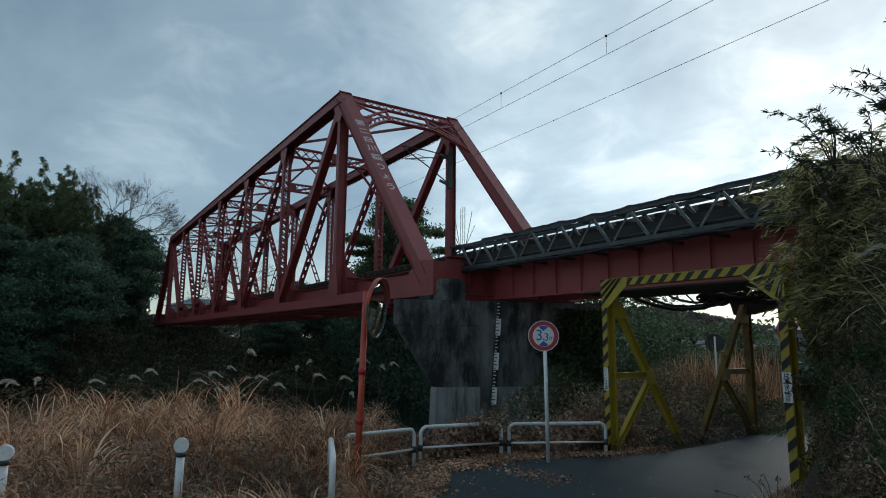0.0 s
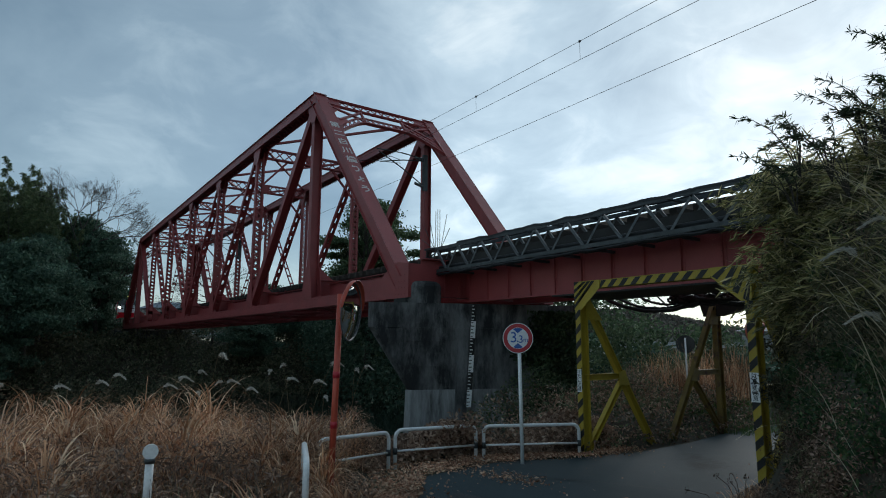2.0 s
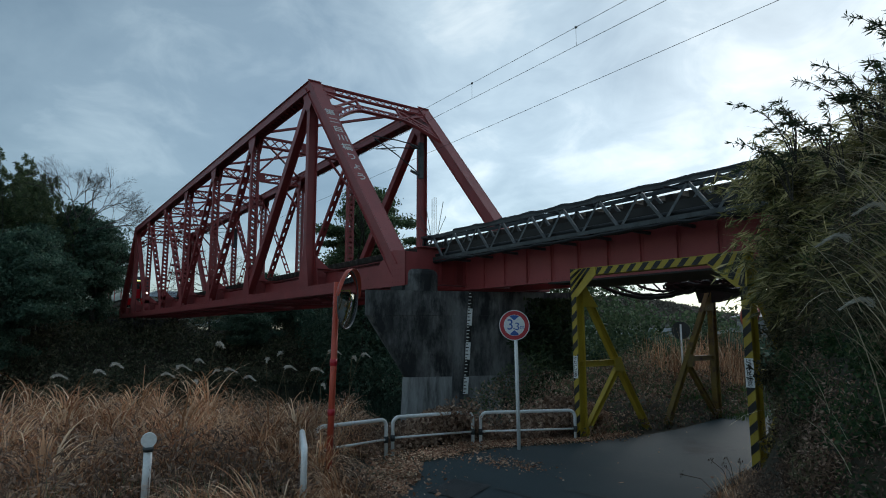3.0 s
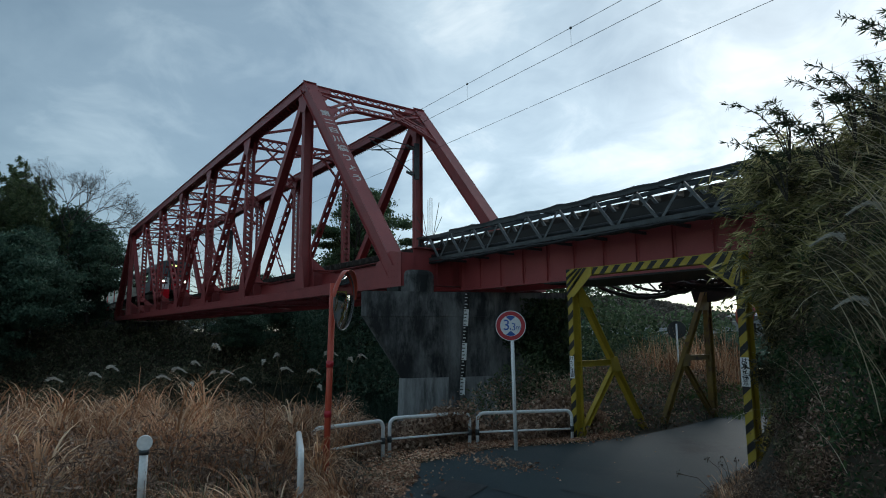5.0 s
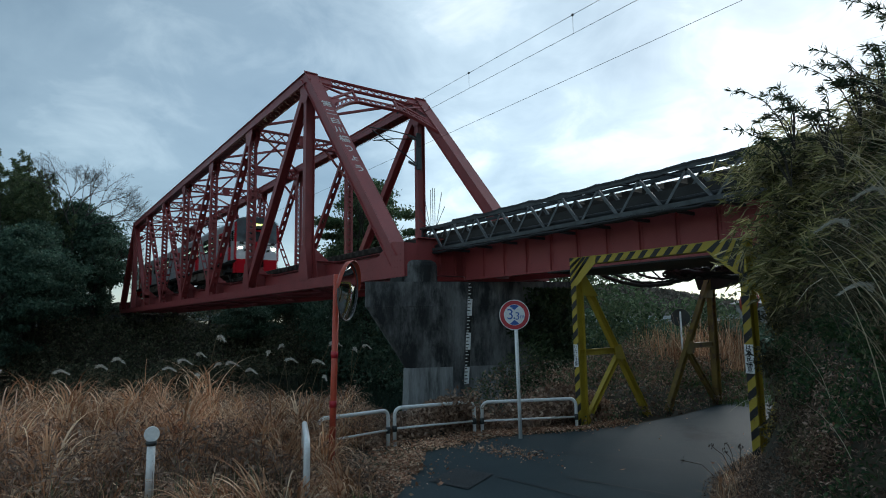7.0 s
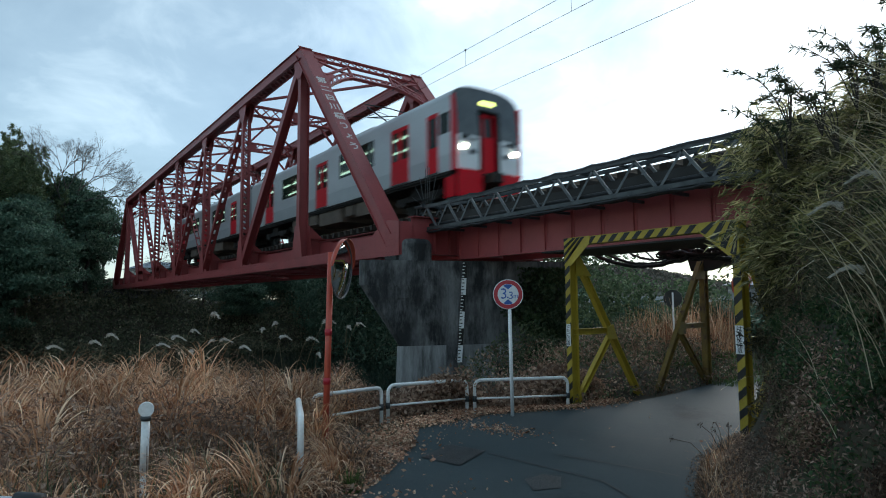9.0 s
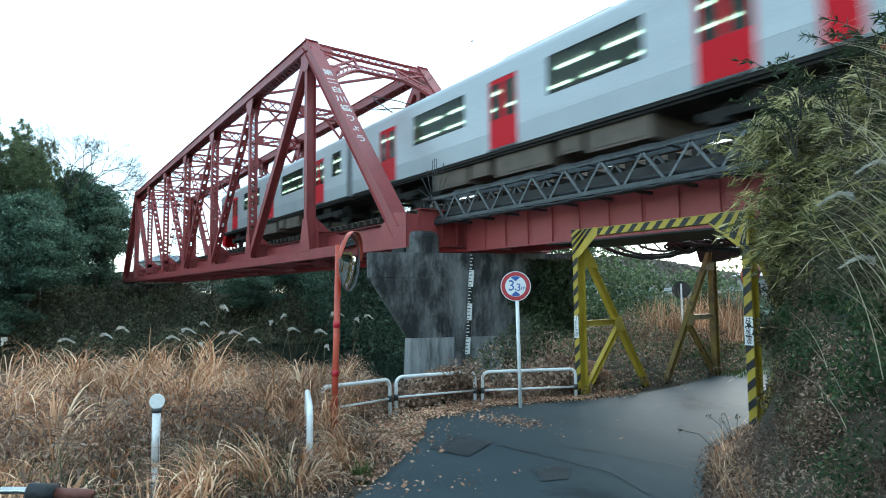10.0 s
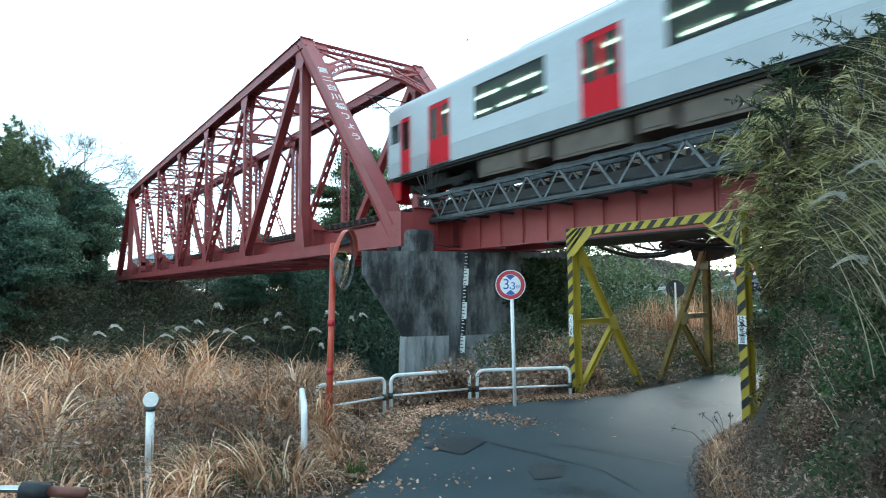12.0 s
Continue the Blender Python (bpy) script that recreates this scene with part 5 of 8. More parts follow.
def build_mirror(at, label, top, face_dir, pole_r=0.045, lean=(0.05, 0.05)):
    """A round convex traffic mirror with a hood on an orange pole."""
    T = thing("traffic_mirror", label, "traffic mirror", "traffic mirrors")
    x, y, z = at
    head = Vector((x + lean[0], y + lean[1], top))
    g = Geo()
    g.tube([(x, y, z - 0.2), head], pole_r, 12)
    pole = part("pole", g, ORANGE, T, smooth=True)
    for k in (0.36, 0.60):
        g = Geo()
        p = Vector((x, y, z)).lerp(head, k)
        g.tube([p - Vector((0, 0, 0.045)), p + Vector((0, 0, 0.045))], pole_r + 0.006, 12)
        part("collar", g, SIGN_RED, pole, smooth=True)
    nn = Vector(face_dir).normalized()
    u = Vector((0, 0, 1)).cross(nn).normalized()
    v = nn.cross(u)
    c = head + nn * 0.17 + Vector((0, 0, -0.24))
    R = 0.40
    # mirror: shallow dome
    g = Geo()
    n, m = 36, 8
    for j in range(m + 1):
        a = j / m
        g.v += [tuple(c + (u * math.cos(2 * math.pi * i / n) + v * math.sin(2 * math.pi * i / n)) * R * a + nn * 0.075 * (1 - a * a)) for i in range(n)]
    g.f = [(j * n + i, (j + 1) * n + i, (j + 1) * n + (i + 1) % n, j * n + (i + 1) % n) for j in range(m) for i in range(n)]
    part("mirror_face", g, MIRROR, T, "convex mirror", smooth=True)
    g = Geo()
    ring = [c + (u * math.cos(2 * math.pi * i / n) + v * math.sin(2 * math.pi * i / n)) * (R + 0.012) for i in range(n + 1)]
    g.tube(ring, 0.010, 8, cap=False)
    part("rim", g, INSULATOR, T, smooth=True)
    g = Geo()
    for j in range(m + 1):
        a = j / m
        g.v += [tuple(c + (u * math.cos(2 * math.pi * i / n) + v * math.sin(2 * math.pi * i / n)) * R * a - nn * 0.10 * (1 - a ** 4) - nn * 0.01) for i in range(n)]
    g.f = [(j * n + i, j * n + (i + 1) % n, (j + 1) * n + (i + 1) % n, (j + 1) * n + i) for j in range(m) for i in range(n)]
    part("back_shell", g, ORANGE, T, smooth=True)
    # hood over the upper half
    g = Geo()
    k = 28
    for i in range(k + 1):
        a = math.radians(4 + 172 * i / k)
        e = math.sin(math.pi * i / k) ** 0.6
        p = c + (u * math.cos(a) + v * math.sin(a)) * (R + 0.03)
        q = c + (u * math.cos(a) + v * math.sin(a)) * (R + 0.035) + nn * (0.02 + 0.055 * e)
        o = (u * math.cos(a) + v * math.sin(a)) * 0.006
        g.v += [tuple(p), tuple(q), tuple(p + o), tuple(q + o)]
    for i in range(k):
        a, b = 4 * i, 4 * i + 4
        g.f += [(a, a + 1, b + 1, b), (a + 2, b + 2, b + 3, a + 3), (a + 1, a + 3, b + 3, b + 1), (a, b, b + 2, a + 2)]
    part("hood", g, ORANGE, T, smooth=True)
    g = Geo()
    g.beam(head - Vector((0, 0, 0.26)), c - nn * 0.06, 0.05, 0.05, side=(0, 0, 1))
    part("bracket", g, ORANGE, T)
    return T


build_mirror((8.38, -6.12, -3.55), "orange convex traffic mirror with hood on a leaning pole", -0.72, (0.72, 0.70, -0.06))
build_mirror((6.0, 9.5, -3.8), "far traffic mirror seen from its dark back", -0.75, (0.35, 0.94, -0.05), 0.04, (0.0, 0.0))


def build_delineator(x, y, z, h, label):
    T = thing("delineator_post", label, "delineator post", "delineator posts")
    g = Geo()
    g.tube([(x - 0.02, y, z - 0.2), (x - 0.01, y, z + 0.3)], 0.031, 12)
    part("sleeve", g, WHITE_PAINT, T, smooth=True)
    g = Geo()
    g.tube([(x - 0.01, y, z + 0.3), (x + 0.01, y, z + h - 0.11)], 0.037, 12)
    part("shaft", g, WHITE_PAINT, T, smooth=True)
    g = Geo()
    g.tube([(x + 0.01, y, z + h - 0.13), (x + 0.012, y, z + h - 0.09)], 0.046, 12)
    part("collar", g, STEEL, T, smooth=True)
    nn = Vector((0.985, -0.17, 0)).normalized()
    u, v = Vector((0, 0, 1)).cross(nn), Vector((0, 0, 1))
    g = Geo()
    disc(g, (x + 0.012, y, z + h - 0.03), 0.066, 24, u, v, nn, 0.05)
    part("reflector", g, WHITE_PAINT, T, "pale round reflector")


build_delineator(10.1, -8.7, -3.28, 0.92, "white delineator post with round reflector in dry grass")
build_delineator(9.75, -10.05, -3.28, 0.92, "white delineator post half hidden in dry grass")


# ---- overhead wires ----
def wire(name, pts, r, parent, m=None):
    g = Geo()
    g.tube(pts, r, 5)
    return part(name, g, m or DARK_STEEL, parent)


def build_wires():
    T = thing("overhead_line", "railway overhead contact line with messenger wire and droppers", "overhead line")
    y = Y_MID
    wire("messenger_wire", [(x, y, 7.50) for x in range(-110, 61, 10)], 0.0075, T)
    wire("contact_wire", [(x, y, 6.92) for x in range(-110, 61, 10)], 0.0075, T)
    for x in range(-100, 50, 5):
        wire("dropper", [(x - 0.1, y, 6.92), (x - 0.1, y, 7.50)], 0.005, T)
        g = Geo()
        g.box(x - 0.13, x - 0.07, y - 0.02, y + 0.02, 7.47, 7.53)
        part("dropper_clip", g, DARK_STEEL, T)
    F = thing("feeder_wire", "single feeder wire above the far truss", "wire")
    wire("wire", [(x, 5.5, 6.90 + 0.004 * (x - 2)) for x in range(-70, 61, 10)], 0.008, F)
    for xb in (-7.55, -38.0):
        B = thing("wire_bracket", "grey insulated wire bracket fixed to a truss post", "bracket", "wire brackets")
        yo = Y_FAR - 0.25
        for z0, z1, y1 in ((6.1, 7.45, 3.2), (7.5, 7.55, 3.1), (7.4, 6.95, 3.3)):
            wire("arm", [(xb, yo, z0), (xb, (yo + y1) / 2, (z0 + z1) / 2 + 0.06), (xb, y1, z1)], 0.03, B, STEEL)
        for z in (6.1, 7.4):
            g = Geo()
            for k in range(6):
                g.tube([(xb, yo - 0.15 - 0.07 * k, z + 0.02 * k), (xb, yo - 0.19 - 0.07 * k, z + 0.02 * k)], 0.075, 10)
            part("insulator", g, INSULATOR, B, smooth=True)
        g = Geo()
        g.box(xb - 0.06, xb + 0.06, yo - 0.1, yo + 0.15, 5.9, 7.7)
        part("mount", g, STEEL, B)
        wire("steady_arm", [(xb + 0.3, 4.2, 7.1), (xb + 0.3, 3.7, 7.2), (xb + 0.2, 3.2, 6.95)], 0.014, B)
        wire("steady_arm", [(xb - 1.2, 2.2, 7.0), (xb - 0.6, 3.0, 7.12), (xb, 4.4, 7.05)], 0.014, B)


build_wires()


# ---- sign seen from behind, beyond the gates ----
def build_sign_back():
    T = thing("road_sign", "grey back of a round road sign beyond the gates", "road sign")
    c, nn = Vector((4.64, 8.0, -1.43)), Vector((0.55, -0.83, 0)).normalized()
    g = Geo()
    g.tube([c - nn * 0.012, c + nn * 0.012], 0.29, 28)
    part("sign_plate", g, STEEL, T)
    z0 = float(ground_height(4.64, 8.0))
    g = Geo()
    p = c + nn * 0.045
    g.tube([(p.x, p.y, z0 - 0.2), (p.x, p.y, c.z + 0.2)], 0.03, 10)
    part("pole", g, WHITE_PAINT, T, smooth=True)


build_sign_back()


# ---- bicycle at the roadside ----
def build_bicycle():
    ex, ey = 13.81, -9.96
    T = thing("bicycle", "parked bicycle with chromed handlebar and brown grips", "bicycle", at=pose(ex, ey, -3.08, 0, 0, 125.7))
    # local: x to the rider's right along the bar, y forward
    g = Geo()
    bar = [(0.30, -0.20, 1.0), (0.22, -0.05, 1.02), (0.16, 0.03, 1.03), (0, 0.05, 1.02), (-0.16, 0.03, 1.03), (-0.22, -0.05, 1.02), (-0.30, -0.20, 1.0)]
    g.tube(bar, 0.0125, 8)
    h = part("handlebar", g, CHROME, T, smooth=True)
    for s in (1, -1):
        g = Geo()
        g.tube([(s * 0.275, -0.15, 1.004), (s * 0.315, -0.27, 0.998)], 0.018, 10)
        part("grip", g, GRIP, T, smooth=True)
        g = Geo()
        g.tube([(s * 0.24, -0.07, 1.012), (s * 0.275, -0.15, 1.004)], 0.030, 10)
        part("grip_collar", g, RUBBER, T, smooth=True)
        g = Geo()
        g.tube([(s * 0.24, -0.08, 1.0), (s * 0.30, -0.10, 0.985), (s * 0.335, -0.22, 0.97)], 0.006, 6)
        part("brake_lever", g, CHROME, T, smooth=True)
    g = Geo()
    g.tube([(0, 0.05, 1.03), (0, 0.12, 0.78), (0, 0.14, 0.70)], 0.016, 8)
    g.tube([(0.05, 0.15, 0.70), (0.05, 0.27, 0.33)], 0.011, 8)
    g.tube([(-0.05, 0.15, 0.70), (-0.05, 0.27, 0.33)], 0.011, 8)
    g.tube([(-0.05, 0.15, 0.70), (0.05, 0.15, 0.70)], 0.013, 8)
    part("fork", g, CHROME, T, smooth=True)
    g = Geo()
    g.tube([(0, 0.13, 0.72), (0, -0.15, 0.42), (0, -0.42, 0.30)], 0.018, 8)
    g.tube([(0, -0.42, 0.30), (0, -0.58, 0.80)], 0.015, 8)
    g.tube([(0.05, -0.42, 0.30), (0.06, -0.86, 0.33)], 0.010, 8)
    g.tube([(-0.05, -0.42, 0.30), (-0.06, -0.86, 0.33)], 0.010, 8)
    part("frame", g, CHROME, T, smooth=True)
    g = Geo()
    g.tube([(0, -0.42, 0.84), (0, -0.52, 0.86), (0, -0.70, 0.86)], 0.05, 10, 0.10)
    part("saddle", g, RUBBER, T, smooth=True)
    for y in (0.27, -0.86):
        g = Geo()
        g.tube([(0, y + 0.31 * math.cos(a), 0.33 + 0.31 * math.sin(a)) for a in [2 * math.pi * i / 28 for i in range(29)]], 0.018, 8, cap=False)
        wh = part("wheel", g, RUBBER, T, smooth=True)
        g = Geo()
        for i in range(12):
            a = math.pi * i / 6
            g.tube([(0, y, 0.33), (0, y + 0.30 * math.cos(a), 0.33 + 0.30 * math.sin(a))], 0.0015, 4)
        part("spoking", g, CHROME, wh)


build_bicycle()
# ---- train ----
CAR_L, HALF, SILL, EAVE, CREST = 20.1, 1.475, 1.02, 3.50, 3.98


def wall_grid(g, xs, zs, holes, y, inward, thick=0.06):
    """One connected wall with openings: front and back faces and the reveals."""
    xs, zs = sorted(set(xs)), sorted(set(zs))
    nx, nz = len(xs), len(zs)

    def full(i, j):
        if not (0 <= i < nx - 1 and 0 <= j < nz - 1):
            return False
        xm, zm = (xs[i] + xs[i + 1]) / 2, (zs[j] + zs[j + 1]) / 2
        return not any(h[0] < xm < h[1] and h[2] < zm < h[3] for h in holes)
    base = len(g.v)
    for yy in (y, y + inward * thick):
        g.v += [(x, yy, z) for x in xs for z in zs]
    m = nx * nz

    def idx(i, j, k):
        return base + k * m + i * nz + j
    for i in range(nx - 1):
        for j in range(nz - 1):
            if not full(i, j):
                continue
            q = [(i, j), (i + 1, j), (i + 1, j + 1), (i, j + 1)]
            o = q if inward > 0 else q[::-1]
            g.f.append(tuple(idx(*c, 0) for c in o))
            g.f.append(tuple(idx(*c, 1) for c in o[::-1]))
            for c, d, (ni, nj) in ((q[0], q[1], (i, j - 1)), (q[1], q[2], (i + 1, j)), (q[2], q[3], (i, j + 1)), (q[3], q[0], (i - 1, j))):
                if not full(ni, nj):
                    f = (idx(*c, 0), idx(*c, 1), idx(*d, 1), idx(*d, 0))
                    g.f.append(f if inward > 0 else f[::-1])


def frame_plate(x0, x1, y0, y1, z0, z1, hx0, hx1, hz0, hz1):
    """A plate with one rectangular opening."""
    g = Geo()
    wall_grid(g, [x0, hx0, hx1, x1], [z0, hz0, hz1, z1], [(hx0, hx1, hz0, hz1)], y0, 1, y1 - y0)
    return g


def front_x(y, z, s):
    """How far the rounded nose falls back from its foremost line."""
    return -s * (0.07 * (abs(y) / HALF) ** 4 + 0.09 * max(0.0, z - 2.4) ** 1.5)


def nose_panel(x0, s, y0, y1, z0, z1, lift=0.0, ny=6, nz=5, thick=0.05):
    """A curved panel on the nose; z limits may be functions of y."""
    g = Geo()
    zf0 = z0 if callable(z0) else (lambda y: z0)
    zf1 = z1 if callable(z1) else (lambda y: z1)
    for k in (lift, lift - thick):
        for i in range(ny + 1):
            y = y0 + (y1 - y0) * i / ny
            for j in range(nz + 1):
                z = zf0(y) + (zf1(y) - zf0(y)) * j / nz
                g.v.append((x0 + front_x(y, z, s) + s * k, y, z))
    m = (ny + 1) * (nz + 1)
    w = nz + 1
    for i in range(ny):
        for j in range(nz):
            a = i * w + j
            q = (a, a + w, a + w + 1, a + 1)
            g.f.append(q if s > 0 else tuple(reversed(q)))
            g.f.append(tuple(reversed([e + m for e in q])) if s > 0 else tuple(e + m for e in q))
    edge = [i * w for i in range(ny + 1)] + [ny * w + j for j in range(1, w)] + [i * w + nz for i in range(ny - 1, -1, -1)] + [j for j in range(nz - 1, 0, -1)]
    for a, b in zip(edge, edge[1:] + edge[:1]):
        g.f.append((a, a + m, b + m, b))
    return g


def roof_z(y):
    a = min(1.0, abs(y) / HALF)
    return EAVE + (CREST - EAVE) * (1 - a ** 3.2) ** 0.62


def build_car(T, x_front, cab_front, inner_window):
    """One carriage from x_front back. cab_front: the driver's cab is at its front end, else at its rear."""
    def X(d):
        return x_front - d if cab_front else x_front - CAR_L + d
    s = 1 if cab_front else -1
    doors = [(1.06, 1.74, 1.08, 3.12), (2.88, 4.13, 1.08, 3.16), (9.68, 10.93, 1.08, 3.16), (16.45, 17.70, 1.08, 3.16)]
    windows = [(5.43, 8.45, 2.08, 3.14), (12.15, 15.17, 2.08, 3.14)]
    if inner_window:
        windows.append((18.6, 19.5, 2.08, 3.14))
    cab_window = (0.42, 0.98, 2.3, 3.0)
    body = Geo()
    lower = Geo()
    for yw in (-HALF, HALF):
        k = 1 if yw < 0 else -1
        holes = doors + windows + [cab_window]
        world = [(*sorted((X(h[0]), X(h[1]))), h[2], h[3]) for h in holes]
        lo, hi = sorted((X(0.30), X(CAR_L)))
        xl = [lo, hi] + [v for h in world for v in h[:2]]
        wall_grid(lower, xl, [SILL, 1.08, 1.58], world, yw, k)
        wall_grid(body, xl, [1.584, EAVE] + [v for h in holes for v in h[2:] if v > 1.6], world, yw, k)
    # roof shell
    n = 18
    ends = sorted((X(0.32), X(CAR_L)))
    ys = [HALF * math.sin(math.pi / 2 * (i / n * 2 - 1)) for i in range(n + 1)]
    base = len(body.v)
    for x in ends:
        for y in ys:
            body.v.append((x, y, roof_z(y)))
        for y in ys:
            body.v.append((x, y * 0.96, roof_z(y) - 0.06))
    m = 2 * (n + 1)
    for i in range(n):
        body.f.append((base + i, base + i + 1, base + m + i + 1, base + m + i))
        body.f.append((base + n + 1 + i + 1, base + n + 1 + i, base + m + n + 1 + i, base + m + n + 1 + i + 1))
    # closed inner end
    a, b = sorted((X(CAR_L), X(CAR_L - 0.06)))
    body.box(a, b, -HALF + 0.06, -0.45, 1.02, EAVE)
    body.box(a, b, 0.45, HALF - 0.06, 1.02, EAVE)
    body.box(a, b, -0.45, 0.45, 3.0, CREST - 0.1)
    C = part("carriage", body, TRAIN_SILVER, T, "silver-grey aluminium carriage with red doors")
    part("lower_panel", lower, TRAIN_GREY, C, "darker grey lower side panel")
    # doors: two leaves with tall panes
    for d in doors:
        for yw in (-HALF, HALF):
            k = 1 if yw < 0 else -1
            xa, xb = sorted((X(d[0]), X(d[1])))
            y0, y1 = sorted((yw + k * 0.015, yw + k * 0.05))
            leaves = [(xa, xb)] if xb - xa < 0.8 else [(xa, (xa + xb) / 2 - 0.006), ((xa + xb) / 2 + 0.006, xb)]
            for la, lb in leaves:
                f = 0.10
                part("door", frame_plate(la, lb, y0, y1, d[2], d[3], la + f, lb - f, 1.95, d[3] - 0.14), TRAIN_RED, C, "red sliding door")
                p = Geo()
                p.box(la + f, lb - f, (y0 + y1) / 2 - 0.004, (y0 + y1) / 2 + 0.004, 1.95, d[3] - 0.14)
                part("door_pane", p, GLASS, C, "tinted glass pane")
            g = Geo()
            g.box(xa - 0.02, xb + 0.02, min(yw - k * 0.03, yw), max(yw - k * 0.03, yw), SILL + 0.01, SILL + 0.055)
            part("door_step", g, STEEL, C)
    for w in windows + [cab_window]:
        for yw in (-HALF, HALF):
            k = 1 if yw < 0 else -1
            xa, xb = sorted((X(w[0]), X(w[1])))
            g = Geo()
            g.box(xa, xb, yw + k * 0.02 - 0.004, yw + k * 0.02 + 0.004, w[2], w[3])
            part("window", g, GLASS, C, "wide tinted window")
            ya, yb = sorted((yw - k * 0.004, yw + k * 0.018))
            g = frame_plate(xa, xb, ya, yb, w[2], w[3], xa + 0.025, xb - 0.025, w[2] + 0.025, w[3] - 0.025)
            part("window_frame", g, DARK_STEEL, C)
    # interior
    g = Geo()
    a, b = sorted((X(2.0), X(CAR_L - 0.08)))
    g.box(a, b, -HALF + 0.07, HALF - 0.07, 1.04, 1.10)
    g.box(a, b, -HALF + 0.07, HALF - 0.07, 3.24, 3.28)
    a2, b2 = sorted((X(2.0), X(2.06)))
    g.box(a2, b2, -HALF + 0.07, HALF - 0.07, 1.1, 3.24)
    part("interior", g, INTERIOR, C)
    for xa, xb in ((4.5, 9.4), (11.3, 16.1)):
        for yw, k in ((-HALF + 0.08, 1), (HALF - 0.08, -1)):
            g = Geo()
            a, b = sorted((X(xa), X(xb)))
            g.box(a, b, min(yw, yw + k * 0.5), max(yw, yw + k * 0.5), 1.1, 1.52)
            g.box(a, b, min(yw, yw + k * 0.1), max(yw, yw + k * 0.1), 1.52, 2.05)
            part("bench_seat", g, SEAT, C)
    d = 2.5
    while d < CAR_L - 1.5:
        for y in (-0.55, 0.55):
            g = Geo()
            a, b = sorted((X(d), X(d + 1.25)))
            g.box(a, b, y - 0.045, y + 0.045, 3.17, 3.225)
            part("tube_lamp", g, LAMP_STRIP, C, "lit fluorescent tube")
        d += 1.75
    # roof units
    g = Geo()
    for xa, xb in ((6.6, 11.2),):
        a, b = sorted((X(xa), X(xb)))
        g.add([(a, -0.95, CREST - 0.12), (b, -0.95, CREST - 0.12), (b, 0.95, CREST - 0.12), (a, 0.95, CREST - 0.12), (a + 0.15, -0.75, CREST + 0.14), (b - 0.15, -0.75, CREST + 0.14), (b - 0.15, 0.75, CREST + 0.14), (a + 0.15, 0.75, CREST + 0.14)],
              [(0, 1, 5, 4), (1, 2, 6, 5), (2, 3, 7, 6), (3, 0, 4, 7), (4, 5, 6, 7)])
    part("roof_unit", g, TRAIN_GREY, C)
    # underframe
    g = Geo()
    a, b = sorted((X(0.4), X(CAR_L)))
    g.box(a, b, -HALF + 0.1, HALF - 0.1, 0.86, SILL)
    for yw in (-1, 1):
        g.box(a, b, min(yw * (HALF - 0.03), yw * (HALF - 0.1)), max(yw * (HALF - 0.03), yw * (HALF - 0.1)), 0.93, SILL)
    parts("underframe", g, UNDERFRAME, C)
    boxes = [(5.4, 7.3, 0.30), (7.5, 8.3, 0.42), (8.6, 10.9, 0.26), (11.2, 12.1, 0.4), (12.3, 14.2, 0.30)]
    for xa, xb, zb in boxes:
        g = Geo()
        a, b = sorted((X(xa), X(xb)))
        g.box(a, b, -1.28, 1.28, zb, 0.86)
        g.box(a + 0.1, b - 0.1, -1.30, -1.28, zb + 0.08, 0.8)
        part("equipment_box", g, EQUIP, C, "brown underfloor equipment box")
    for c in (2.9, CAR_L - 2.9):
        g = Geo()
        x = X(c)
        for y in (-0.95, 0.95):
            g.box(x - 1.5, x + 1.5, y - 0.09, y + 0.09, 0.42, 0.62)
            g.box(x - 0.4, x + 0.4, y - 0.12, y + 0.12, 0.55, 0.86)
            for e in (-1.05, 1.05):
                g.box(x + e - 0.2, x + e + 0.2, y - 0.14, y + 0.14, 0.30, 0.60)
        g.box(x - 0.3, x + 0.3, -0.95, 0.95, 0.5, 0.8)
        part("bogie", g, UNDERFRAME, C)
        for e in (-1.05, 1.05):
            g = Geo()
            for y in (-0.58, 0.58):
                g.tube([(x + e, y - 0.06, 0.43), (x + e, y + 0.06, 0.43)], 0.43, 24)
            g.tube([(x + e, -0.8, 0.43), (x + e, 0.8, 0.43)], 0.07, 10)
            part("wheelset", g, DARK_STEEL, C, smooth=False)
    # driver's end
    xf = X(0.12)

    def top(y):
        return roof_z(y) - 0.02

    # white cheeks framed in red, a tinted screen over the whole width, a deep black bay with the red door
    for k in (-1, 1):
        part("front_panel", nose_panel(xf, s, *sorted((k * 0.46, k * 1.36)), SILL + 0.07, 2.22), TRAIN_WHITE, C, "white front panel")
        part("windscreen", nose_panel(xf, s, *sorted((k * 0.46, k * 1.36)), 2.22, 3.20, -0.015, thick=0.02), SCREEN, C, "tinted windscreen")
        part("front_trim", nose_panel(xf, s, *sorted((k * 0.46, k * 1.40)), SILL, SILL + 0.066, 0.012), TRAIN_RED, C, "red lower trim")
        part("wiper", nose_panel(xf, s, *sorted((k * 0.62, k * 1.05)), 2.05, 2.12, 0.03, thick=0.03, ny=3, nz=1), TRAIN_BLACK, C)
        part("lamp_recess", nose_panel(xf, s, *sorted((k * 0.60, k * 0.86)), 1.60, 1.76, 0.008, thick=0.03), TRAIN_BLACK, C)
        part("lamp_recess", nose_panel(xf, s, *sorted((k * 0.90, k * 1.20)), 2.06, 2.22, 0.008, thick=0.03), TRAIN_BLACK, C)
        g = Geo()
        g.box(*sorted((xf - s * 0.02, xf - s * 0.30)), *sorted((k * 0.42, k * 0.455)), SILL + 0.02, 3.05)
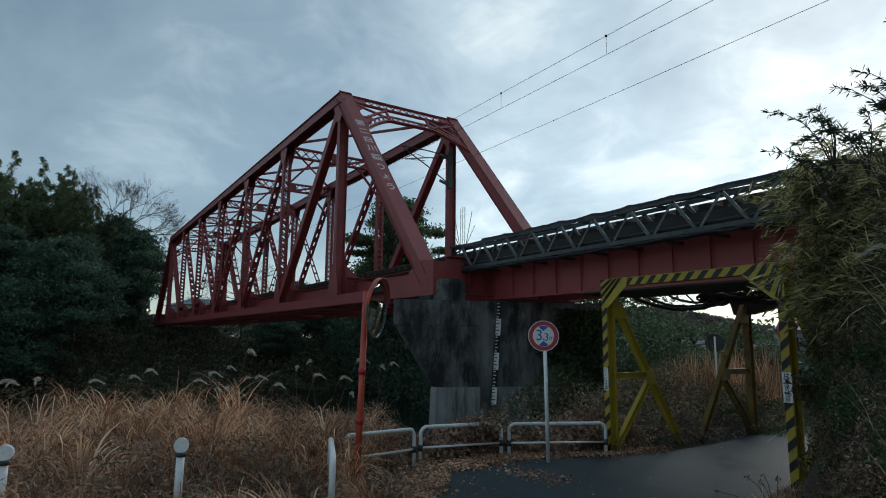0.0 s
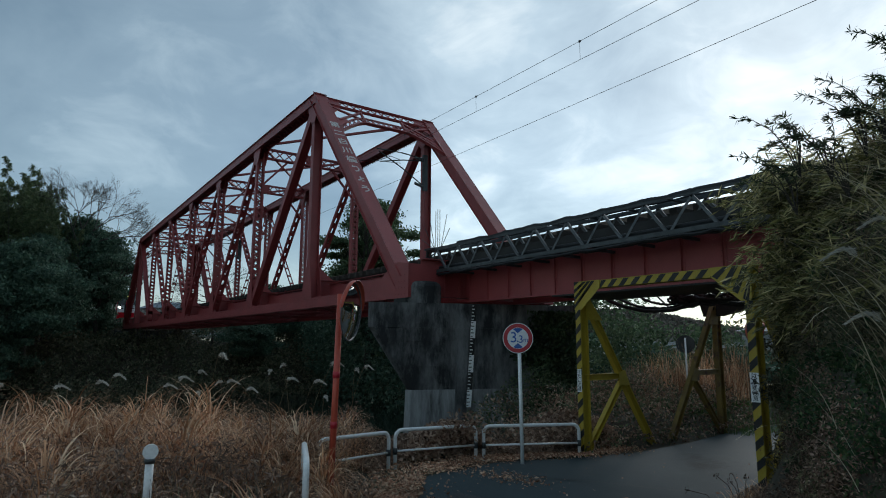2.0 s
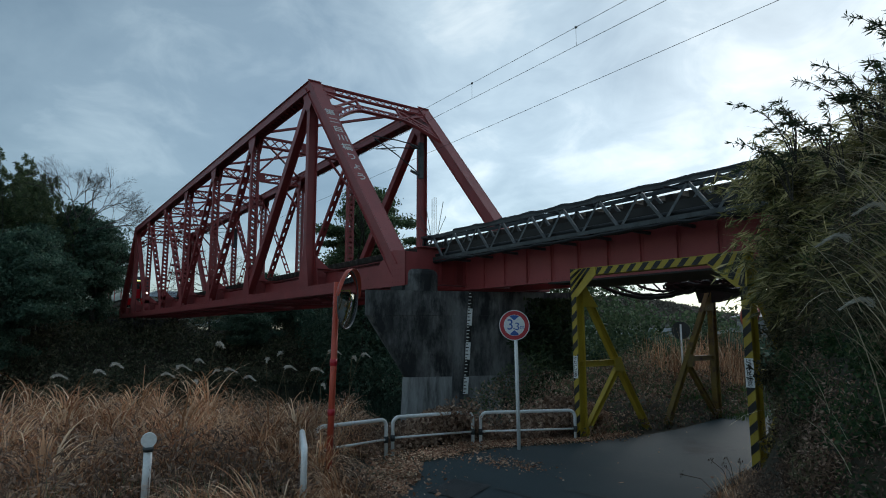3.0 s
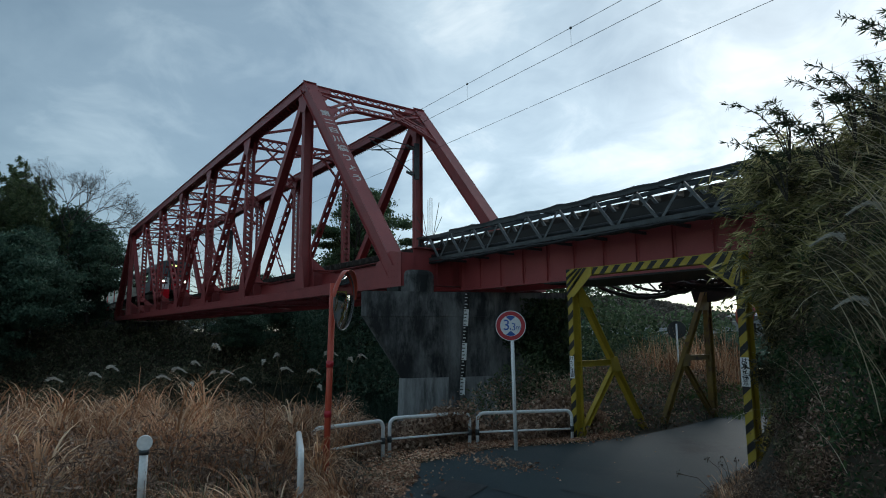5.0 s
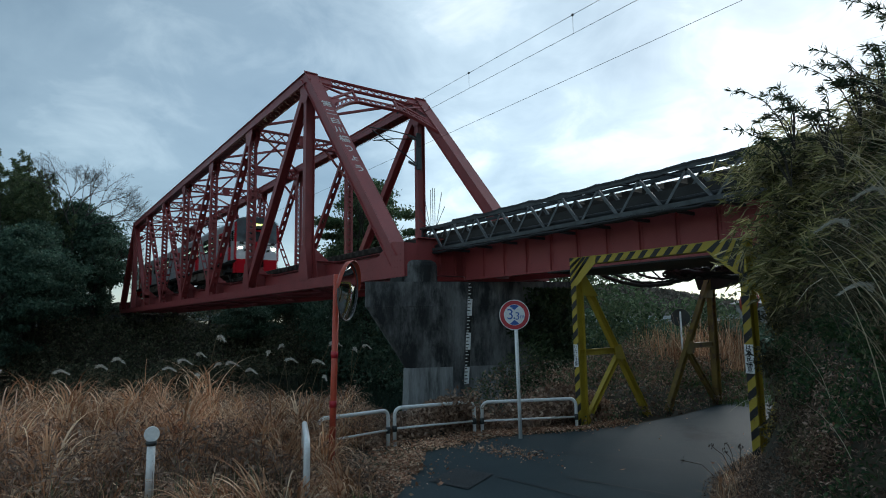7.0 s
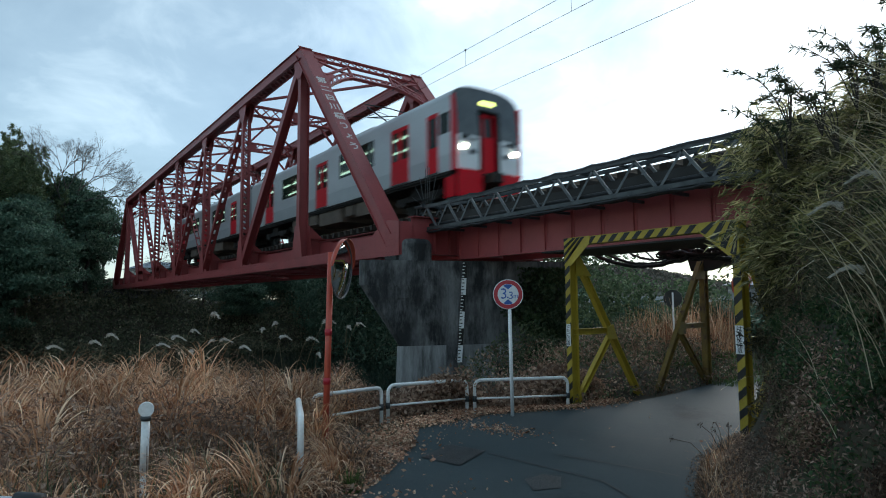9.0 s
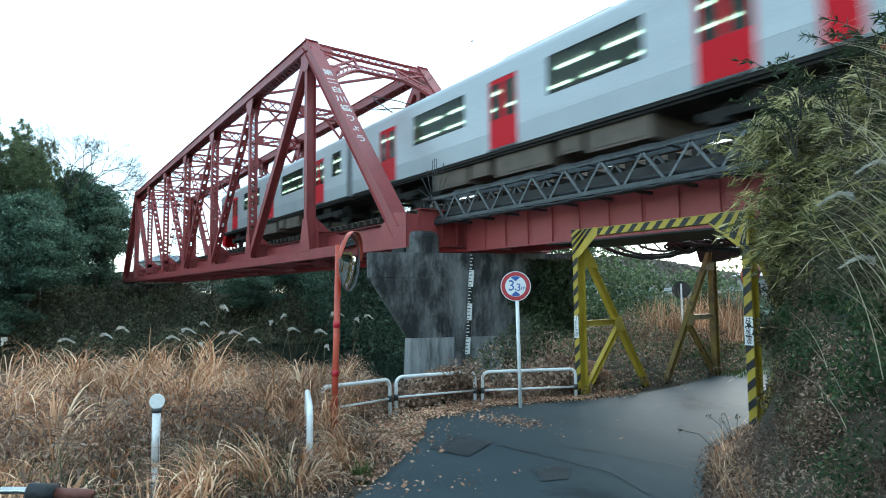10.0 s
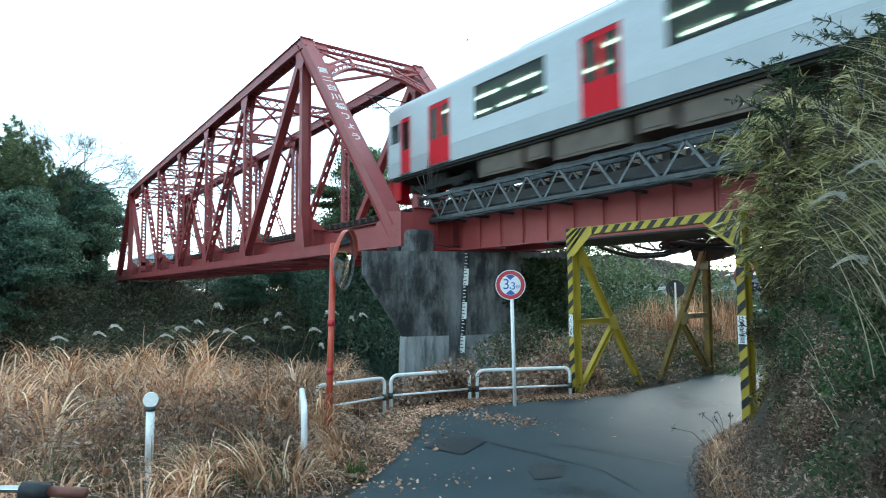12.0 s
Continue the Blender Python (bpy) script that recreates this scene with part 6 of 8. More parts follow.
        part("bay_cheek", g, TRAIN_BLACK, C)
    part("front_top", nose_panel(xf, s, -1.40, 1.40, 3.20, top, -0.012, 16), SCREEN, C, "dark glass over the windscreen")
    part("front_surround", nose_panel(xf, s, -0.44, 0.44, SILL + 0.02, 3.20, -0.24), TRAIN_BLACK, C)
    part("front_door", nose_panel(xf, s, -0.20, 0.40, SILL + 0.05, 2.30, -0.17, thick=0.04), TRAIN_RED, C, "red end door")
    for ya, yb in ((-0.20, -0.11), (0.28, 0.40)):
        part("door_stile", nose_panel(xf, s, ya, yb, 2.30, 3.02, -0.17, ny=2, thick=0.04), TRAIN_RED, C, "red edge of the end door")
    part("door_head", nose_panel(xf, s, -0.20, 0.40, 3.02, 3.10, -0.17, thick=0.04), TRAIN_RED, C, "red head of the end door")
    part("destination_display", nose_panel(xf, s, -0.34, 0.30, 3.38, 3.50, 0.006, thick=0.03), LED, C, "lit destination display")
    for k in (-1, 1):
        part("corner_pillar", nose_panel(xf, s, *sorted((k * 1.36, k * HALF)), SILL, EAVE + 0.04, 0.006, ny=3), TRAIN_RED if cab_front else TRAIN_SILVER, C, "red edge stripe")
        g = Geo()
        g.box(*sorted((xf - s * 0.06, xf - s * 0.20)), *sorted((k * (HALF - 0.05), k * (HALF + 0.004))), SILL, EAVE)
        part("corner_return", g, TRAIN_RED if cab_front else TRAIN_SILVER, C, "red return of the front edge")
        if cab_front:
            part("headlight", nose_panel(xf, s, *sorted((k * 1.01, k * 1.20)), 1.77, 1.865, 0.02, thick=0.03), HEADLIGHT, C, "lit headlight")
        g = Geo()
        # skirt blade
        y0, y1 = sorted((k * 0.42, k * 1.36))
        part("skirt", nose_panel(xf, s, y0, y1, 0.16, SILL - 0.02, 0.10, thick=0.08), TRAIN_RED, C, "red front skirt")
    for k in (-1, 1):
        g = Geo()
        a, b = sorted((X(0.30), X(0.85)))
        g.box(a, b, *sorted((k * 1.30, k * 1.36)), 0.18, SILL - 0.1)
        part("side_skirt", g, TRAIN_RED, C, "red skirt return")
    g = Geo()
    xa, xb = sorted((xf + s * 0.45, xf - s * 0.4))
    g.box(xa, xb, -0.12, 0.12, 0.72, 0.95)
    g.box(*sorted((xf + s * 0.45, xf + s * 0.15)), -0.2, 0.2, 0.68, 1.0)
    part("coupler", g, UNDERFRAME, C)
    g = Geo()
    g.box(*sorted((X(0.4), X(1.95))), -HALF + 0.08, HALF - 0.08, 1.04, 1.12)
    part("cab_floor", g, UNDERFRAME, C)
    return C


def build_train():
    T = thing("train", "two-car silver commuter train with red doors and lit headlights", "train")
    build_car(T, 0.0, True, False)
    C = build_car(T, -20.6, False, True)
    g = Geo()
    g.box(-20.62, -20.08, -0.62, 0.62, 1.05, 3.15)
    for k in range(5):
        x = -20.57 + 0.11 * k
        g.box(x, x + 0.05, -0.68, 0.68, 1.02, 3.2)
    part("gangway", g, RUBBER, T, "black bellows between the carriages")
    # pantograph on the second car
    g = Geo()
    x = -23.0
    for y in (-0.45, 0.45):
        g.beam((x - 1.0, y, 4.15), (x + 1.0, y, 4.15), 0.05, 0.05)
        for e in (-0.9, 0.9):
            g.beam((x + e, y, 3.9), (x + e, y, 4.15), 0.10, 0.10, side=(1, 0, 0))
    g.tube([(x - 0.9, 0, 4.2), (x + 0.75, 0, 4.68)], 0.035, 8)
    g.tube([(x + 0.75, 0, 4.68), (x - 0.2, 0, 5.10)], 0.028, 8)
    for e in (-0.15, 0.15):
        g.tube([(x - 0.2 + e, y, 5.13 - 0.12 * max(0, abs(y) - 0.6)) for y in (-0.85, -0.6, 0, 0.6, 0.85)], 0.018, 6)
    part("pantograph", g, DARK_STEEL, C, "raised pantograph")
    return T


train = build_train()
# ---- plants ----
def unit(v):
    return v / (np.linalg.norm(v, axis=-1, keepdims=True) + 1e-9)


def clump_points(rng, centers, radii, per, shell=0.55):
    """Points in the outer part of several ellipsoids."""
    pts = []
    for c, r in zip(centers, radii):
        d = unit(rng.normal(size=(per, 3)))
        k = shell + (1 - shell) * rng.random((per, 1)) ** 0.6
        pts.append(np.array(c) + d * k * np.array(r))
    return np.concatenate(pts)


def grow(g, p, d, length, r, level, rng, tips, spread=0.55, lift=0.12, taper=0.58):
    """A branch that forks; ends are noted in tips."""
    bend = Vector((rng.gauss(0, 0.10), rng.gauss(0, 0.10), rng.gauss(lift * 0.5, 0.08)))
    mid = p + d * length * 0.5
    end = mid + (d + bend).normalized() * length * 0.5
    g.tube([p, mid, end], r, 6 if r > 0.05 else 4, r * 0.62, cap=False)
    if level == 0:
        tips.append(end)
        return
    for i in range(3 if rng.random() < 0.55 else 2):
        a = Vector((rng.gauss(0, 1), rng.gauss(0, 1), rng.gauss(0, 0.7))).normalized()
        nd = (d + a * spread + Vector((0, 0, lift))).normalized()
        grow(g, end if i else mid.lerp(end, 0.7), nd, length * rng.uniform(0.66, 0.82), r * taper, level - 1, rng, tips, spread, lift, taper)


def tree(label, h, width, material, seed, leaf=0.5, per=420, clumps=26, category="tree", bark=None, droop=0.2, low=0.25):
    """A tapered trunk with limbs, and a crown of leafy clumps with gaps."""
    rng, py = np.random.default_rng(seed), random.Random(seed)
    T = thing("tree", label, category, "trees on the river banks")
    g, tips = Geo(), []
    grow(g, Vector((0, 0, -0.6)), Vector((0, 0, 1)), h * 0.33, 0.028 * h, 4, py, tips, 0.6, 0.16)
    part("trunk", g, bark or BARK, T, smooth=True)
    cs, rs = [], []
    for i in range(clumps):
        f = low + (1 - low) * (i + 0.5) / clumps
        reach = width * math.sin(math.pi * min(1, 0.18 + 0.80 * (f - low) / (1 - low))) ** 0.7
        a = i * 2.4 + rng.normal() * 0.4
        q = reach * (0.35 + 0.65 * rng.random()) * (0.85 + 0.40 * math.sin(3 * a + seed + 5 * f) * math.sin(7 * f + seed))
        cs.append((math.cos(a) * q, math.sin(a) * q, h * f + rng.normal(0, 0.02 * h)))
        s = width * (0.08 + 0.15 * rng.random() ** 1.5)
        rs.append((s * 1.45, s * 1.45, s * 0.50))
    # flat sprays, dense at the core and thinning outwards
    pts = np.concatenate([np.array(c) + np.clip(rng.normal(size=(per, 3)), -2.1, 2.1) * np.array(r) * 0.62 for c, r in zip(cs, rs)])
    me = leaf_cloud(pts, leaf * (0.5 + 0.8 * rng.random(len(pts))), None, 0.55, rng, droop)
    me.materials.append(material)
    part("crown", me, material, T)
    return T


def bamboo_grove(label, h, culms, spread, seed):
    """Tall arching culms, each with drooping sprays of fine leaves towards its tip."""
    rng = np.random.default_rng(seed)
    T = thing("bamboo_grove", label, "bamboo", "trees on the river banks")
    for k in range(culms):
        a, r = rng.uniform(0, 6.28), spread * math.sqrt(rng.random())
        bx, by = r * math.cos(a), r * math.sin(a)
        lean = rng.uniform(1.0, 2.8)
        top = h * rng.uniform(0.74, 1.04)
        w = rng.uniform(0, 6.28)
        pts = [(bx + lean * math.cos(w) * t ** 2.6, by + lean * math.sin(w) * t ** 2.6, -0.6 + top * (t - 0.05 * t ** 4)) for t in [i / 9 for i in range(10)]]
        g = Geo()
        g.tube(pts, 0.06, 6, 0.012)
        culm = part("culm", g, PALE_BARK, T, smooth=True)
        n = 1500
        t = 0.30 + 0.70 * rng.random(n) ** 0.8
        P = np.array(pts)
        c = np.stack([np.interp(t * 9, np.arange(10), P[:, i]) for i in range(3)], 1)
        # sprays stand out in whorls and hang at their ends
        node = np.floor(t * 26)
        b = node * 2.4 + rng.normal(0, 0.5, n)
        out = (0.25 + 1.5 * (1.05 - t)) * rng.random(n) ** 0.7
        c = c + np.stack([np.cos(b) * out, np.sin(b) * out, 0.25 * out - 0.38 * out ** 2], 1) + rng.normal(size=(n, 3)) * 0.09
        d = np.stack([np.cos(b), np.sin(b), -0.6 + 0.4 * rng.normal(size=n)], 1)
        me = leaf_cloud(c, 0.22 + 0.22 * rng.random(n), d, 0.26, rng)
        me.materials.append(GROVE)
        part("foliage", me, GROVE, culm)
    return T


GROVE = leaf_mat("grove_leaves", (0.055, 0.090, 0.045), (0.12, 0.165, 0.080), (0.22, 0.26, 0.13), 0.55, 0.35, 0.35)


def place(proto, spots, rng):
    for x, y, s in spots:
        c = copy_thing(proto, pose(x, y, float(ground_height(x, y)) - 0.2, 0, 0, rng.uniform(0, 360)))
        c.scale = (s, s, s * rng.uniform(0.92, 1.08))


def build_trees():
    rng = random.Random(7)
    dark = tree("tall dense dark evergreen tree on the river bank", 15, 5.2, EVERGREEN, 11, 0.30, 420, 130)
    dark.matrix_basis = pose(-60, -8.6, -2.2)
    dark.scale = (0.78, 0.78, 0.78)
    broad = tree("broad dark evergreen tree beside the truss end", 11, 5.5, EVERGREEN, 12, 0.29, 420, 130, low=0.26)
    broad.matrix_basis = pose(-53.0, -9.4, -3.4)
    tall = tree("tall feathery olive-green tree", 19, 4.2, OLIVE, 13, 0.30, 300, 150, low=0.12)
    tall.matrix_basis = pose(-69, -9.5, -2.5)
    place(dark, [(-68, -7.5, 0.8), (-57, -15, 0.9), (-61, -20, 1.1), (-70, -14, 1.0), (-54, -22, 1.0), (-72, -24, 1.15), (-80, -8, 0.9), (-55, -30, 1.0)], rng)
    place(broad, [(-50.5, -13, 0.9), (-51, -17, 0.95), (-53, -25, 1.0), (-55, 12.5, 0.62), (-60, 16, 0.72), (-50, 22, 0.7), (-44, 27, 0.85), (-33, 32, 0.85), (-72, 22, 0.7), (4, 33, 0.8), (10, 36, 0.75), (-13, 26, 0.42), (16, 38, 0.85), (23, 40, 0.9)], rng)
    place(tall, [(-70, -13.5, 0.92), (-75, -20, 1.0), (-74, -7.0, 0.72)], rng)
    grove = bamboo_grove("tall feathery bamboo grove behind the evergreens", 20.3, 22, 2.6, 61)
    grove.matrix_basis = pose(-63, -10.2, -1.4)
    place(grove, [(-64, -13.6, 0.98), (-62, -7.2, 0.78), (-60, -17.0, 1.0)], rng)
    over = tree("dark tree leaning over the truss end", 13, 4.6, EVERGREEN, 19, 0.28, 320, 90, low=0.42)
    over.matrix_basis = pose(-63.5, -2.6, -2.0)
    place(over, [(-67, -5.2, 0.95), (-65, -4.6, 1.08), (-66.5, -0.6, 0.62)], rng)
    back = tree("rounded green tree beyond the bridge", 15.5, 5.0, BACK_GREEN, 15, 0.30, 640, 120, low=0.30)
    back.matrix_basis = pose(-36, 18, -3.5)
    place(back, [(-41, 24, 0.95), (-31.5, 22, 0.85), (-62, 30, 0.8)], rng)
    # bare tree over the canopy
    py = random.Random(21)
    T = thing("bare_tree", "leafless pale tree with a fan of fine twigs", "tree", "trees on the river banks", at=pose(-62.5, -5.2, -1.2))
    g, tips = Geo(), []
    g.tube([(0, 0, -0.5), (0.1, 0.2, 5.0), (0.0, 0.1, 9.6)], 0.26, 8, 0.17)
    for dy, dz, ln in ((-0.9, 0.75, 2.4), (-0.45, 1.0, 2.7), (0.0, 1.0, 2.6), (0.5, 0.95, 2.9), (0.95, 0.6, 3.2), (1.0, 0.25, 3.0)):
        grow(g, Vector((0, 0.1, 9.0 + 0.4 * dz)), Vector((py.uniform(-0.5, 0.5), dy, dz)).normalized(), ln, 0.11, 7, py, tips, 0.62, 0.0, 0.66)
    part("limb", g, PALE_BARK, T, smooth=True)
    T.scale = (1.04, 0.86, 1.06)
    T2 = copy_thing(T, pose(-60, 9.5, -2.5, 0, 0, 140))
    T2.scale = (0.62, 0.62, 0.62)


def rail_line(y):
    """x of the white guardrails at y."""
    return np.interp(y, [-7.15, -5.4, -3.66, -1.76, 0.2], [10.0, 6.3, 5.83, 6.17, 7.1])


def build_masses():
    rng = np.random.default_rng(5)
    # undergrowth of the far bank
    n = 80000
    y = rng.uniform(-42, 36, n)
    x = -47 - 15 * rng.random(n) ** 1.2
    h = (2.2 + 1.3 * np.sin(0.5 * y) * np.sin(0.9 * x + 0.3 * y)) * (1 - 0.42 * smooth(-5.5, -3.5, y) * smooth(2.0, 0.5, y))
    z = ground_height(x, y) + h * rng.random(n) ** 0.7
    me = leaf_cloud(np.stack([x, y, z], 1), 0.16 + 0.26 * rng.random(n), None, 0.55, rng, 0.2)
    me.materials.append(FAR_BANK)
    solid("undergrowth", me, FAR_BANK, "dark tangled undergrowth on the far bank", "undergrowth", kind="stuff")
    # thicket that closes the view round the truss end
    c = np.concatenate([np.stack([rng.uniform(-68, -62, 34), rng.uniform(-7.0, -2.9, 34), rng.uniform(-1.0, 4.2, 34)], 1),
                        np.stack([rng.uniform(-67, -63, 14), rng.uniform(-2.6, -1.1, 14), rng.uniform(0.4, 3.0, 14)], 1),
                        np.stack([rng.uniform(-67, -63, 8), rng.uniform(-3.4, -1.0, 8), rng.uniform(3.3, 3.9, 8)], 1),
                        np.stack([rng.uniform(-72, -65, 150), rng.uniform(3.0, 30.0, 150), rng.uniform(-3.6, 0.9, 150)], 1),
                        np.stack([rng.uniform(-68, -63, 26), rng.uniform(-3.6, 2.0, 26), rng.uniform(-1.2, 0.7, 26)], 1),
                        np.stack([rng.uniform(-68, -64, 10), rng.uniform(-3.4, -0.6, 10), rng.uniform(3.6, 5.6, 10)], 1)])
    pts = clump_points(rng, c, np.tile([1.0, 0.95, 0.8], (len(c), 1)), 320, 0.1)
    me = leaf_cloud(pts, 0.14 + 0.2 * rng.random(len(pts)), None, 0.5, rng, 0.2)
    me.materials.append(EVERGREEN)
    solid("thicket", me, EVERGREEN, "dark evergreen thicket beside the truss end", "brush", kind="stuff")
    # hedge of riverside brush behind the bridge
    n = 76000
    x = rng.uniform(-66, 7, n)
    y = 11 + 0.12 * (7 - x) + 7 * rng.random(n)
    top = 1.95 + 0.3 * np.sin(0.55 * x) + 0.3 * np.sin(1.3 * x + 0.7 * y) + 0.015 * (7 - x) - 3.6 * smooth(-26, -10, x) - 0.6 * smooth(-4, 3, x)
    base = ground_height(x, y)
    z = base + (np.maximum(top, base + 1.0) - base) * rng.random(n) ** 0.6
    me = leaf_cloud(np.stack([x, y, z], 1), 0.18 + 0.3 * rng.random(n), None, 0.5, rng, 0.2)
    me.materials.append(EVERGREEN)
    solid("riverside_brush", me, EVERGREEN, "dense dark green brush along the river", "brush", kind="stuff")
    # lit shrubs and dry canes seen through the gate
    c = np.stack([rng.uniform(-3.5, 4.0, 64), rng.uniform(8.6, 12.5, 64), rng.uniform(-2.4, 1.5, 64)], 1)
    c[:, 2] -= 2.4 * smooth(0.6, 3.0, c[:, 0] + 0.55 * (c[:, 1] - 8.6))
    pts = np.concatenate([q + np.clip(rng.normal(size=(240, 3)), -2, 2) * np.array([0.5, 0.5, 0.36]) for q in c])
    me = leaf_cloud(pts, 0.10 + 0.14 * rng.random(len(pts)), None, 0.5, rng, 0.1)
    me.materials.append(BACK_GREEN)
    solid("shrubs", me, BACK_GREEN, "loose green shrubs beyond the gate", "shrub", kind="stuff")
    n = 9000
    x, y = rng.uniform(-4, 9.5, n), rng.uniform(7.6, 14.5, n)
    keep = ~((x > 4.3) & (y > 5.5) & (x < 11) & (y < 13.5) & (x - 5.0 > -0.33 * (y - 11.5)))
    x, y = x[keep], y[keep]
    m = len(x)
    me = blade_mesh(np.stack([x, y, ground_height(x, y)], 1), rng.uniform(0.9, 2.1, m), rng.uniform(0.0, 1.6, m), rng.uniform(0, 6.28, m), rng.uniform(0.012, 0.03, m), 4)
    me.materials.append(DRY_GRASS)
    solid("dry_canes", me, DRY_GRASS, "dry brown canes beyond the gate", "reeds", kind="stuff")
    n = 5000
    x, y = rng.uniform(3.5, 8.2, n), rng.uniform(5.6, 9.5, n)
    me = blade_mesh(np.stack([x, y, ground_height(x, y)], 1), rng.uniform(0.08, 0.28, n), rng.uniform(0, 1.2, n), rng.uniform(0, 6.28, n), rng.uniform(0.008, 0.02, n), 2)
    me.materials.append(GREEN_GRASS)
    solid("green_grass", me, GREEN_GRASS, "short green grass beyond the gate", "grass", kind="stuff")
    # weeds under the girder, between pier and gate
    n = 17000
    x, y = rng.uniform(2.1, 7.3, n), rng.uniform(0.3, 8.0, n)
    top = 0.32 + 0.8 * smooth(7.2, 5.0, x) * (0.6 + 0.4 * np.sin(2 * x + y)) + 0.6 * smooth(4.5, 2.4, x) * smooth(1.0, 4.0, y)
    z = ground_height(x, y) + top * rng.random(n) ** 0.8
    green = (rng.random(n) < 0.30) | (x < 3.4)
    for sel, m, name, label, size in ((green, OLIVE, "weeds", "dark ivy and weeds under the girder", 0.06), (~green, BROWN_WEED, "dead_weeds", "withered brown weeds under the girder", 0.045)):
        me = leaf_cloud(np.stack([x, y, z], 1)[sel], size + 0.08 * rng.random(int(sel.sum())), None, 0.45, rng, 0.2)
        me.materials.append(m)
        solid(name, me, m, label, "weeds", kind="stuff")
    # ivy hanging over the pier's far half
    n = 9000
    y = rng.uniform(2.3, 4.6, n)
    z = -0.4 - 3.4 * rng.random(n)
    keep = rng.random(n) < smooth(2.3, 3.6, y + 0.5 * np.sin(3 * z))
    y, z = y[keep], z[keep]
    x = 1.43 + 0.45 * rng.random(len(y)) * (0.3 + 0.7 * smooth(-0.6, -3.0, z))
    y = y - 2.0
    ca, sa = math.cos(radians(20)), math.sin(radians(20))
    x, y = 0.35 + ca * x + sa * y, 3.1 - sa * x + ca * y
    me = leaf_cloud(np.stack([x, y, z], 1), 0.08 + 0.12 * rng.random(len(y)), None, 0.5, rng, 0.5)
    me.materials.append(SHRUB)
    solid("ivy", me, SHRUB, "dark ivy hanging over the pier", "ivy", kind="stuff")
    # brown creeper behind and over the guardrails
    n = 24000
    t = rng.random(n)
    x = np.where(t < 0.6, 5.0 + 1.2 * rng.random(n), 4.2 + 2.8 * rng.random(n))
    y = rng.uniform(-4.2, 1.6, n)
    off = smooth(-1.7, 0.2, y) * 0.9
    x = x + off - 0.1
    keep = x < rail_line(y) - 0.06
    x, y = x[keep], y[keep]
    n = len(x)
    z = ground_height(x, y) + (0.45 + 0.35 * np.sin(2.1 * y) * np.sin(1.3 * x)) * rng.random(n)
    me = leaf_cloud(np.stack([x, y, z], 1), 0.05 + 0.09 * rng.random(n), None, 0.6, rng, 0.2)
    me.materials.append(BROWN_WEED)
    solid("brown_creeper", me, BROWN_WEED, "withered brown creeper behind the guardrails", "creeper", kind="stuff")
    n = 420
    f = 0.45 * rng.random(n) ** 1.5
    c = np.stack([6.14 - 0.32 * f, -1.84 - 1.74 * f, np.full(n, -3.08)], 1) + rng.normal(size=(n, 3)) * np.array([0.06, 0.06, 0.10]) * (1.6 - f)[:, None]
    c[:, 2] -= 0.05 * rng.random(n)
    me = leaf_cloud(c, 0.05 + 0.08 * rng.random(n), None, 0.5, rng, 0.1)
    me.materials.append(BROWN_WEED)
    solid("vine", me, BROWN_WEED, "withered vine climbing over a guardrail", "vine", kind="stuff")


def left_limit(y):
    """x of the lane's left edge at y."""
    pts = sorted((b, a) for a, b in ROAD_LEFT)
    return np.interp(y, [p[0] for p in pts], [p[1] for p in pts])


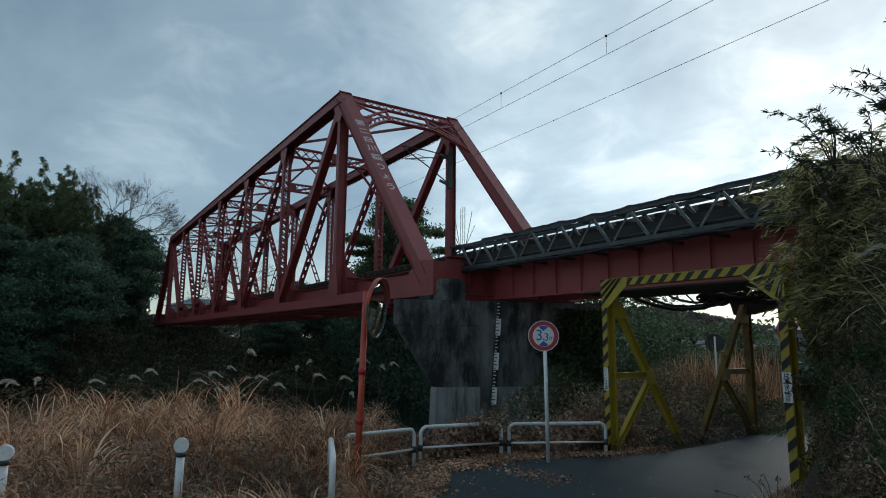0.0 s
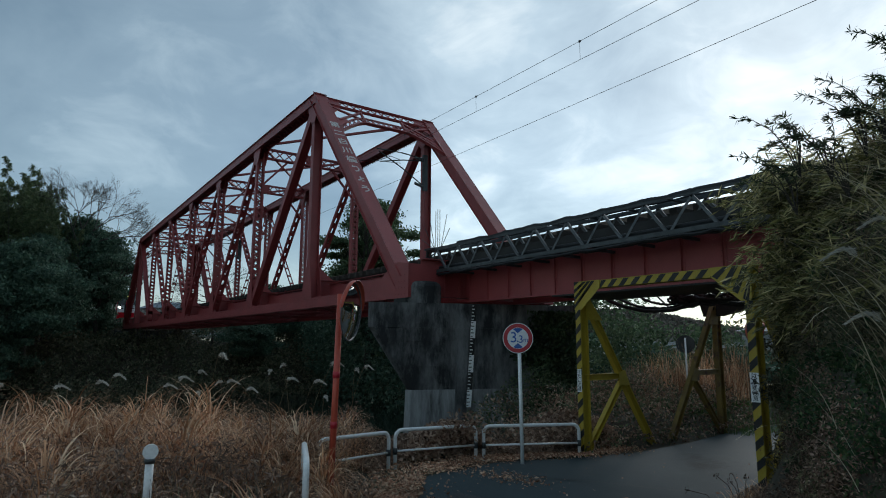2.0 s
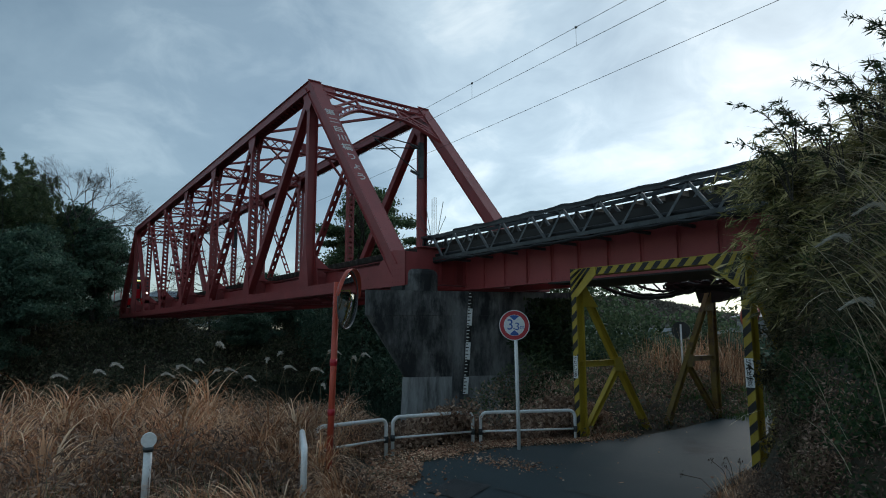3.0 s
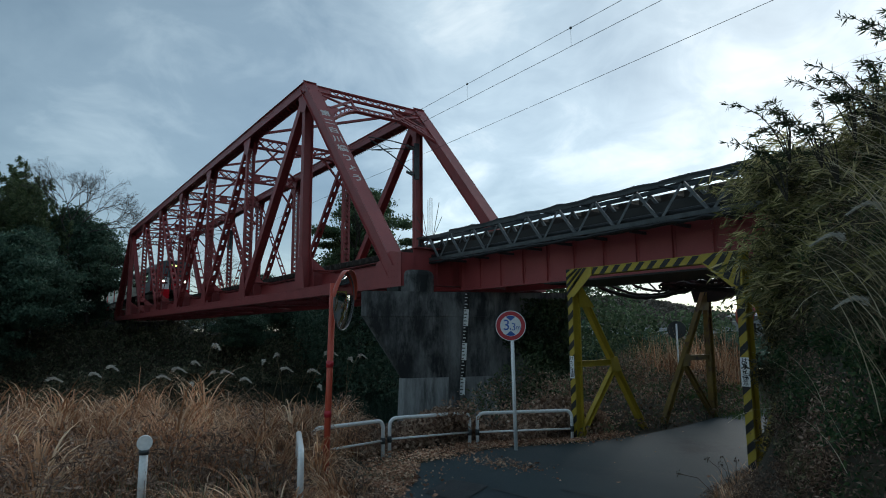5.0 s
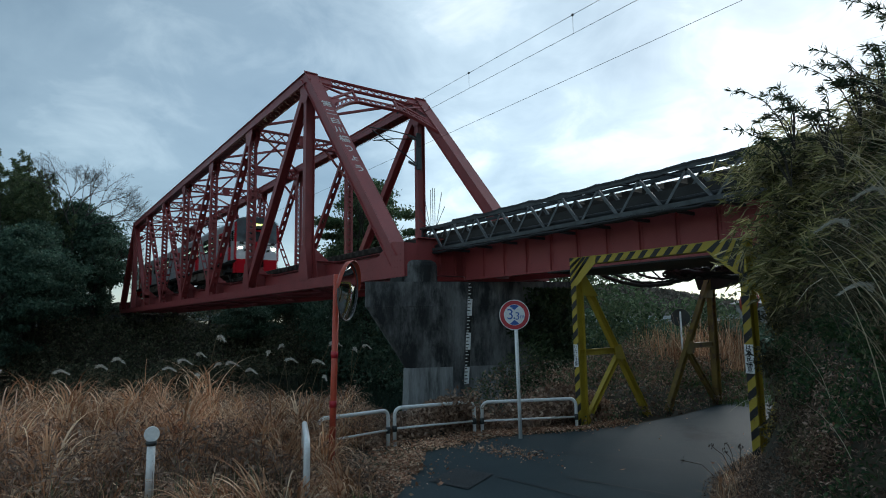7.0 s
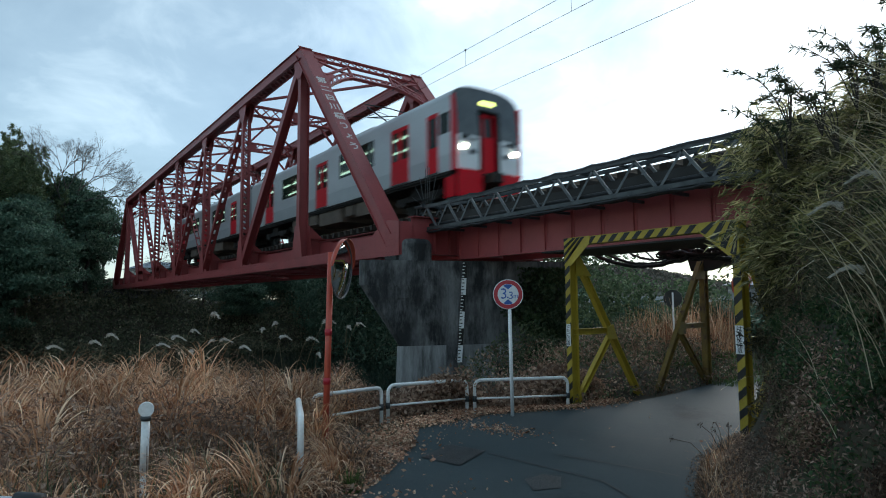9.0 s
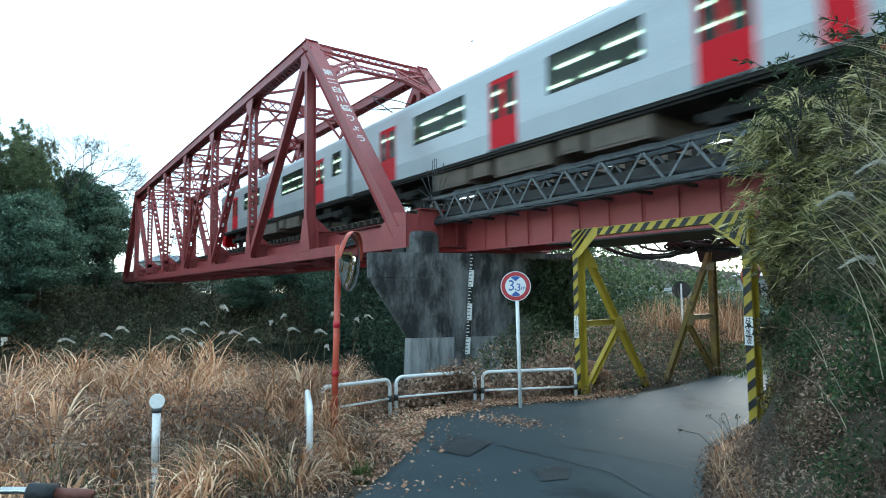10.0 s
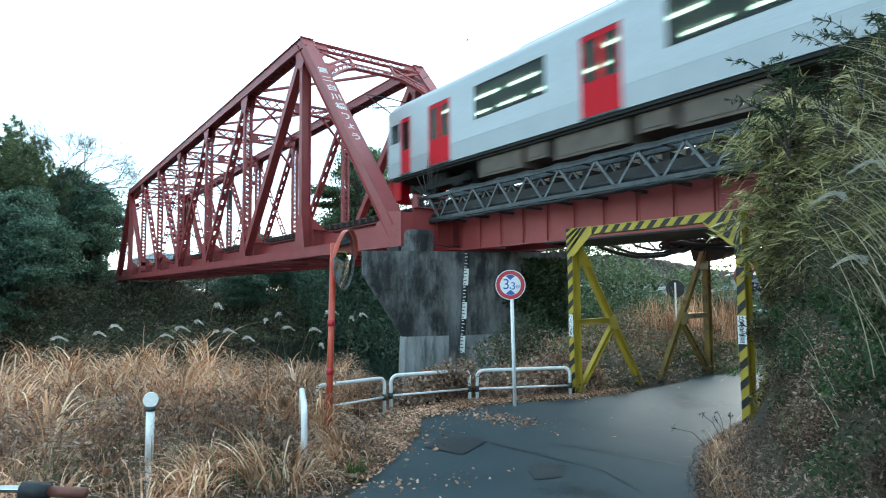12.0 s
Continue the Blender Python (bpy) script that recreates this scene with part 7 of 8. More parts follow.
def build_verge():
    rng = np.random.default_rng(9)
    # tussocks of dry grass, thick along the ridge and scattered in the weeds before it
    k = 760
    cx, cy = rng.uniform(1.0, 12.0, k), rng.uniform(-14.5, -3.9, k)
    d = np.hypot(cx - 16.27, cy + 9.77)
    keep = (cx < left_limit(cy) - 0.55) & ~((cy > -5.6) & (cx > rail_line(cy) - 0.25))
    patch = np.sin(1.15 * cx + 0.7 * cy + 0.6) * np.sin(0.9 * cy - 0.55 * cx + 1.2) + 0.35 * np.sin(2.9 * cx - 1.0) * np.sin(2.6 * cy)
    keep &= rng.random(k) < np.clip(0.34 + 0.30 * smooth(8.0, 10.0, d) + 0.42 * patch, 0.05, 1.0)
    cx, cy, d = cx[keep], cy[keep], d[keep]
    cx, cy, d = np.append(cx, [8.15, 8.35, 7.2, 6.9, 7.5, 5.6, 5.4, 5.9, 5.2, 7.9, 6.4]), np.append(cy, [-7.05, -6.8, -5.95, -5.75, -6.25, -4.9, -4.5, -5.25, -4.2, -6.45, -5.75]), np.append(d, [11.0] * 11)
    roots, hs, bends, az, ws = [], [], [], [], []
    for x, y, dist in zip(cx, cy, d):
        edge = float(left_limit(np.array(y))) - x
        tall = 0.34 + 0.74 * float(smooth(0.5, 2.8, edge)) * float(smooth(5.2, 8.6, dist))
        tall *= 0.62 + 0.30 * math.sin(1.9 * x + 0.5) * math.sin(1.6 * y + 1.0) + 0.70 * rng.random() ** 1.5
        if y > -5.2:
            tall *= 0.75
        way = rng.uniform(0, 6.28)
        m = int(rng.integers(7, 18))
        a = way + rng.normal(0, 1.3, m)
        r = 0.16 * rng.random(m) ** 0.5
        px, py = x + r * np.cos(a), y + r * np.sin(a)
        roots.append(np.stack([px, py, ground_height(px, py) - 0.03], 1))
        hs.append(tall * rng.uniform(0.65, 1.3, m))
        bends.append(rng.uniform(0.7, 3.6, m))
        az.append(a + rng.normal(0, 0.5, m))
        ws.append(rng.uniform(0.006, 0.014, m))
        # long leaves that spring from the stalks, arch over and hang; each tussock leans its own way
        m = int(rng.integers(50, 120))
        a = way + rng.normal(0, 0.95, m)
        r = 0.22 * rng.random(m) ** 0.5
        px, py = x + r * np.cos(a), y + r * np.sin(a)
        lift = tall * (0.18 + 0.62 * rng.random(m))
        roots.append(np.stack([px, py, ground_height(px, py) + lift], 1))
        hs.append(rng.uniform(0.28, 0.85, m) * (0.55 + 0.45 * tall))
        bends.append(rng.uniform(1.9, 4.3, m))
        az.append(a)
        ws.append(rng.uniform(0.007, 0.023, m))
    me = blade_mesh(np.concatenate(roots), np.concatenate(hs), np.concatenate(bends), np.concatenate(az), np.concatenate(ws), 6)
    me.materials.append(DRY_GRASS)
    solid("dry_grass", me, DRY_GRASS, "drooping tussocks of dry orange-brown grass on the verge", "grass", kind="stuff")
    # one pale tussock bent over near the lane
    n = 70
    a = rng.normal(3.9, 1.0, n)
    px, py = 10.45 + rng.normal(0, 0.09, n), -7.75 + rng.normal(0, 0.09, n)
    me = blade_mesh(np.stack([px, py, ground_height(px, py) + 0.12 * rng.random(n)], 1), rng.uniform(0.45, 1.0, n), rng.uniform(1.4, 3.6, n), a, rng.uniform(0.012, 0.026, n), 8)
    me.materials.append(DRY_GRASS)
    solid("pale_tussock", me, DRY_GRASS, "pale dry tussock bent over beside the lane", "grass", kind="stuff")
    # thin bare twigs standing in the weeds
    n = 2600
    x, y = rng.uniform(2.0, 12.0, n), rng.uniform(-13.5, -4.0, n)
    edge = left_limit(y) - x
    keep = (edge > 0.35) & ~((y > -5.5) & (x > rail_line(y) - 0.1))
    x, y, edge = x[keep], y[keep], edge[keep]
    n = len(x)
    me = blade_mesh(np.stack([x, y, ground_height(x, y)], 1), rng.uniform(0.35, 1.0, n) * (0.45 + 0.55 * smooth(0.3, 2.2, edge)), rng.uniform(0.1, 1.3, n), rng.uniform(0, 6.28, n), rng.uniform(0.004, 0.008, n), 4)
    me.materials.append(DARK_WEED)
    solid("bare_twigs", me, DARK_WEED, "thin dark weed stems standing in the grass", "weeds", kind="stuff")
    # brown stalks and leaves matted between the tussocks
    n = 110000
    x, y = rng.uniform(1.0, 13.5, n), rng.uniform(-14.5, -3.6, n)
    edge = left_limit(y) - x
    keep = (edge > 0.15) & ~((y > -5.5) & (x > rail_line(y) - 0.1))
    x, y, edge = x[keep], y[keep], edge[keep]
    n = len(x)
    d = np.hypot(x - 16.27, y + 9.77)
    top = 0.12 + 0.98 * smooth(0.3, 2.6, edge) * smooth(5.0, 7.4, d) * (0.74 + 0.26 * np.sin(2.3 * x + 0.5) * np.sin(2.1 * y) + 0.14 * np.sin(5.1 * x - 1.0) * np.sin(4.7 * y))
    z = ground_height(x, y) + top * rng.random(n) ** 0.6
    big = rng.random(n) < 0.13
    me = leaf_cloud(np.stack([x, y, z], 1)[~big], 0.04 + 0.09 * rng.random(int((~big).sum())), None, 0.16, rng, 0.1)
    me.materials.append(DARK_WEED)
    solid("withered_weeds", me, DARK_WEED, "dark withered weeds matted between the tussocks", "weeds", kind="stuff")
    me = leaf_cloud(np.stack([x, y, z], 1)[big], 0.035 + 0.05 * rng.random(int(big.sum())), None, 0.5, rng, 0.3)
    me.materials.append(BROWN_WEED)
    solid("dead_leaves", me, BROWN_WEED, "curled dead leaves caught in the weeds", "leaves", kind="stuff")
    # greener low blades here and there
    n = 2600
    x, y = rng.uniform(4, 11, n), rng.uniform(-12, -5.6, n)
    keep = (left_limit(y) - x > 0.2) & (np.sin(1.1 * x + 0.4) * np.sin(0.9 * y) > 0.2)
    x, y = x[keep], y[keep]
    n = len(x)
    me = blade_mesh(np.stack([x, y, ground_height(x, y)], 1), rng.uniform(0.2, 0.75, n), rng.uniform(0.3, 1.6, n), rng.uniform(0, 6.28, n), rng.uniform(0.006, 0.014, n), 4)
    me.materials.append(OLIVE)
    solid("green_blades", me, OLIVE, "scattered grey-green grass blades on the verge", "grass", kind="stuff")
    # one fresh tuft at the lane's edge
    n = 160
    a = rng.uniform(0, 6.28, n)
    r = 0.12 * rng.random(n)
    px, py = 10.35 + r * np.cos(a), -6.72 + r * np.sin(a)
    me = blade_mesh(np.stack([px, py, ground_height(px, py)], 1), rng.uniform(0.10, 0.28, n), rng.uniform(0.3, 1.4, n), a, rng.uniform(0.005, 0.012, n), 4)
    me.materials.append(GREEN_GRASS)
    solid("grass_tuft", me, GREEN_GRASS, "fresh green grass tuft at the lane edge", "grass", kind="stuff")
    # fallen leaves along the lane
    pts = refine(ROAD_LEFT[2:9], 12)
    n = 13000
    i = rng.integers(0, len(pts), n)
    p = np.array(pts)[i]
    spread = np.where(p[:, 1] < -3.4, 0.5, 0.24)
    p = p + rng.normal(size=(n, 2)) * spread[:, None] - np.array([0.36, 0.05])
    extra = np.stack([rng.normal(8.0, 0.45, 420), rng.normal(-2.6, 0.22, 420)], 1)
    extra2 = np.stack([rng.uniform(7.0, 13.0, 60), rng.uniform(-7.0, 3.0, 60)], 1)
    foot = np.array(refine(BANK_FOOT[1:5], 12))
    extra3 = foot[rng.integers(0, len(foot), 1500)] + rng.normal(size=(1500, 2)) * 0.28 + np.array([0.2, 0.12])
    extra4 = np.stack([rng.normal(6.95, 0.3, 500), rng.normal(0.15, 0.35, 500)], 1)
    p = np.concatenate([p, extra, extra2, extra3, extra4])
    over = p[:, 0] - left_limit(p[:, 1])
    p = p[(over < 0.10) | (p[:, 1] > -3.2) | (p[:, 0] > 10.9) | (rng.random(len(p)) < 0.06)]
    n = len(p)
    s = (16.27 - p[:, 0]) * 0.74 + (p[:, 1] + 9.77) * 0.67
    rz = -3.0 - 0.8 * smooth(0.5, 11.5, s) + 0.085
    z = np.maximum(ground_height(p[:, 0], p[:, 1]) + 0.02, rz) + 0.02 * rng.random(n)
    d = rng.normal(size=(n, 3)) * np.array([1, 1, 0.18])
    me = leaf_cloud(np.column_stack([p, z]), np.where(np.arange(n) % 4 == 0, 0.065, 0.035) * (0.6 + 0.8 * rng.random(n)), d, 0.6, rng, 0.0, 0.08)
    me.materials.append(FALLEN)
    solid("fallen_leaves", me, FALLEN, "brown fallen leaves along the lane edges", "leaves", kind="stuff")


def build_plumes():
    """Pampas stalks with nodding pale plumes."""
    rng = np.random.default_rng(31)
    protos = []
    for k in range(4):
        T = thing("pampas_plume", "pale nodding pampas plume on a thin dry stalk", "pampas grass", "pampas plumes")
        h = 1.75 + 0.12 * k
        lean = 0.18 + 0.1 * k
        g = Geo()
        pts = [Vector((lean * (t ** 2.4), 0.02 * math.sin(5 * t), h * t)) for t in [i / 8 for i in range(9)]]
        g.tube(pts, 0.006, 5, 0.003)
        part("stalk", g, DRY_STALK, T, smooth=True)
        n = 260
        t = rng.random(n)
        head = np.array([lean + 0.02, 0.01, h])
        curve = np.stack([0.10 * t + 0.12 * t * t, 0 * t, 0.17 * t - 0.21 * t * t], 1)
        pos = head + curve + rng.normal(size=(n, 3)) * np.array([0.010, 0.015, 0.010]) * (1.3 - t)[:, None]
        d = np.stack([0.5 + 0.4 * t, rng.normal(0, 0.4, n), 0.35 - 0.9 * t + rng.normal(0, 0.3, n)], 1)
        me = leaf_cloud(pos, 0.035 + 0.05 * rng.random(n), d, 0.13, rng)
        me.materials.append(PLUME)
        part("plume", me, PLUME, T, "pale fluffy plume")
        protos.append(T)
    spots = [(4.2, -9.4), (4.6, -8.6), (3.4, -8.8), (4.9, -7.9), (3.6, -7.6), (5.2, -7.2), (4.2, -6.8), (3.0, -7.0), (5.0, -6.4), (5.6, -6.0), (5.4, -5.5), (6.1, -5.6), (5.3, -4.9), (4.4, -5.6), (3.9, -5.0),
             (6.6, -7.4), (4.0, -10.2), (5.4, -9.9), (4.9, -4.1), (4.3, -3.9), (5.0, -10.6), (3.2, -6.1)]
    for x, y, z, turn in ((14.65, -3.95, -2.75, 195), (14.7, -3.8, -3.3, 215), (14.85, -3.7, -2.5, 205)):
        copy_thing(protos[3], pose(x, y, z, 0, 0, turn))
    for i, (x, y) in enumerate(spots):
        src = protos[i % 4]
        m = pose(x, y, float(ground_height(x, y)) - 0.02 - 0.40 * float(rng.random()), 0, 0, float(rng.uniform(-60, 100)))
        if i < 4:
            src.matrix_basis = m
        else:
            copy_thing(src, m)


DRY_STALK = mat("dry_stalk", (0.30, 0.22, 0.12), 0.8, scale=6)


def build_bank_cover():
    """Bamboo grass, shrubs and dry stalks on the railway bank."""
    rng = np.random.default_rng(17)

    def surface(n, lo, hi):
        x, y = rng.uniform(10.9, 20.0, n * 3), rng.uniform(-8.0, 2.6, n * 3)
        b = bank_distance(x, y)
        keep = (b > lo) & (b < hi)
        return x[keep][:n], y[keep][:n], b[keep][:n]

    def crest(x, y, b):
        """Height of the cover over the ground."""
        lump = 0.75 + 0.35 * np.sin(1.3 * x + 0.7 * y) + 0.25 * np.sin(2.9 * x - 1.9 * y + 1)
        return (0.25 + 0.80 * smooth(0.0, 1.0, b)) * lump

    # hummocks of leaves: brown at the foot, green above, olive and brown-tipped near the top
    k = 760
    x, y, b = surface(k, 0.0, 3.6)
    g0 = ground_height(x, y)
    r = rng.uniform(0.16, 0.36, k)
    c = np.stack([x, y, g0 + crest(x, y, b) * rng.uniform(0.15, 0.75, k)], 1)
    pick = rng.random(k)
    foot = smooth(0.75, 0.15, b + 0.2 * np.sin(2.2 * x + 1.3 * y)) * smooth(-1.9, -2.8, g0)
    high = smooth(-2.0, -1.0, c[:, 2])
    brown = pick < 0.04 + 0.74 * foot
    olive = ~brown & (rng.random(k) < 0.10 + 0.70 * high)
    for sel, m, name, label, size, asp, cat in ((~brown & ~olive, BANK_GREEN, "bank_shrubs", "dark green shrubs covering the railway bank", 0.046, 0.42, "shrub"),
                                                (olive, BANK_OLIVE, "bank_thicket", "olive tangled growth on the upper bank", 0.056, 0.24, "shrub"),
                                                (brown, BANK_BROWN, "bank_weeds", "withered brown weeds at the foot of the bank", 0.036, 0.36, "weeds")):
        pts = clump_points(rng, c[sel], np.stack([r, r, r * 0.85], 1)[sel], 420, 0.2)
        n = len(pts)
        me = leaf_cloud(pts, size * (0.55 + 0.9 * rng.random(n)), None, asp, rng, 0.25)
        me.materials.append(m)
        solid(name, me, m, label, cat, kind="stuff")
    # a thin mat of litter over the soil between them
    x, y, b = surface(60000, -0.1, 3.6)
    n = len(x)
    z = ground_height(x, y) + 0.03 + 0.12 * rng.random(n)
    low = z + 0.5 * rng.random(n) < -2.6
    for sel, m, name, label, cat in ((low, BANK_BROWN, "bank_litter", "dead leaves lying at the foot of the bank", "leaves"), (~low, BANK_GREEN, "bank_ivy", "dark ivy creeping over the bank", "ivy")):
        q = int(sel.sum())
        me = leaf_cloud(np.stack([x, y, z], 1)[sel], 0.03 + 0.035 * rng.random(q), None, 0.45, rng, 0.1)
        me.materials.append(m)
        solid(name, me, m, label, cat, kind="stuff")
    # brown dead tangle among the leaves of the upper bank
    x, y, b = surface(9000, 0.3, 3.0)
    n = len(x)
    z = ground_height(x, y) + crest(x, y, b) * (0.5 + 0.55 * rng.random(n))
    sel = (z > -1.6) & (np.sin(2.3 * x + 1.1) * np.sin(2.7 * y + 0.4) + 0.6 * rng.random(n) > 0.1)
    me = leaf_cloud(np.stack([x, y, z], 1)[sel], 0.07 + 0.13 * rng.random(int(sel.sum())), None, 0.06, rng, 0.25)
    me.materials.append(DARK_WEED)
    solid("bank_tangle", me, DARK_WEED, "brown dead stems tangled in the upper bank growth", "weeds", kind="stuff")
    # thin dry blades and twigs hanging down the bank
    x, y, b = surface(900, 0.2, 3.0)
    n = len(x)
    me = blade_mesh(np.stack([x, y, ground_height(x, y) + 0.5 * crest(x, y, b)], 1), rng.uniform(0.3, 0.8, n), rng.uniform(0.8, 3.2, n), rng.normal(3.8, 1.1, n), rng.uniform(0.004, 0.009, n), 6)
    me.materials.append(DARK_WEED)
    solid("bank_stalks", me, DARK_WEED, "thin dry stalks hanging over the bank", "grass", kind="stuff")
    # growth that leans out over the gate post
    k = 26
    c = np.stack([11.75 + 0.55 * rng.random(k), -1.3 + 1.2 * rng.random(k), np.zeros(k)], 1)
    c[:, 2] = -0.9 + 2.0 * rng.random(k)
    c[:, 0] += 0.5 * np.maximum(0, -c[:, 1] - 0.3) + 0.12 * np.maximum(0, -c[:, 2])
    c2 = np.stack([11.62 + 0.5 * rng.random(40), -0.45 + 0.5 * rng.random(40), -3.7 + 3.3 * rng.random(40)], 1)
    c2[:, 0] += 0.04 * (c2[:, 2] + 0.8)
    pts = np.concatenate([clump_points(rng, c, np.tile([0.34, 0.36, 0.28], (k, 1)), 300, 0.15), clump_points(rng, c2, np.tile([0.22, 0.3, 0.3], (40, 1)), 420, 0.1)])
    me = leaf_cloud(pts, 0.05 + 0.08 * rng.random(len(pts)), None, 0.26, rng, 0.3)
    me.materials.append(BANK_OLIVE)
    solid("leaning_shrubs", me, BANK_OLIVE, "tangled olive growth leaning over the gate post", "shrub", kind="stuff")
    over = c[rng.integers(0, k, 420)] + rng.normal(size=(420, 3)) * np.array([0.2, 0.25, 0.2])
    # bamboo grass: long narrow leaves in sprays
    k = 2900
    x, y, b = surface(k, 0.2, 3.4)
    keep = ((ground_height(x, y) > -1.0) & (y > -2.9)) | ((rng.random(len(x)) < 0.35) & (ground_height(x, y) > -1.5))
    x, y, b = x[keep], y[keep], b[keep]
    k = len(x)
    f = np.clip(0.55 + 0.5 * rng.random(k), 0, 1.05)
    c = np.stack([x, y, ground_height(x, y) + crest(x, y, b) * f + 0.05], 1)
    c = np.concatenate([c, over])
    k = len(c)
    m = 14
    out = np.stack([-0.75 + rng.normal(0, 0.5, k), -0.65 + rng.normal(0, 0.5, k), 0.2 + rng.normal(0, 0.3, k)], 1)
    out = unit(out)
    t = rng.random((k, m))
    pos = c[:, None, :] + out[:, None, :] * (0.42 * t[..., None]) - np.array([0, 0, 0.22]) * (t ** 2)[..., None]
    d = out[:, None, :] + rng.normal(size=(k, m, 3)) * 0.55
    d[..., 2] -= 0.45
    me = leaf_cloud((pos + rng.normal(size=pos.shape) * 0.03).reshape(-1, 3), (0.09 + 0.17 * rng.random(k * m)), d.reshape(-1, 3), 0.115, rng, 0.0, 0.02)
    me.materials.append(BAMBOO)
    solid("bamboo_grass", me, BAMBOO, "yellow-green bamboo grass hanging from the bank", "bamboo grass", kind="stuff")
    # low brown litter and weeds between the lane and the bank
    pts = sorted((q, p) for p, q in ROAD_RIGHT)
    n = 44000
    y = rng.uniform(-7.5, 1.5, n)
    edge = np.interp(y, [p[0] for p in pts], [p[1] for p in pts])
    x = edge - 0.12 + 1.9 * rng.random(n)
    b = bank_distance(x, y)
    keep = b < 0.4
    x, y, edge = x[keep], y[keep], edge[keep]
    n = len(x)
    z = np.maximum(ground_height(x, y), -3.75) + (0.06 + 0.42 * smooth(0.05, 0.8, x - edge)) * rng.random(n) ** 0.8
    me = leaf_cloud(np.stack([x, y, z], 1), 0.022 + 0.035 * rng.random(n), None, 0.35, rng, 0.15)
    me.materials.append(DARK_WEED)
    solid("verge_litter", me, DARK_WEED, "brown litter and weeds along the lane", "weeds", kind="stuff")
    n = 900
    y = rng.uniform(-5.5, 0.0, n)
    x = np.interp(y, [p[0] for p in pts], [p[1] for p in pts]) + 0.1 + 0.5 * rng.random(n)
    me = blade_mesh(np.stack([x, y, ground_height(x, y)], 1), rng.uniform(0.1, 0.45, n), rng.uniform(0.8, 2.4, n), rng.uniform(0, 6.28, n), rng.uniform(0.005, 0.012, n), 4)
    me.materials.append(DRY_GRASS)
    solid("verge_grass", me, DRY_GRASS, "short dry grass along the lane edge", "grass", kind="stuff")
    # thin stems that carry tufts against the sky
    py = random.Random(8)
    # stem tips; each springs from the growth below and behind it
    tips = [(13.20, -3.93, 0.88), (13.10, -3.84, 0.52), (13.43, -3.79, 0.80), (13.72, -3.72, 1.00), (13.96, -3.61, 0.96), (14.20, -3.74, 1.45), (13.55, -3.75, 0.62), (13.84, -3.60, 1.15), (14.30, -3.50, 1.05)]
    for tx, ty, tz in tips:
        T = thing("sapling", "thin dark leafy stems rising over the bank top", "sapling", "saplings on the bank")
        base = Vector((tx + 0.34, ty + 0.46, tz - 0.62))
        for j in range(6):
            g, pts, ds = Geo(), [], []
            tip = Vector((tx, ty, tz)) if j == 0 else Vector((tx + py.uniform(0.0, 0.42), ty + py.uniform(0.0, 0.5), tz + py.uniform(-0.36, 0.04)))
            mid = base.lerp(tip, 0.55) + Vector((0.03, 0.04, 0.16))
            curve = [base, base.lerp(mid, 0.6) + Vector((0.01, 0.01, 0.05)), mid, mid.lerp(tip, 0.55) + Vector((0, 0, 0.035)), tip]
            g.tube(curve, 0.007, 5, 0.002)
            # tufts at the nodes, with bare stem between them
            for node in (0.45, 0.62, 0.76, 0.88, 1.0):
                i0 = min(3, int(node * 4))
                c = curve[i0].lerp(curve[i0 + 1], node * 4 - i0)
                for q in range(9):
                    d = Vector((py.gauss(-0.35, 0.6), py.gauss(-0.45, 0.6), py.gauss(0.05, 0.45))).normalized()
                    pts.append(tuple(c + d * py.uniform(0.02, 0.06)))
                    ds.append(tuple(d))
            st = part("stem", g, BARK, T)
            me = leaf_cloud(np.array(pts), 0.05 + 0.06 * rng.random(len(pts)), np.array(ds), 0.17, rng)
            me.materials.append(SHRUB)
            part("foliage", me, SHRUB, st)
    # long pale blades arching out of the bank
    n = 240
    x, y = 14.95 + rng.normal(0, 0.28, n), -4.5 + rng.normal(0, 0.22, n)
    roots = np.stack([x, y, ground_height(x, y) + 0.55 + 0.5 * rng.random(n)], 1)
    me = blade_mesh(roots, rng.uniform(0.8, 1.7, n), rng.uniform(1.5, 2.7, n), rng.normal(3.95, 0.5, n), rng.uniform(0.004, 0.010, n), 9)
    me.materials.append(STRAW)
    solid("arching_grass", me, STRAW, "pale dry grass arching out of the bank", "grass", kind="stuff")
    # dark seed stalks at the bank's foot
    for i, (x, y, dx, dy, h) in enumerate([(11.5, -1.4, -0.34, 0.0, 0.36), (11.4, -1.2, -0.13, 0.05, 0.38), (11.6, -1.9, -0.55, -0.05, 0.18), (11.35, -1.0, 0.0, 0.05, 0.34), (11.45, -1.3, -0.2, 0.1, 0.27)]):
        S = thing("seed_stalk", "dark withered seed stalk beside the lane", "weed", "seed stalks")
        z0 = road_z(x, y)
        g = Geo()
        tip = Vector((x + dx, y + dy, z0 + h))
        g.tube([(x, y, z0 - 0.05), Vector((x, y, z0)).lerp(tip, 0.5) + Vector((0, 0, 0.08)), tip], 0.005, 5)
        part("stalk", g, BARK, S)
        pts = np.array(tip) + rng.normal(size=(12, 3)) * 0.022
        me = leaf_cloud(pts, 0.03 + 0.02 * rng.random(12), None, 0.4, rng, 0.8)
        me.materials.append(BARK)
        part("seed_head", me, BARK, S)


build_trees()
build_masses()
build_verge()
build_plumes()
build_bank_cover()


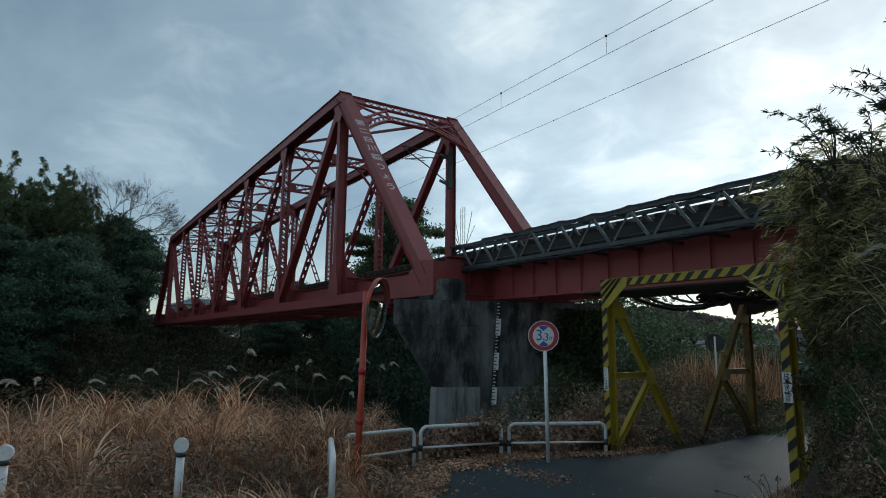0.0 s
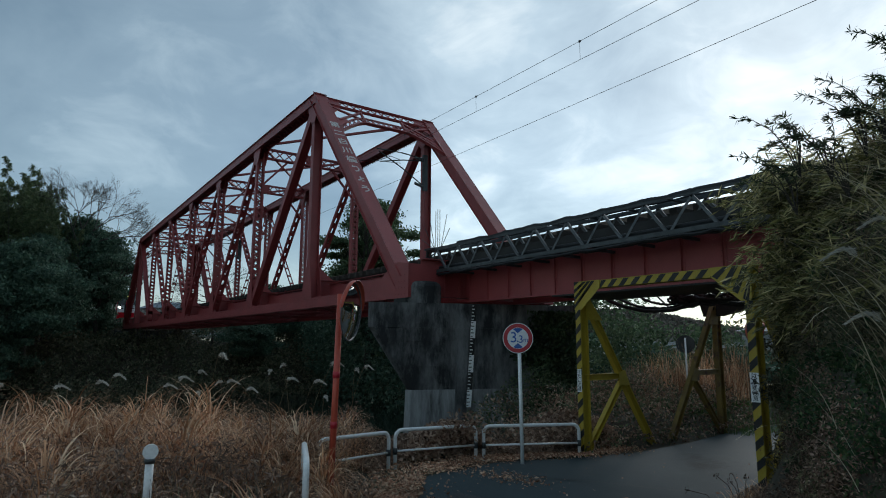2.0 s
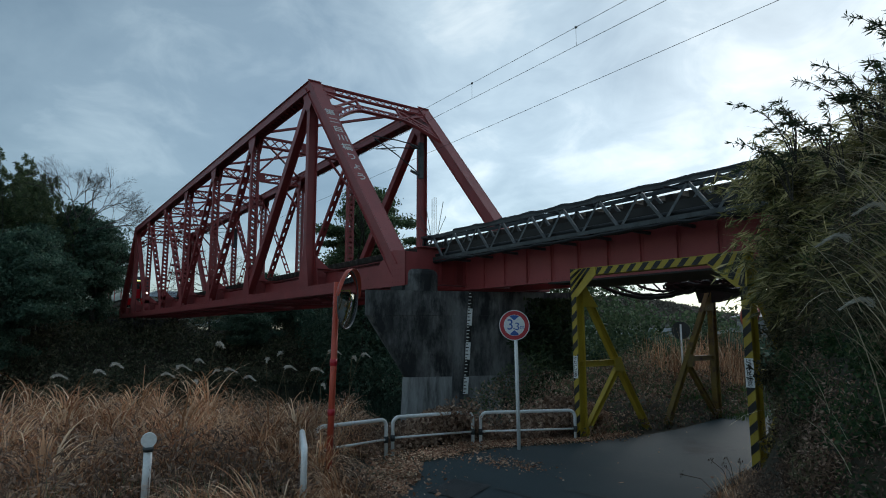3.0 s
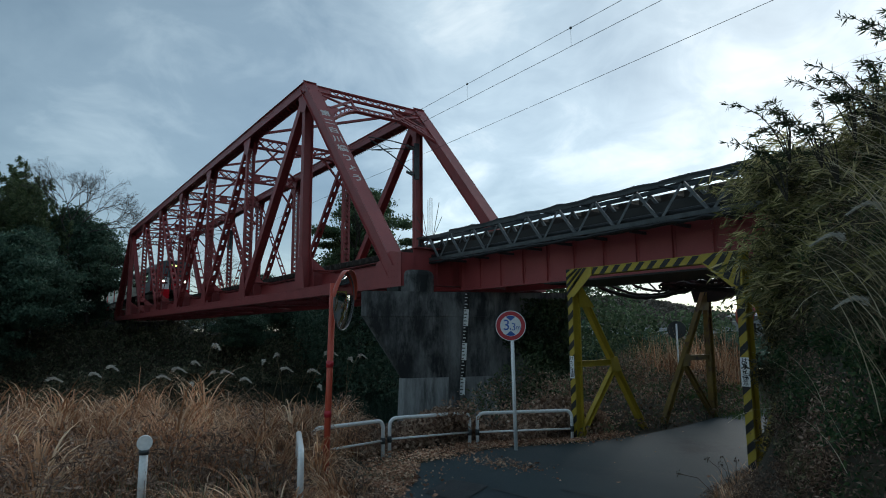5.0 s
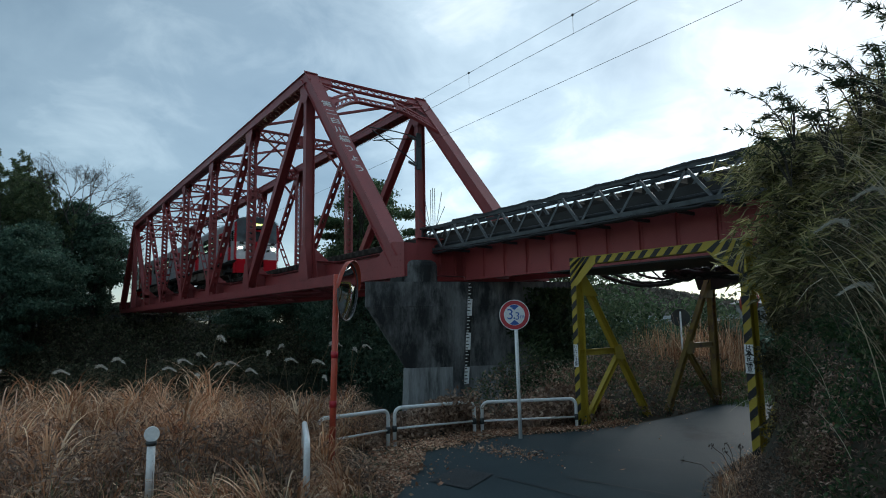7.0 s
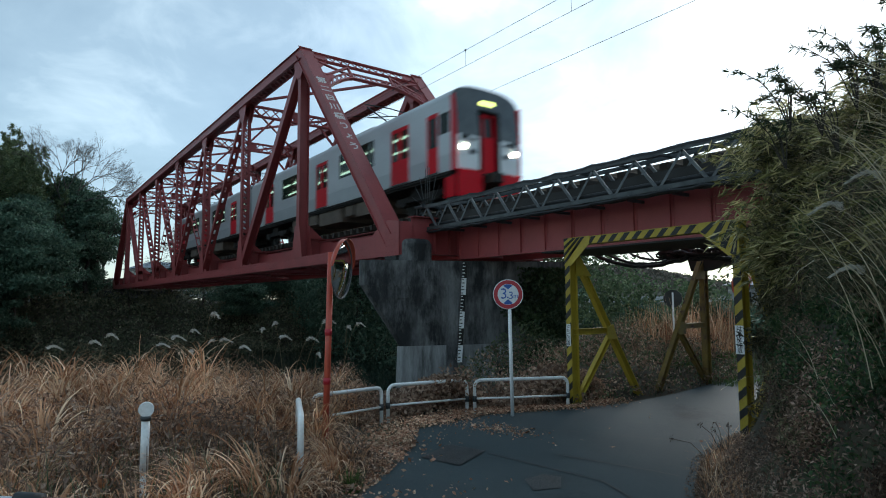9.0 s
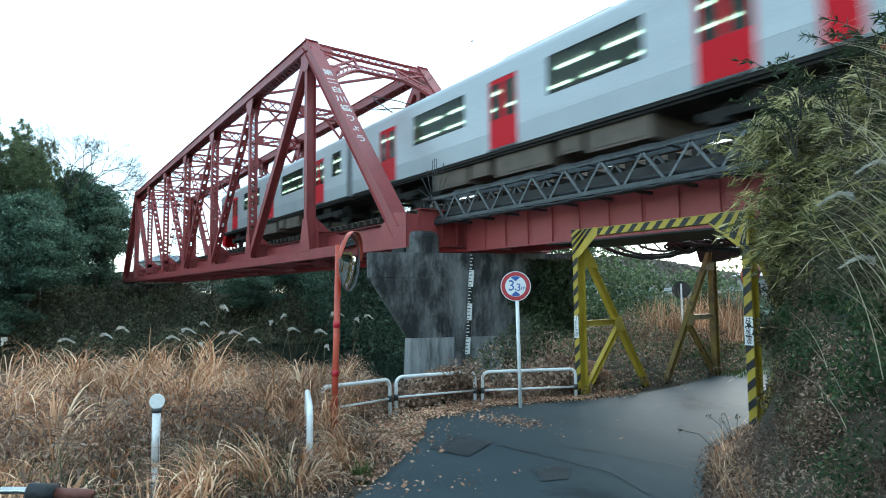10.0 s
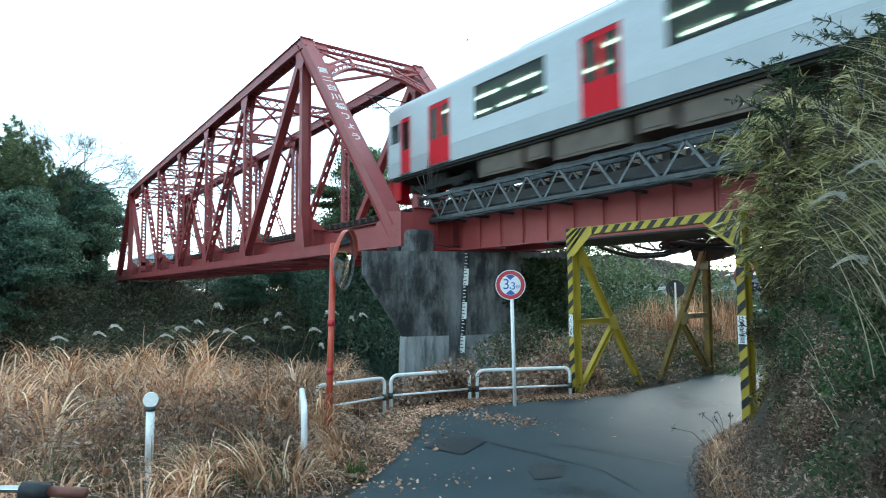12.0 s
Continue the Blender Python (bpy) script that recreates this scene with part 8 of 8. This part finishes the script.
# ---- far buildings ----
def build_house(x, y, z, w, d, h, turn, label):
    T = thing("house", label, "house", "far houses", at=pose(x, y, z, 0, 0, turn))
    g = Geo()
    g.box(-w / 2, w / 2, -d / 2, d / 2, -2.0, h)
    part("wall", g, HOUSE_WALL, T)
    g = Geo()
    r, e = h * 0.42, 0.5
    g.add([(-w / 2 - e, -d / 2 - e, h), (w / 2 + e, -d / 2 - e, h), (w / 2 + e, d / 2 + e, h), (-w / 2 - e, d / 2 + e, h), (-w / 2 + d / 3, 0, h + r), (w / 2 - d / 3, 0, h + r)],
          [(0, 1, 5, 4), (1, 2, 5), (2, 3, 4, 5), (3, 0, 4), (3, 2, 1, 0)])
    part("roof", g, HOUSE_ROOF, T)
    k = int(w / 2.2)
    for i in range(k):
        xa = -w / 2 + (i + 0.5) * w / k
        g = Geo()
        g.box(xa - 0.55, xa + 0.55, -d / 2 - 0.03, -d / 2 + 0.02, h * 0.35, h * 0.78)
        part("window", g, DARK_GLASS, T)
        g = Geo()
        g.box(xa - 0.6, xa + 0.6, -d / 2 - 0.06, -d / 2 - 0.03, h * 0.32, h * 0.35)
        part("sill", g, HOUSE_WALL, T)


build_house(-108, 16.5, 1.2, 16, 9, 3.4, -80, "pale far house with a blue-grey hipped roof")
build_house(-128, -9.5, 0.5, 12, 8, 3.2, -85, "pale low house behind the trees")
build_house(-6, 46, -3.0, 14, 8, 2.6, 25, "pale far shed beyond the gate")
build_house(9, 62, -3.2, 20, 9, 3.0, 10, "low white far building beyond the lane")


def build_far_road():
    """A low road bank with a pale guardrail, and a wooded hill beyond it."""
    a, b = Vector((-25, 34.4, 0)), Vector((6, 55.6, 0))
    g = Geo()
    g.extrude([(-7.0, -6.5), (7.0, -6.5), (2.4, 0.0), (-2.4, 0.0)], (a.x, a.y, -2.25), (b.x, b.y, -2.25), side=(-0.565, 0.825, 0))
    solid("road_embankment", g, SOIL, "low grassy road embankment beyond the lane", "embankment", kind="structure")
    T = thing("far_guardrail", "pale corrugated guardrail along the far road", "guardrail")
    off = Vector((0.565, -0.825, 0)) * 2.2
    n = 10
    for i in range(n):
        p, q = a.lerp(b, i / n) + off, a.lerp(b, (i + 1) / n) + off
        g = Geo()
        for z in (-1.72, -1.54, -1.36):
            g.beam(p + Vector((0, 0, z)), q + Vector((0, 0, z)), 0.05, 0.15)
        part("rail_beam", g, PALE_RAIL, T)
        g = Geo()
        g.tube([p + Vector((0, 0, -2.4)), p + Vector((0, 0, -1.3))], 0.07, 8)
        part("post", g, PALE_RAIL, T)
    nx, ny = 60, 14
    rng = np.random.default_rng(44)
    g = Geo()
    for j in range(ny + 1):
        for i in range(nx + 1):
            u, v = i / nx, j / ny
            x, y = -190 + 230 * u - 60 * v, 110 + 110 * u + 90 * v
            h = 23.0 * math.sin(math.pi * v) ** 1.2 * (0.62 + 0.22 * math.sin(7 * u + 1.0) + 0.10 * math.sin(19 * u + 2 * v)) + 0.8 * rng.random()
            g.v.append((x, y, -5.0 + h))
    g.f = [(j * (nx + 1) + i, j * (nx + 1) + i + 1, (j + 1) * (nx + 1) + i + 1, (j + 1) * (nx + 1) + i) for j in range(ny) for i in range(nx)]
    solid("hill", g, HILL, "brown wooded hill beyond the far road", "hill", kind="structure", smooth=True)
    n = 26000
    u, v = rng.random(n), 0.15 + 0.5 * rng.random(n)
    x, y = -190 + 230 * u - 60 * v, 110 + 110 * u + 90 * v
    h = 23.0 * np.sin(math.pi * v) ** 1.2 * (0.62 + 0.22 * np.sin(7 * u + 1.0) + 0.10 * np.sin(19 * u + 2 * v))
    me = leaf_cloud(np.stack([x, y, -4.6 + h + 1.6 * rng.random(n)], 1), 0.9 + 1.2 * rng.random(n), None, 0.6, rng, 0.1)
    me.materials.append(HILL_LEAF)
    solid("hill_woods", me, HILL_LEAF, "thin brown winter woods on the hill", "woods", kind="stuff")


PALE_RAIL = mat("pale_rail_paint", (0.62, 0.66, 0.68), 0.5, scale=1.5, amount=0.2, bump=0.05)
HILL = mat("winter_hillside", (0.15, 0.125, 0.105), 0.95, second=(0.09, 0.09, 0.07), scale=0.05, bump=0.3, fine=0.6)
HILL_LEAF = leaf_mat("winter_woods", (0.085, 0.09, 0.07), (0.16, 0.13, 0.11), (0.24, 0.20, 0.17), 0.8, 0.2, 0.3)
build_far_road()


def motions():
    """The train runs in along the track and over both spans."""
    rows = [(-1.5, -124.6), (0.0, -107.6), (1.5, -90.2), (3.0, -72.2), (4.5, -53.3), (6.0, -35.3), (7.5, -17.1), (9.0, 1.3), (10.5, 19.5), (12.0, 37.35), (13.5, 55.2)]
    walk(train, [(t, pose(x, Y_MID, RAIL_TOP)) for t, x in rows])


motions()
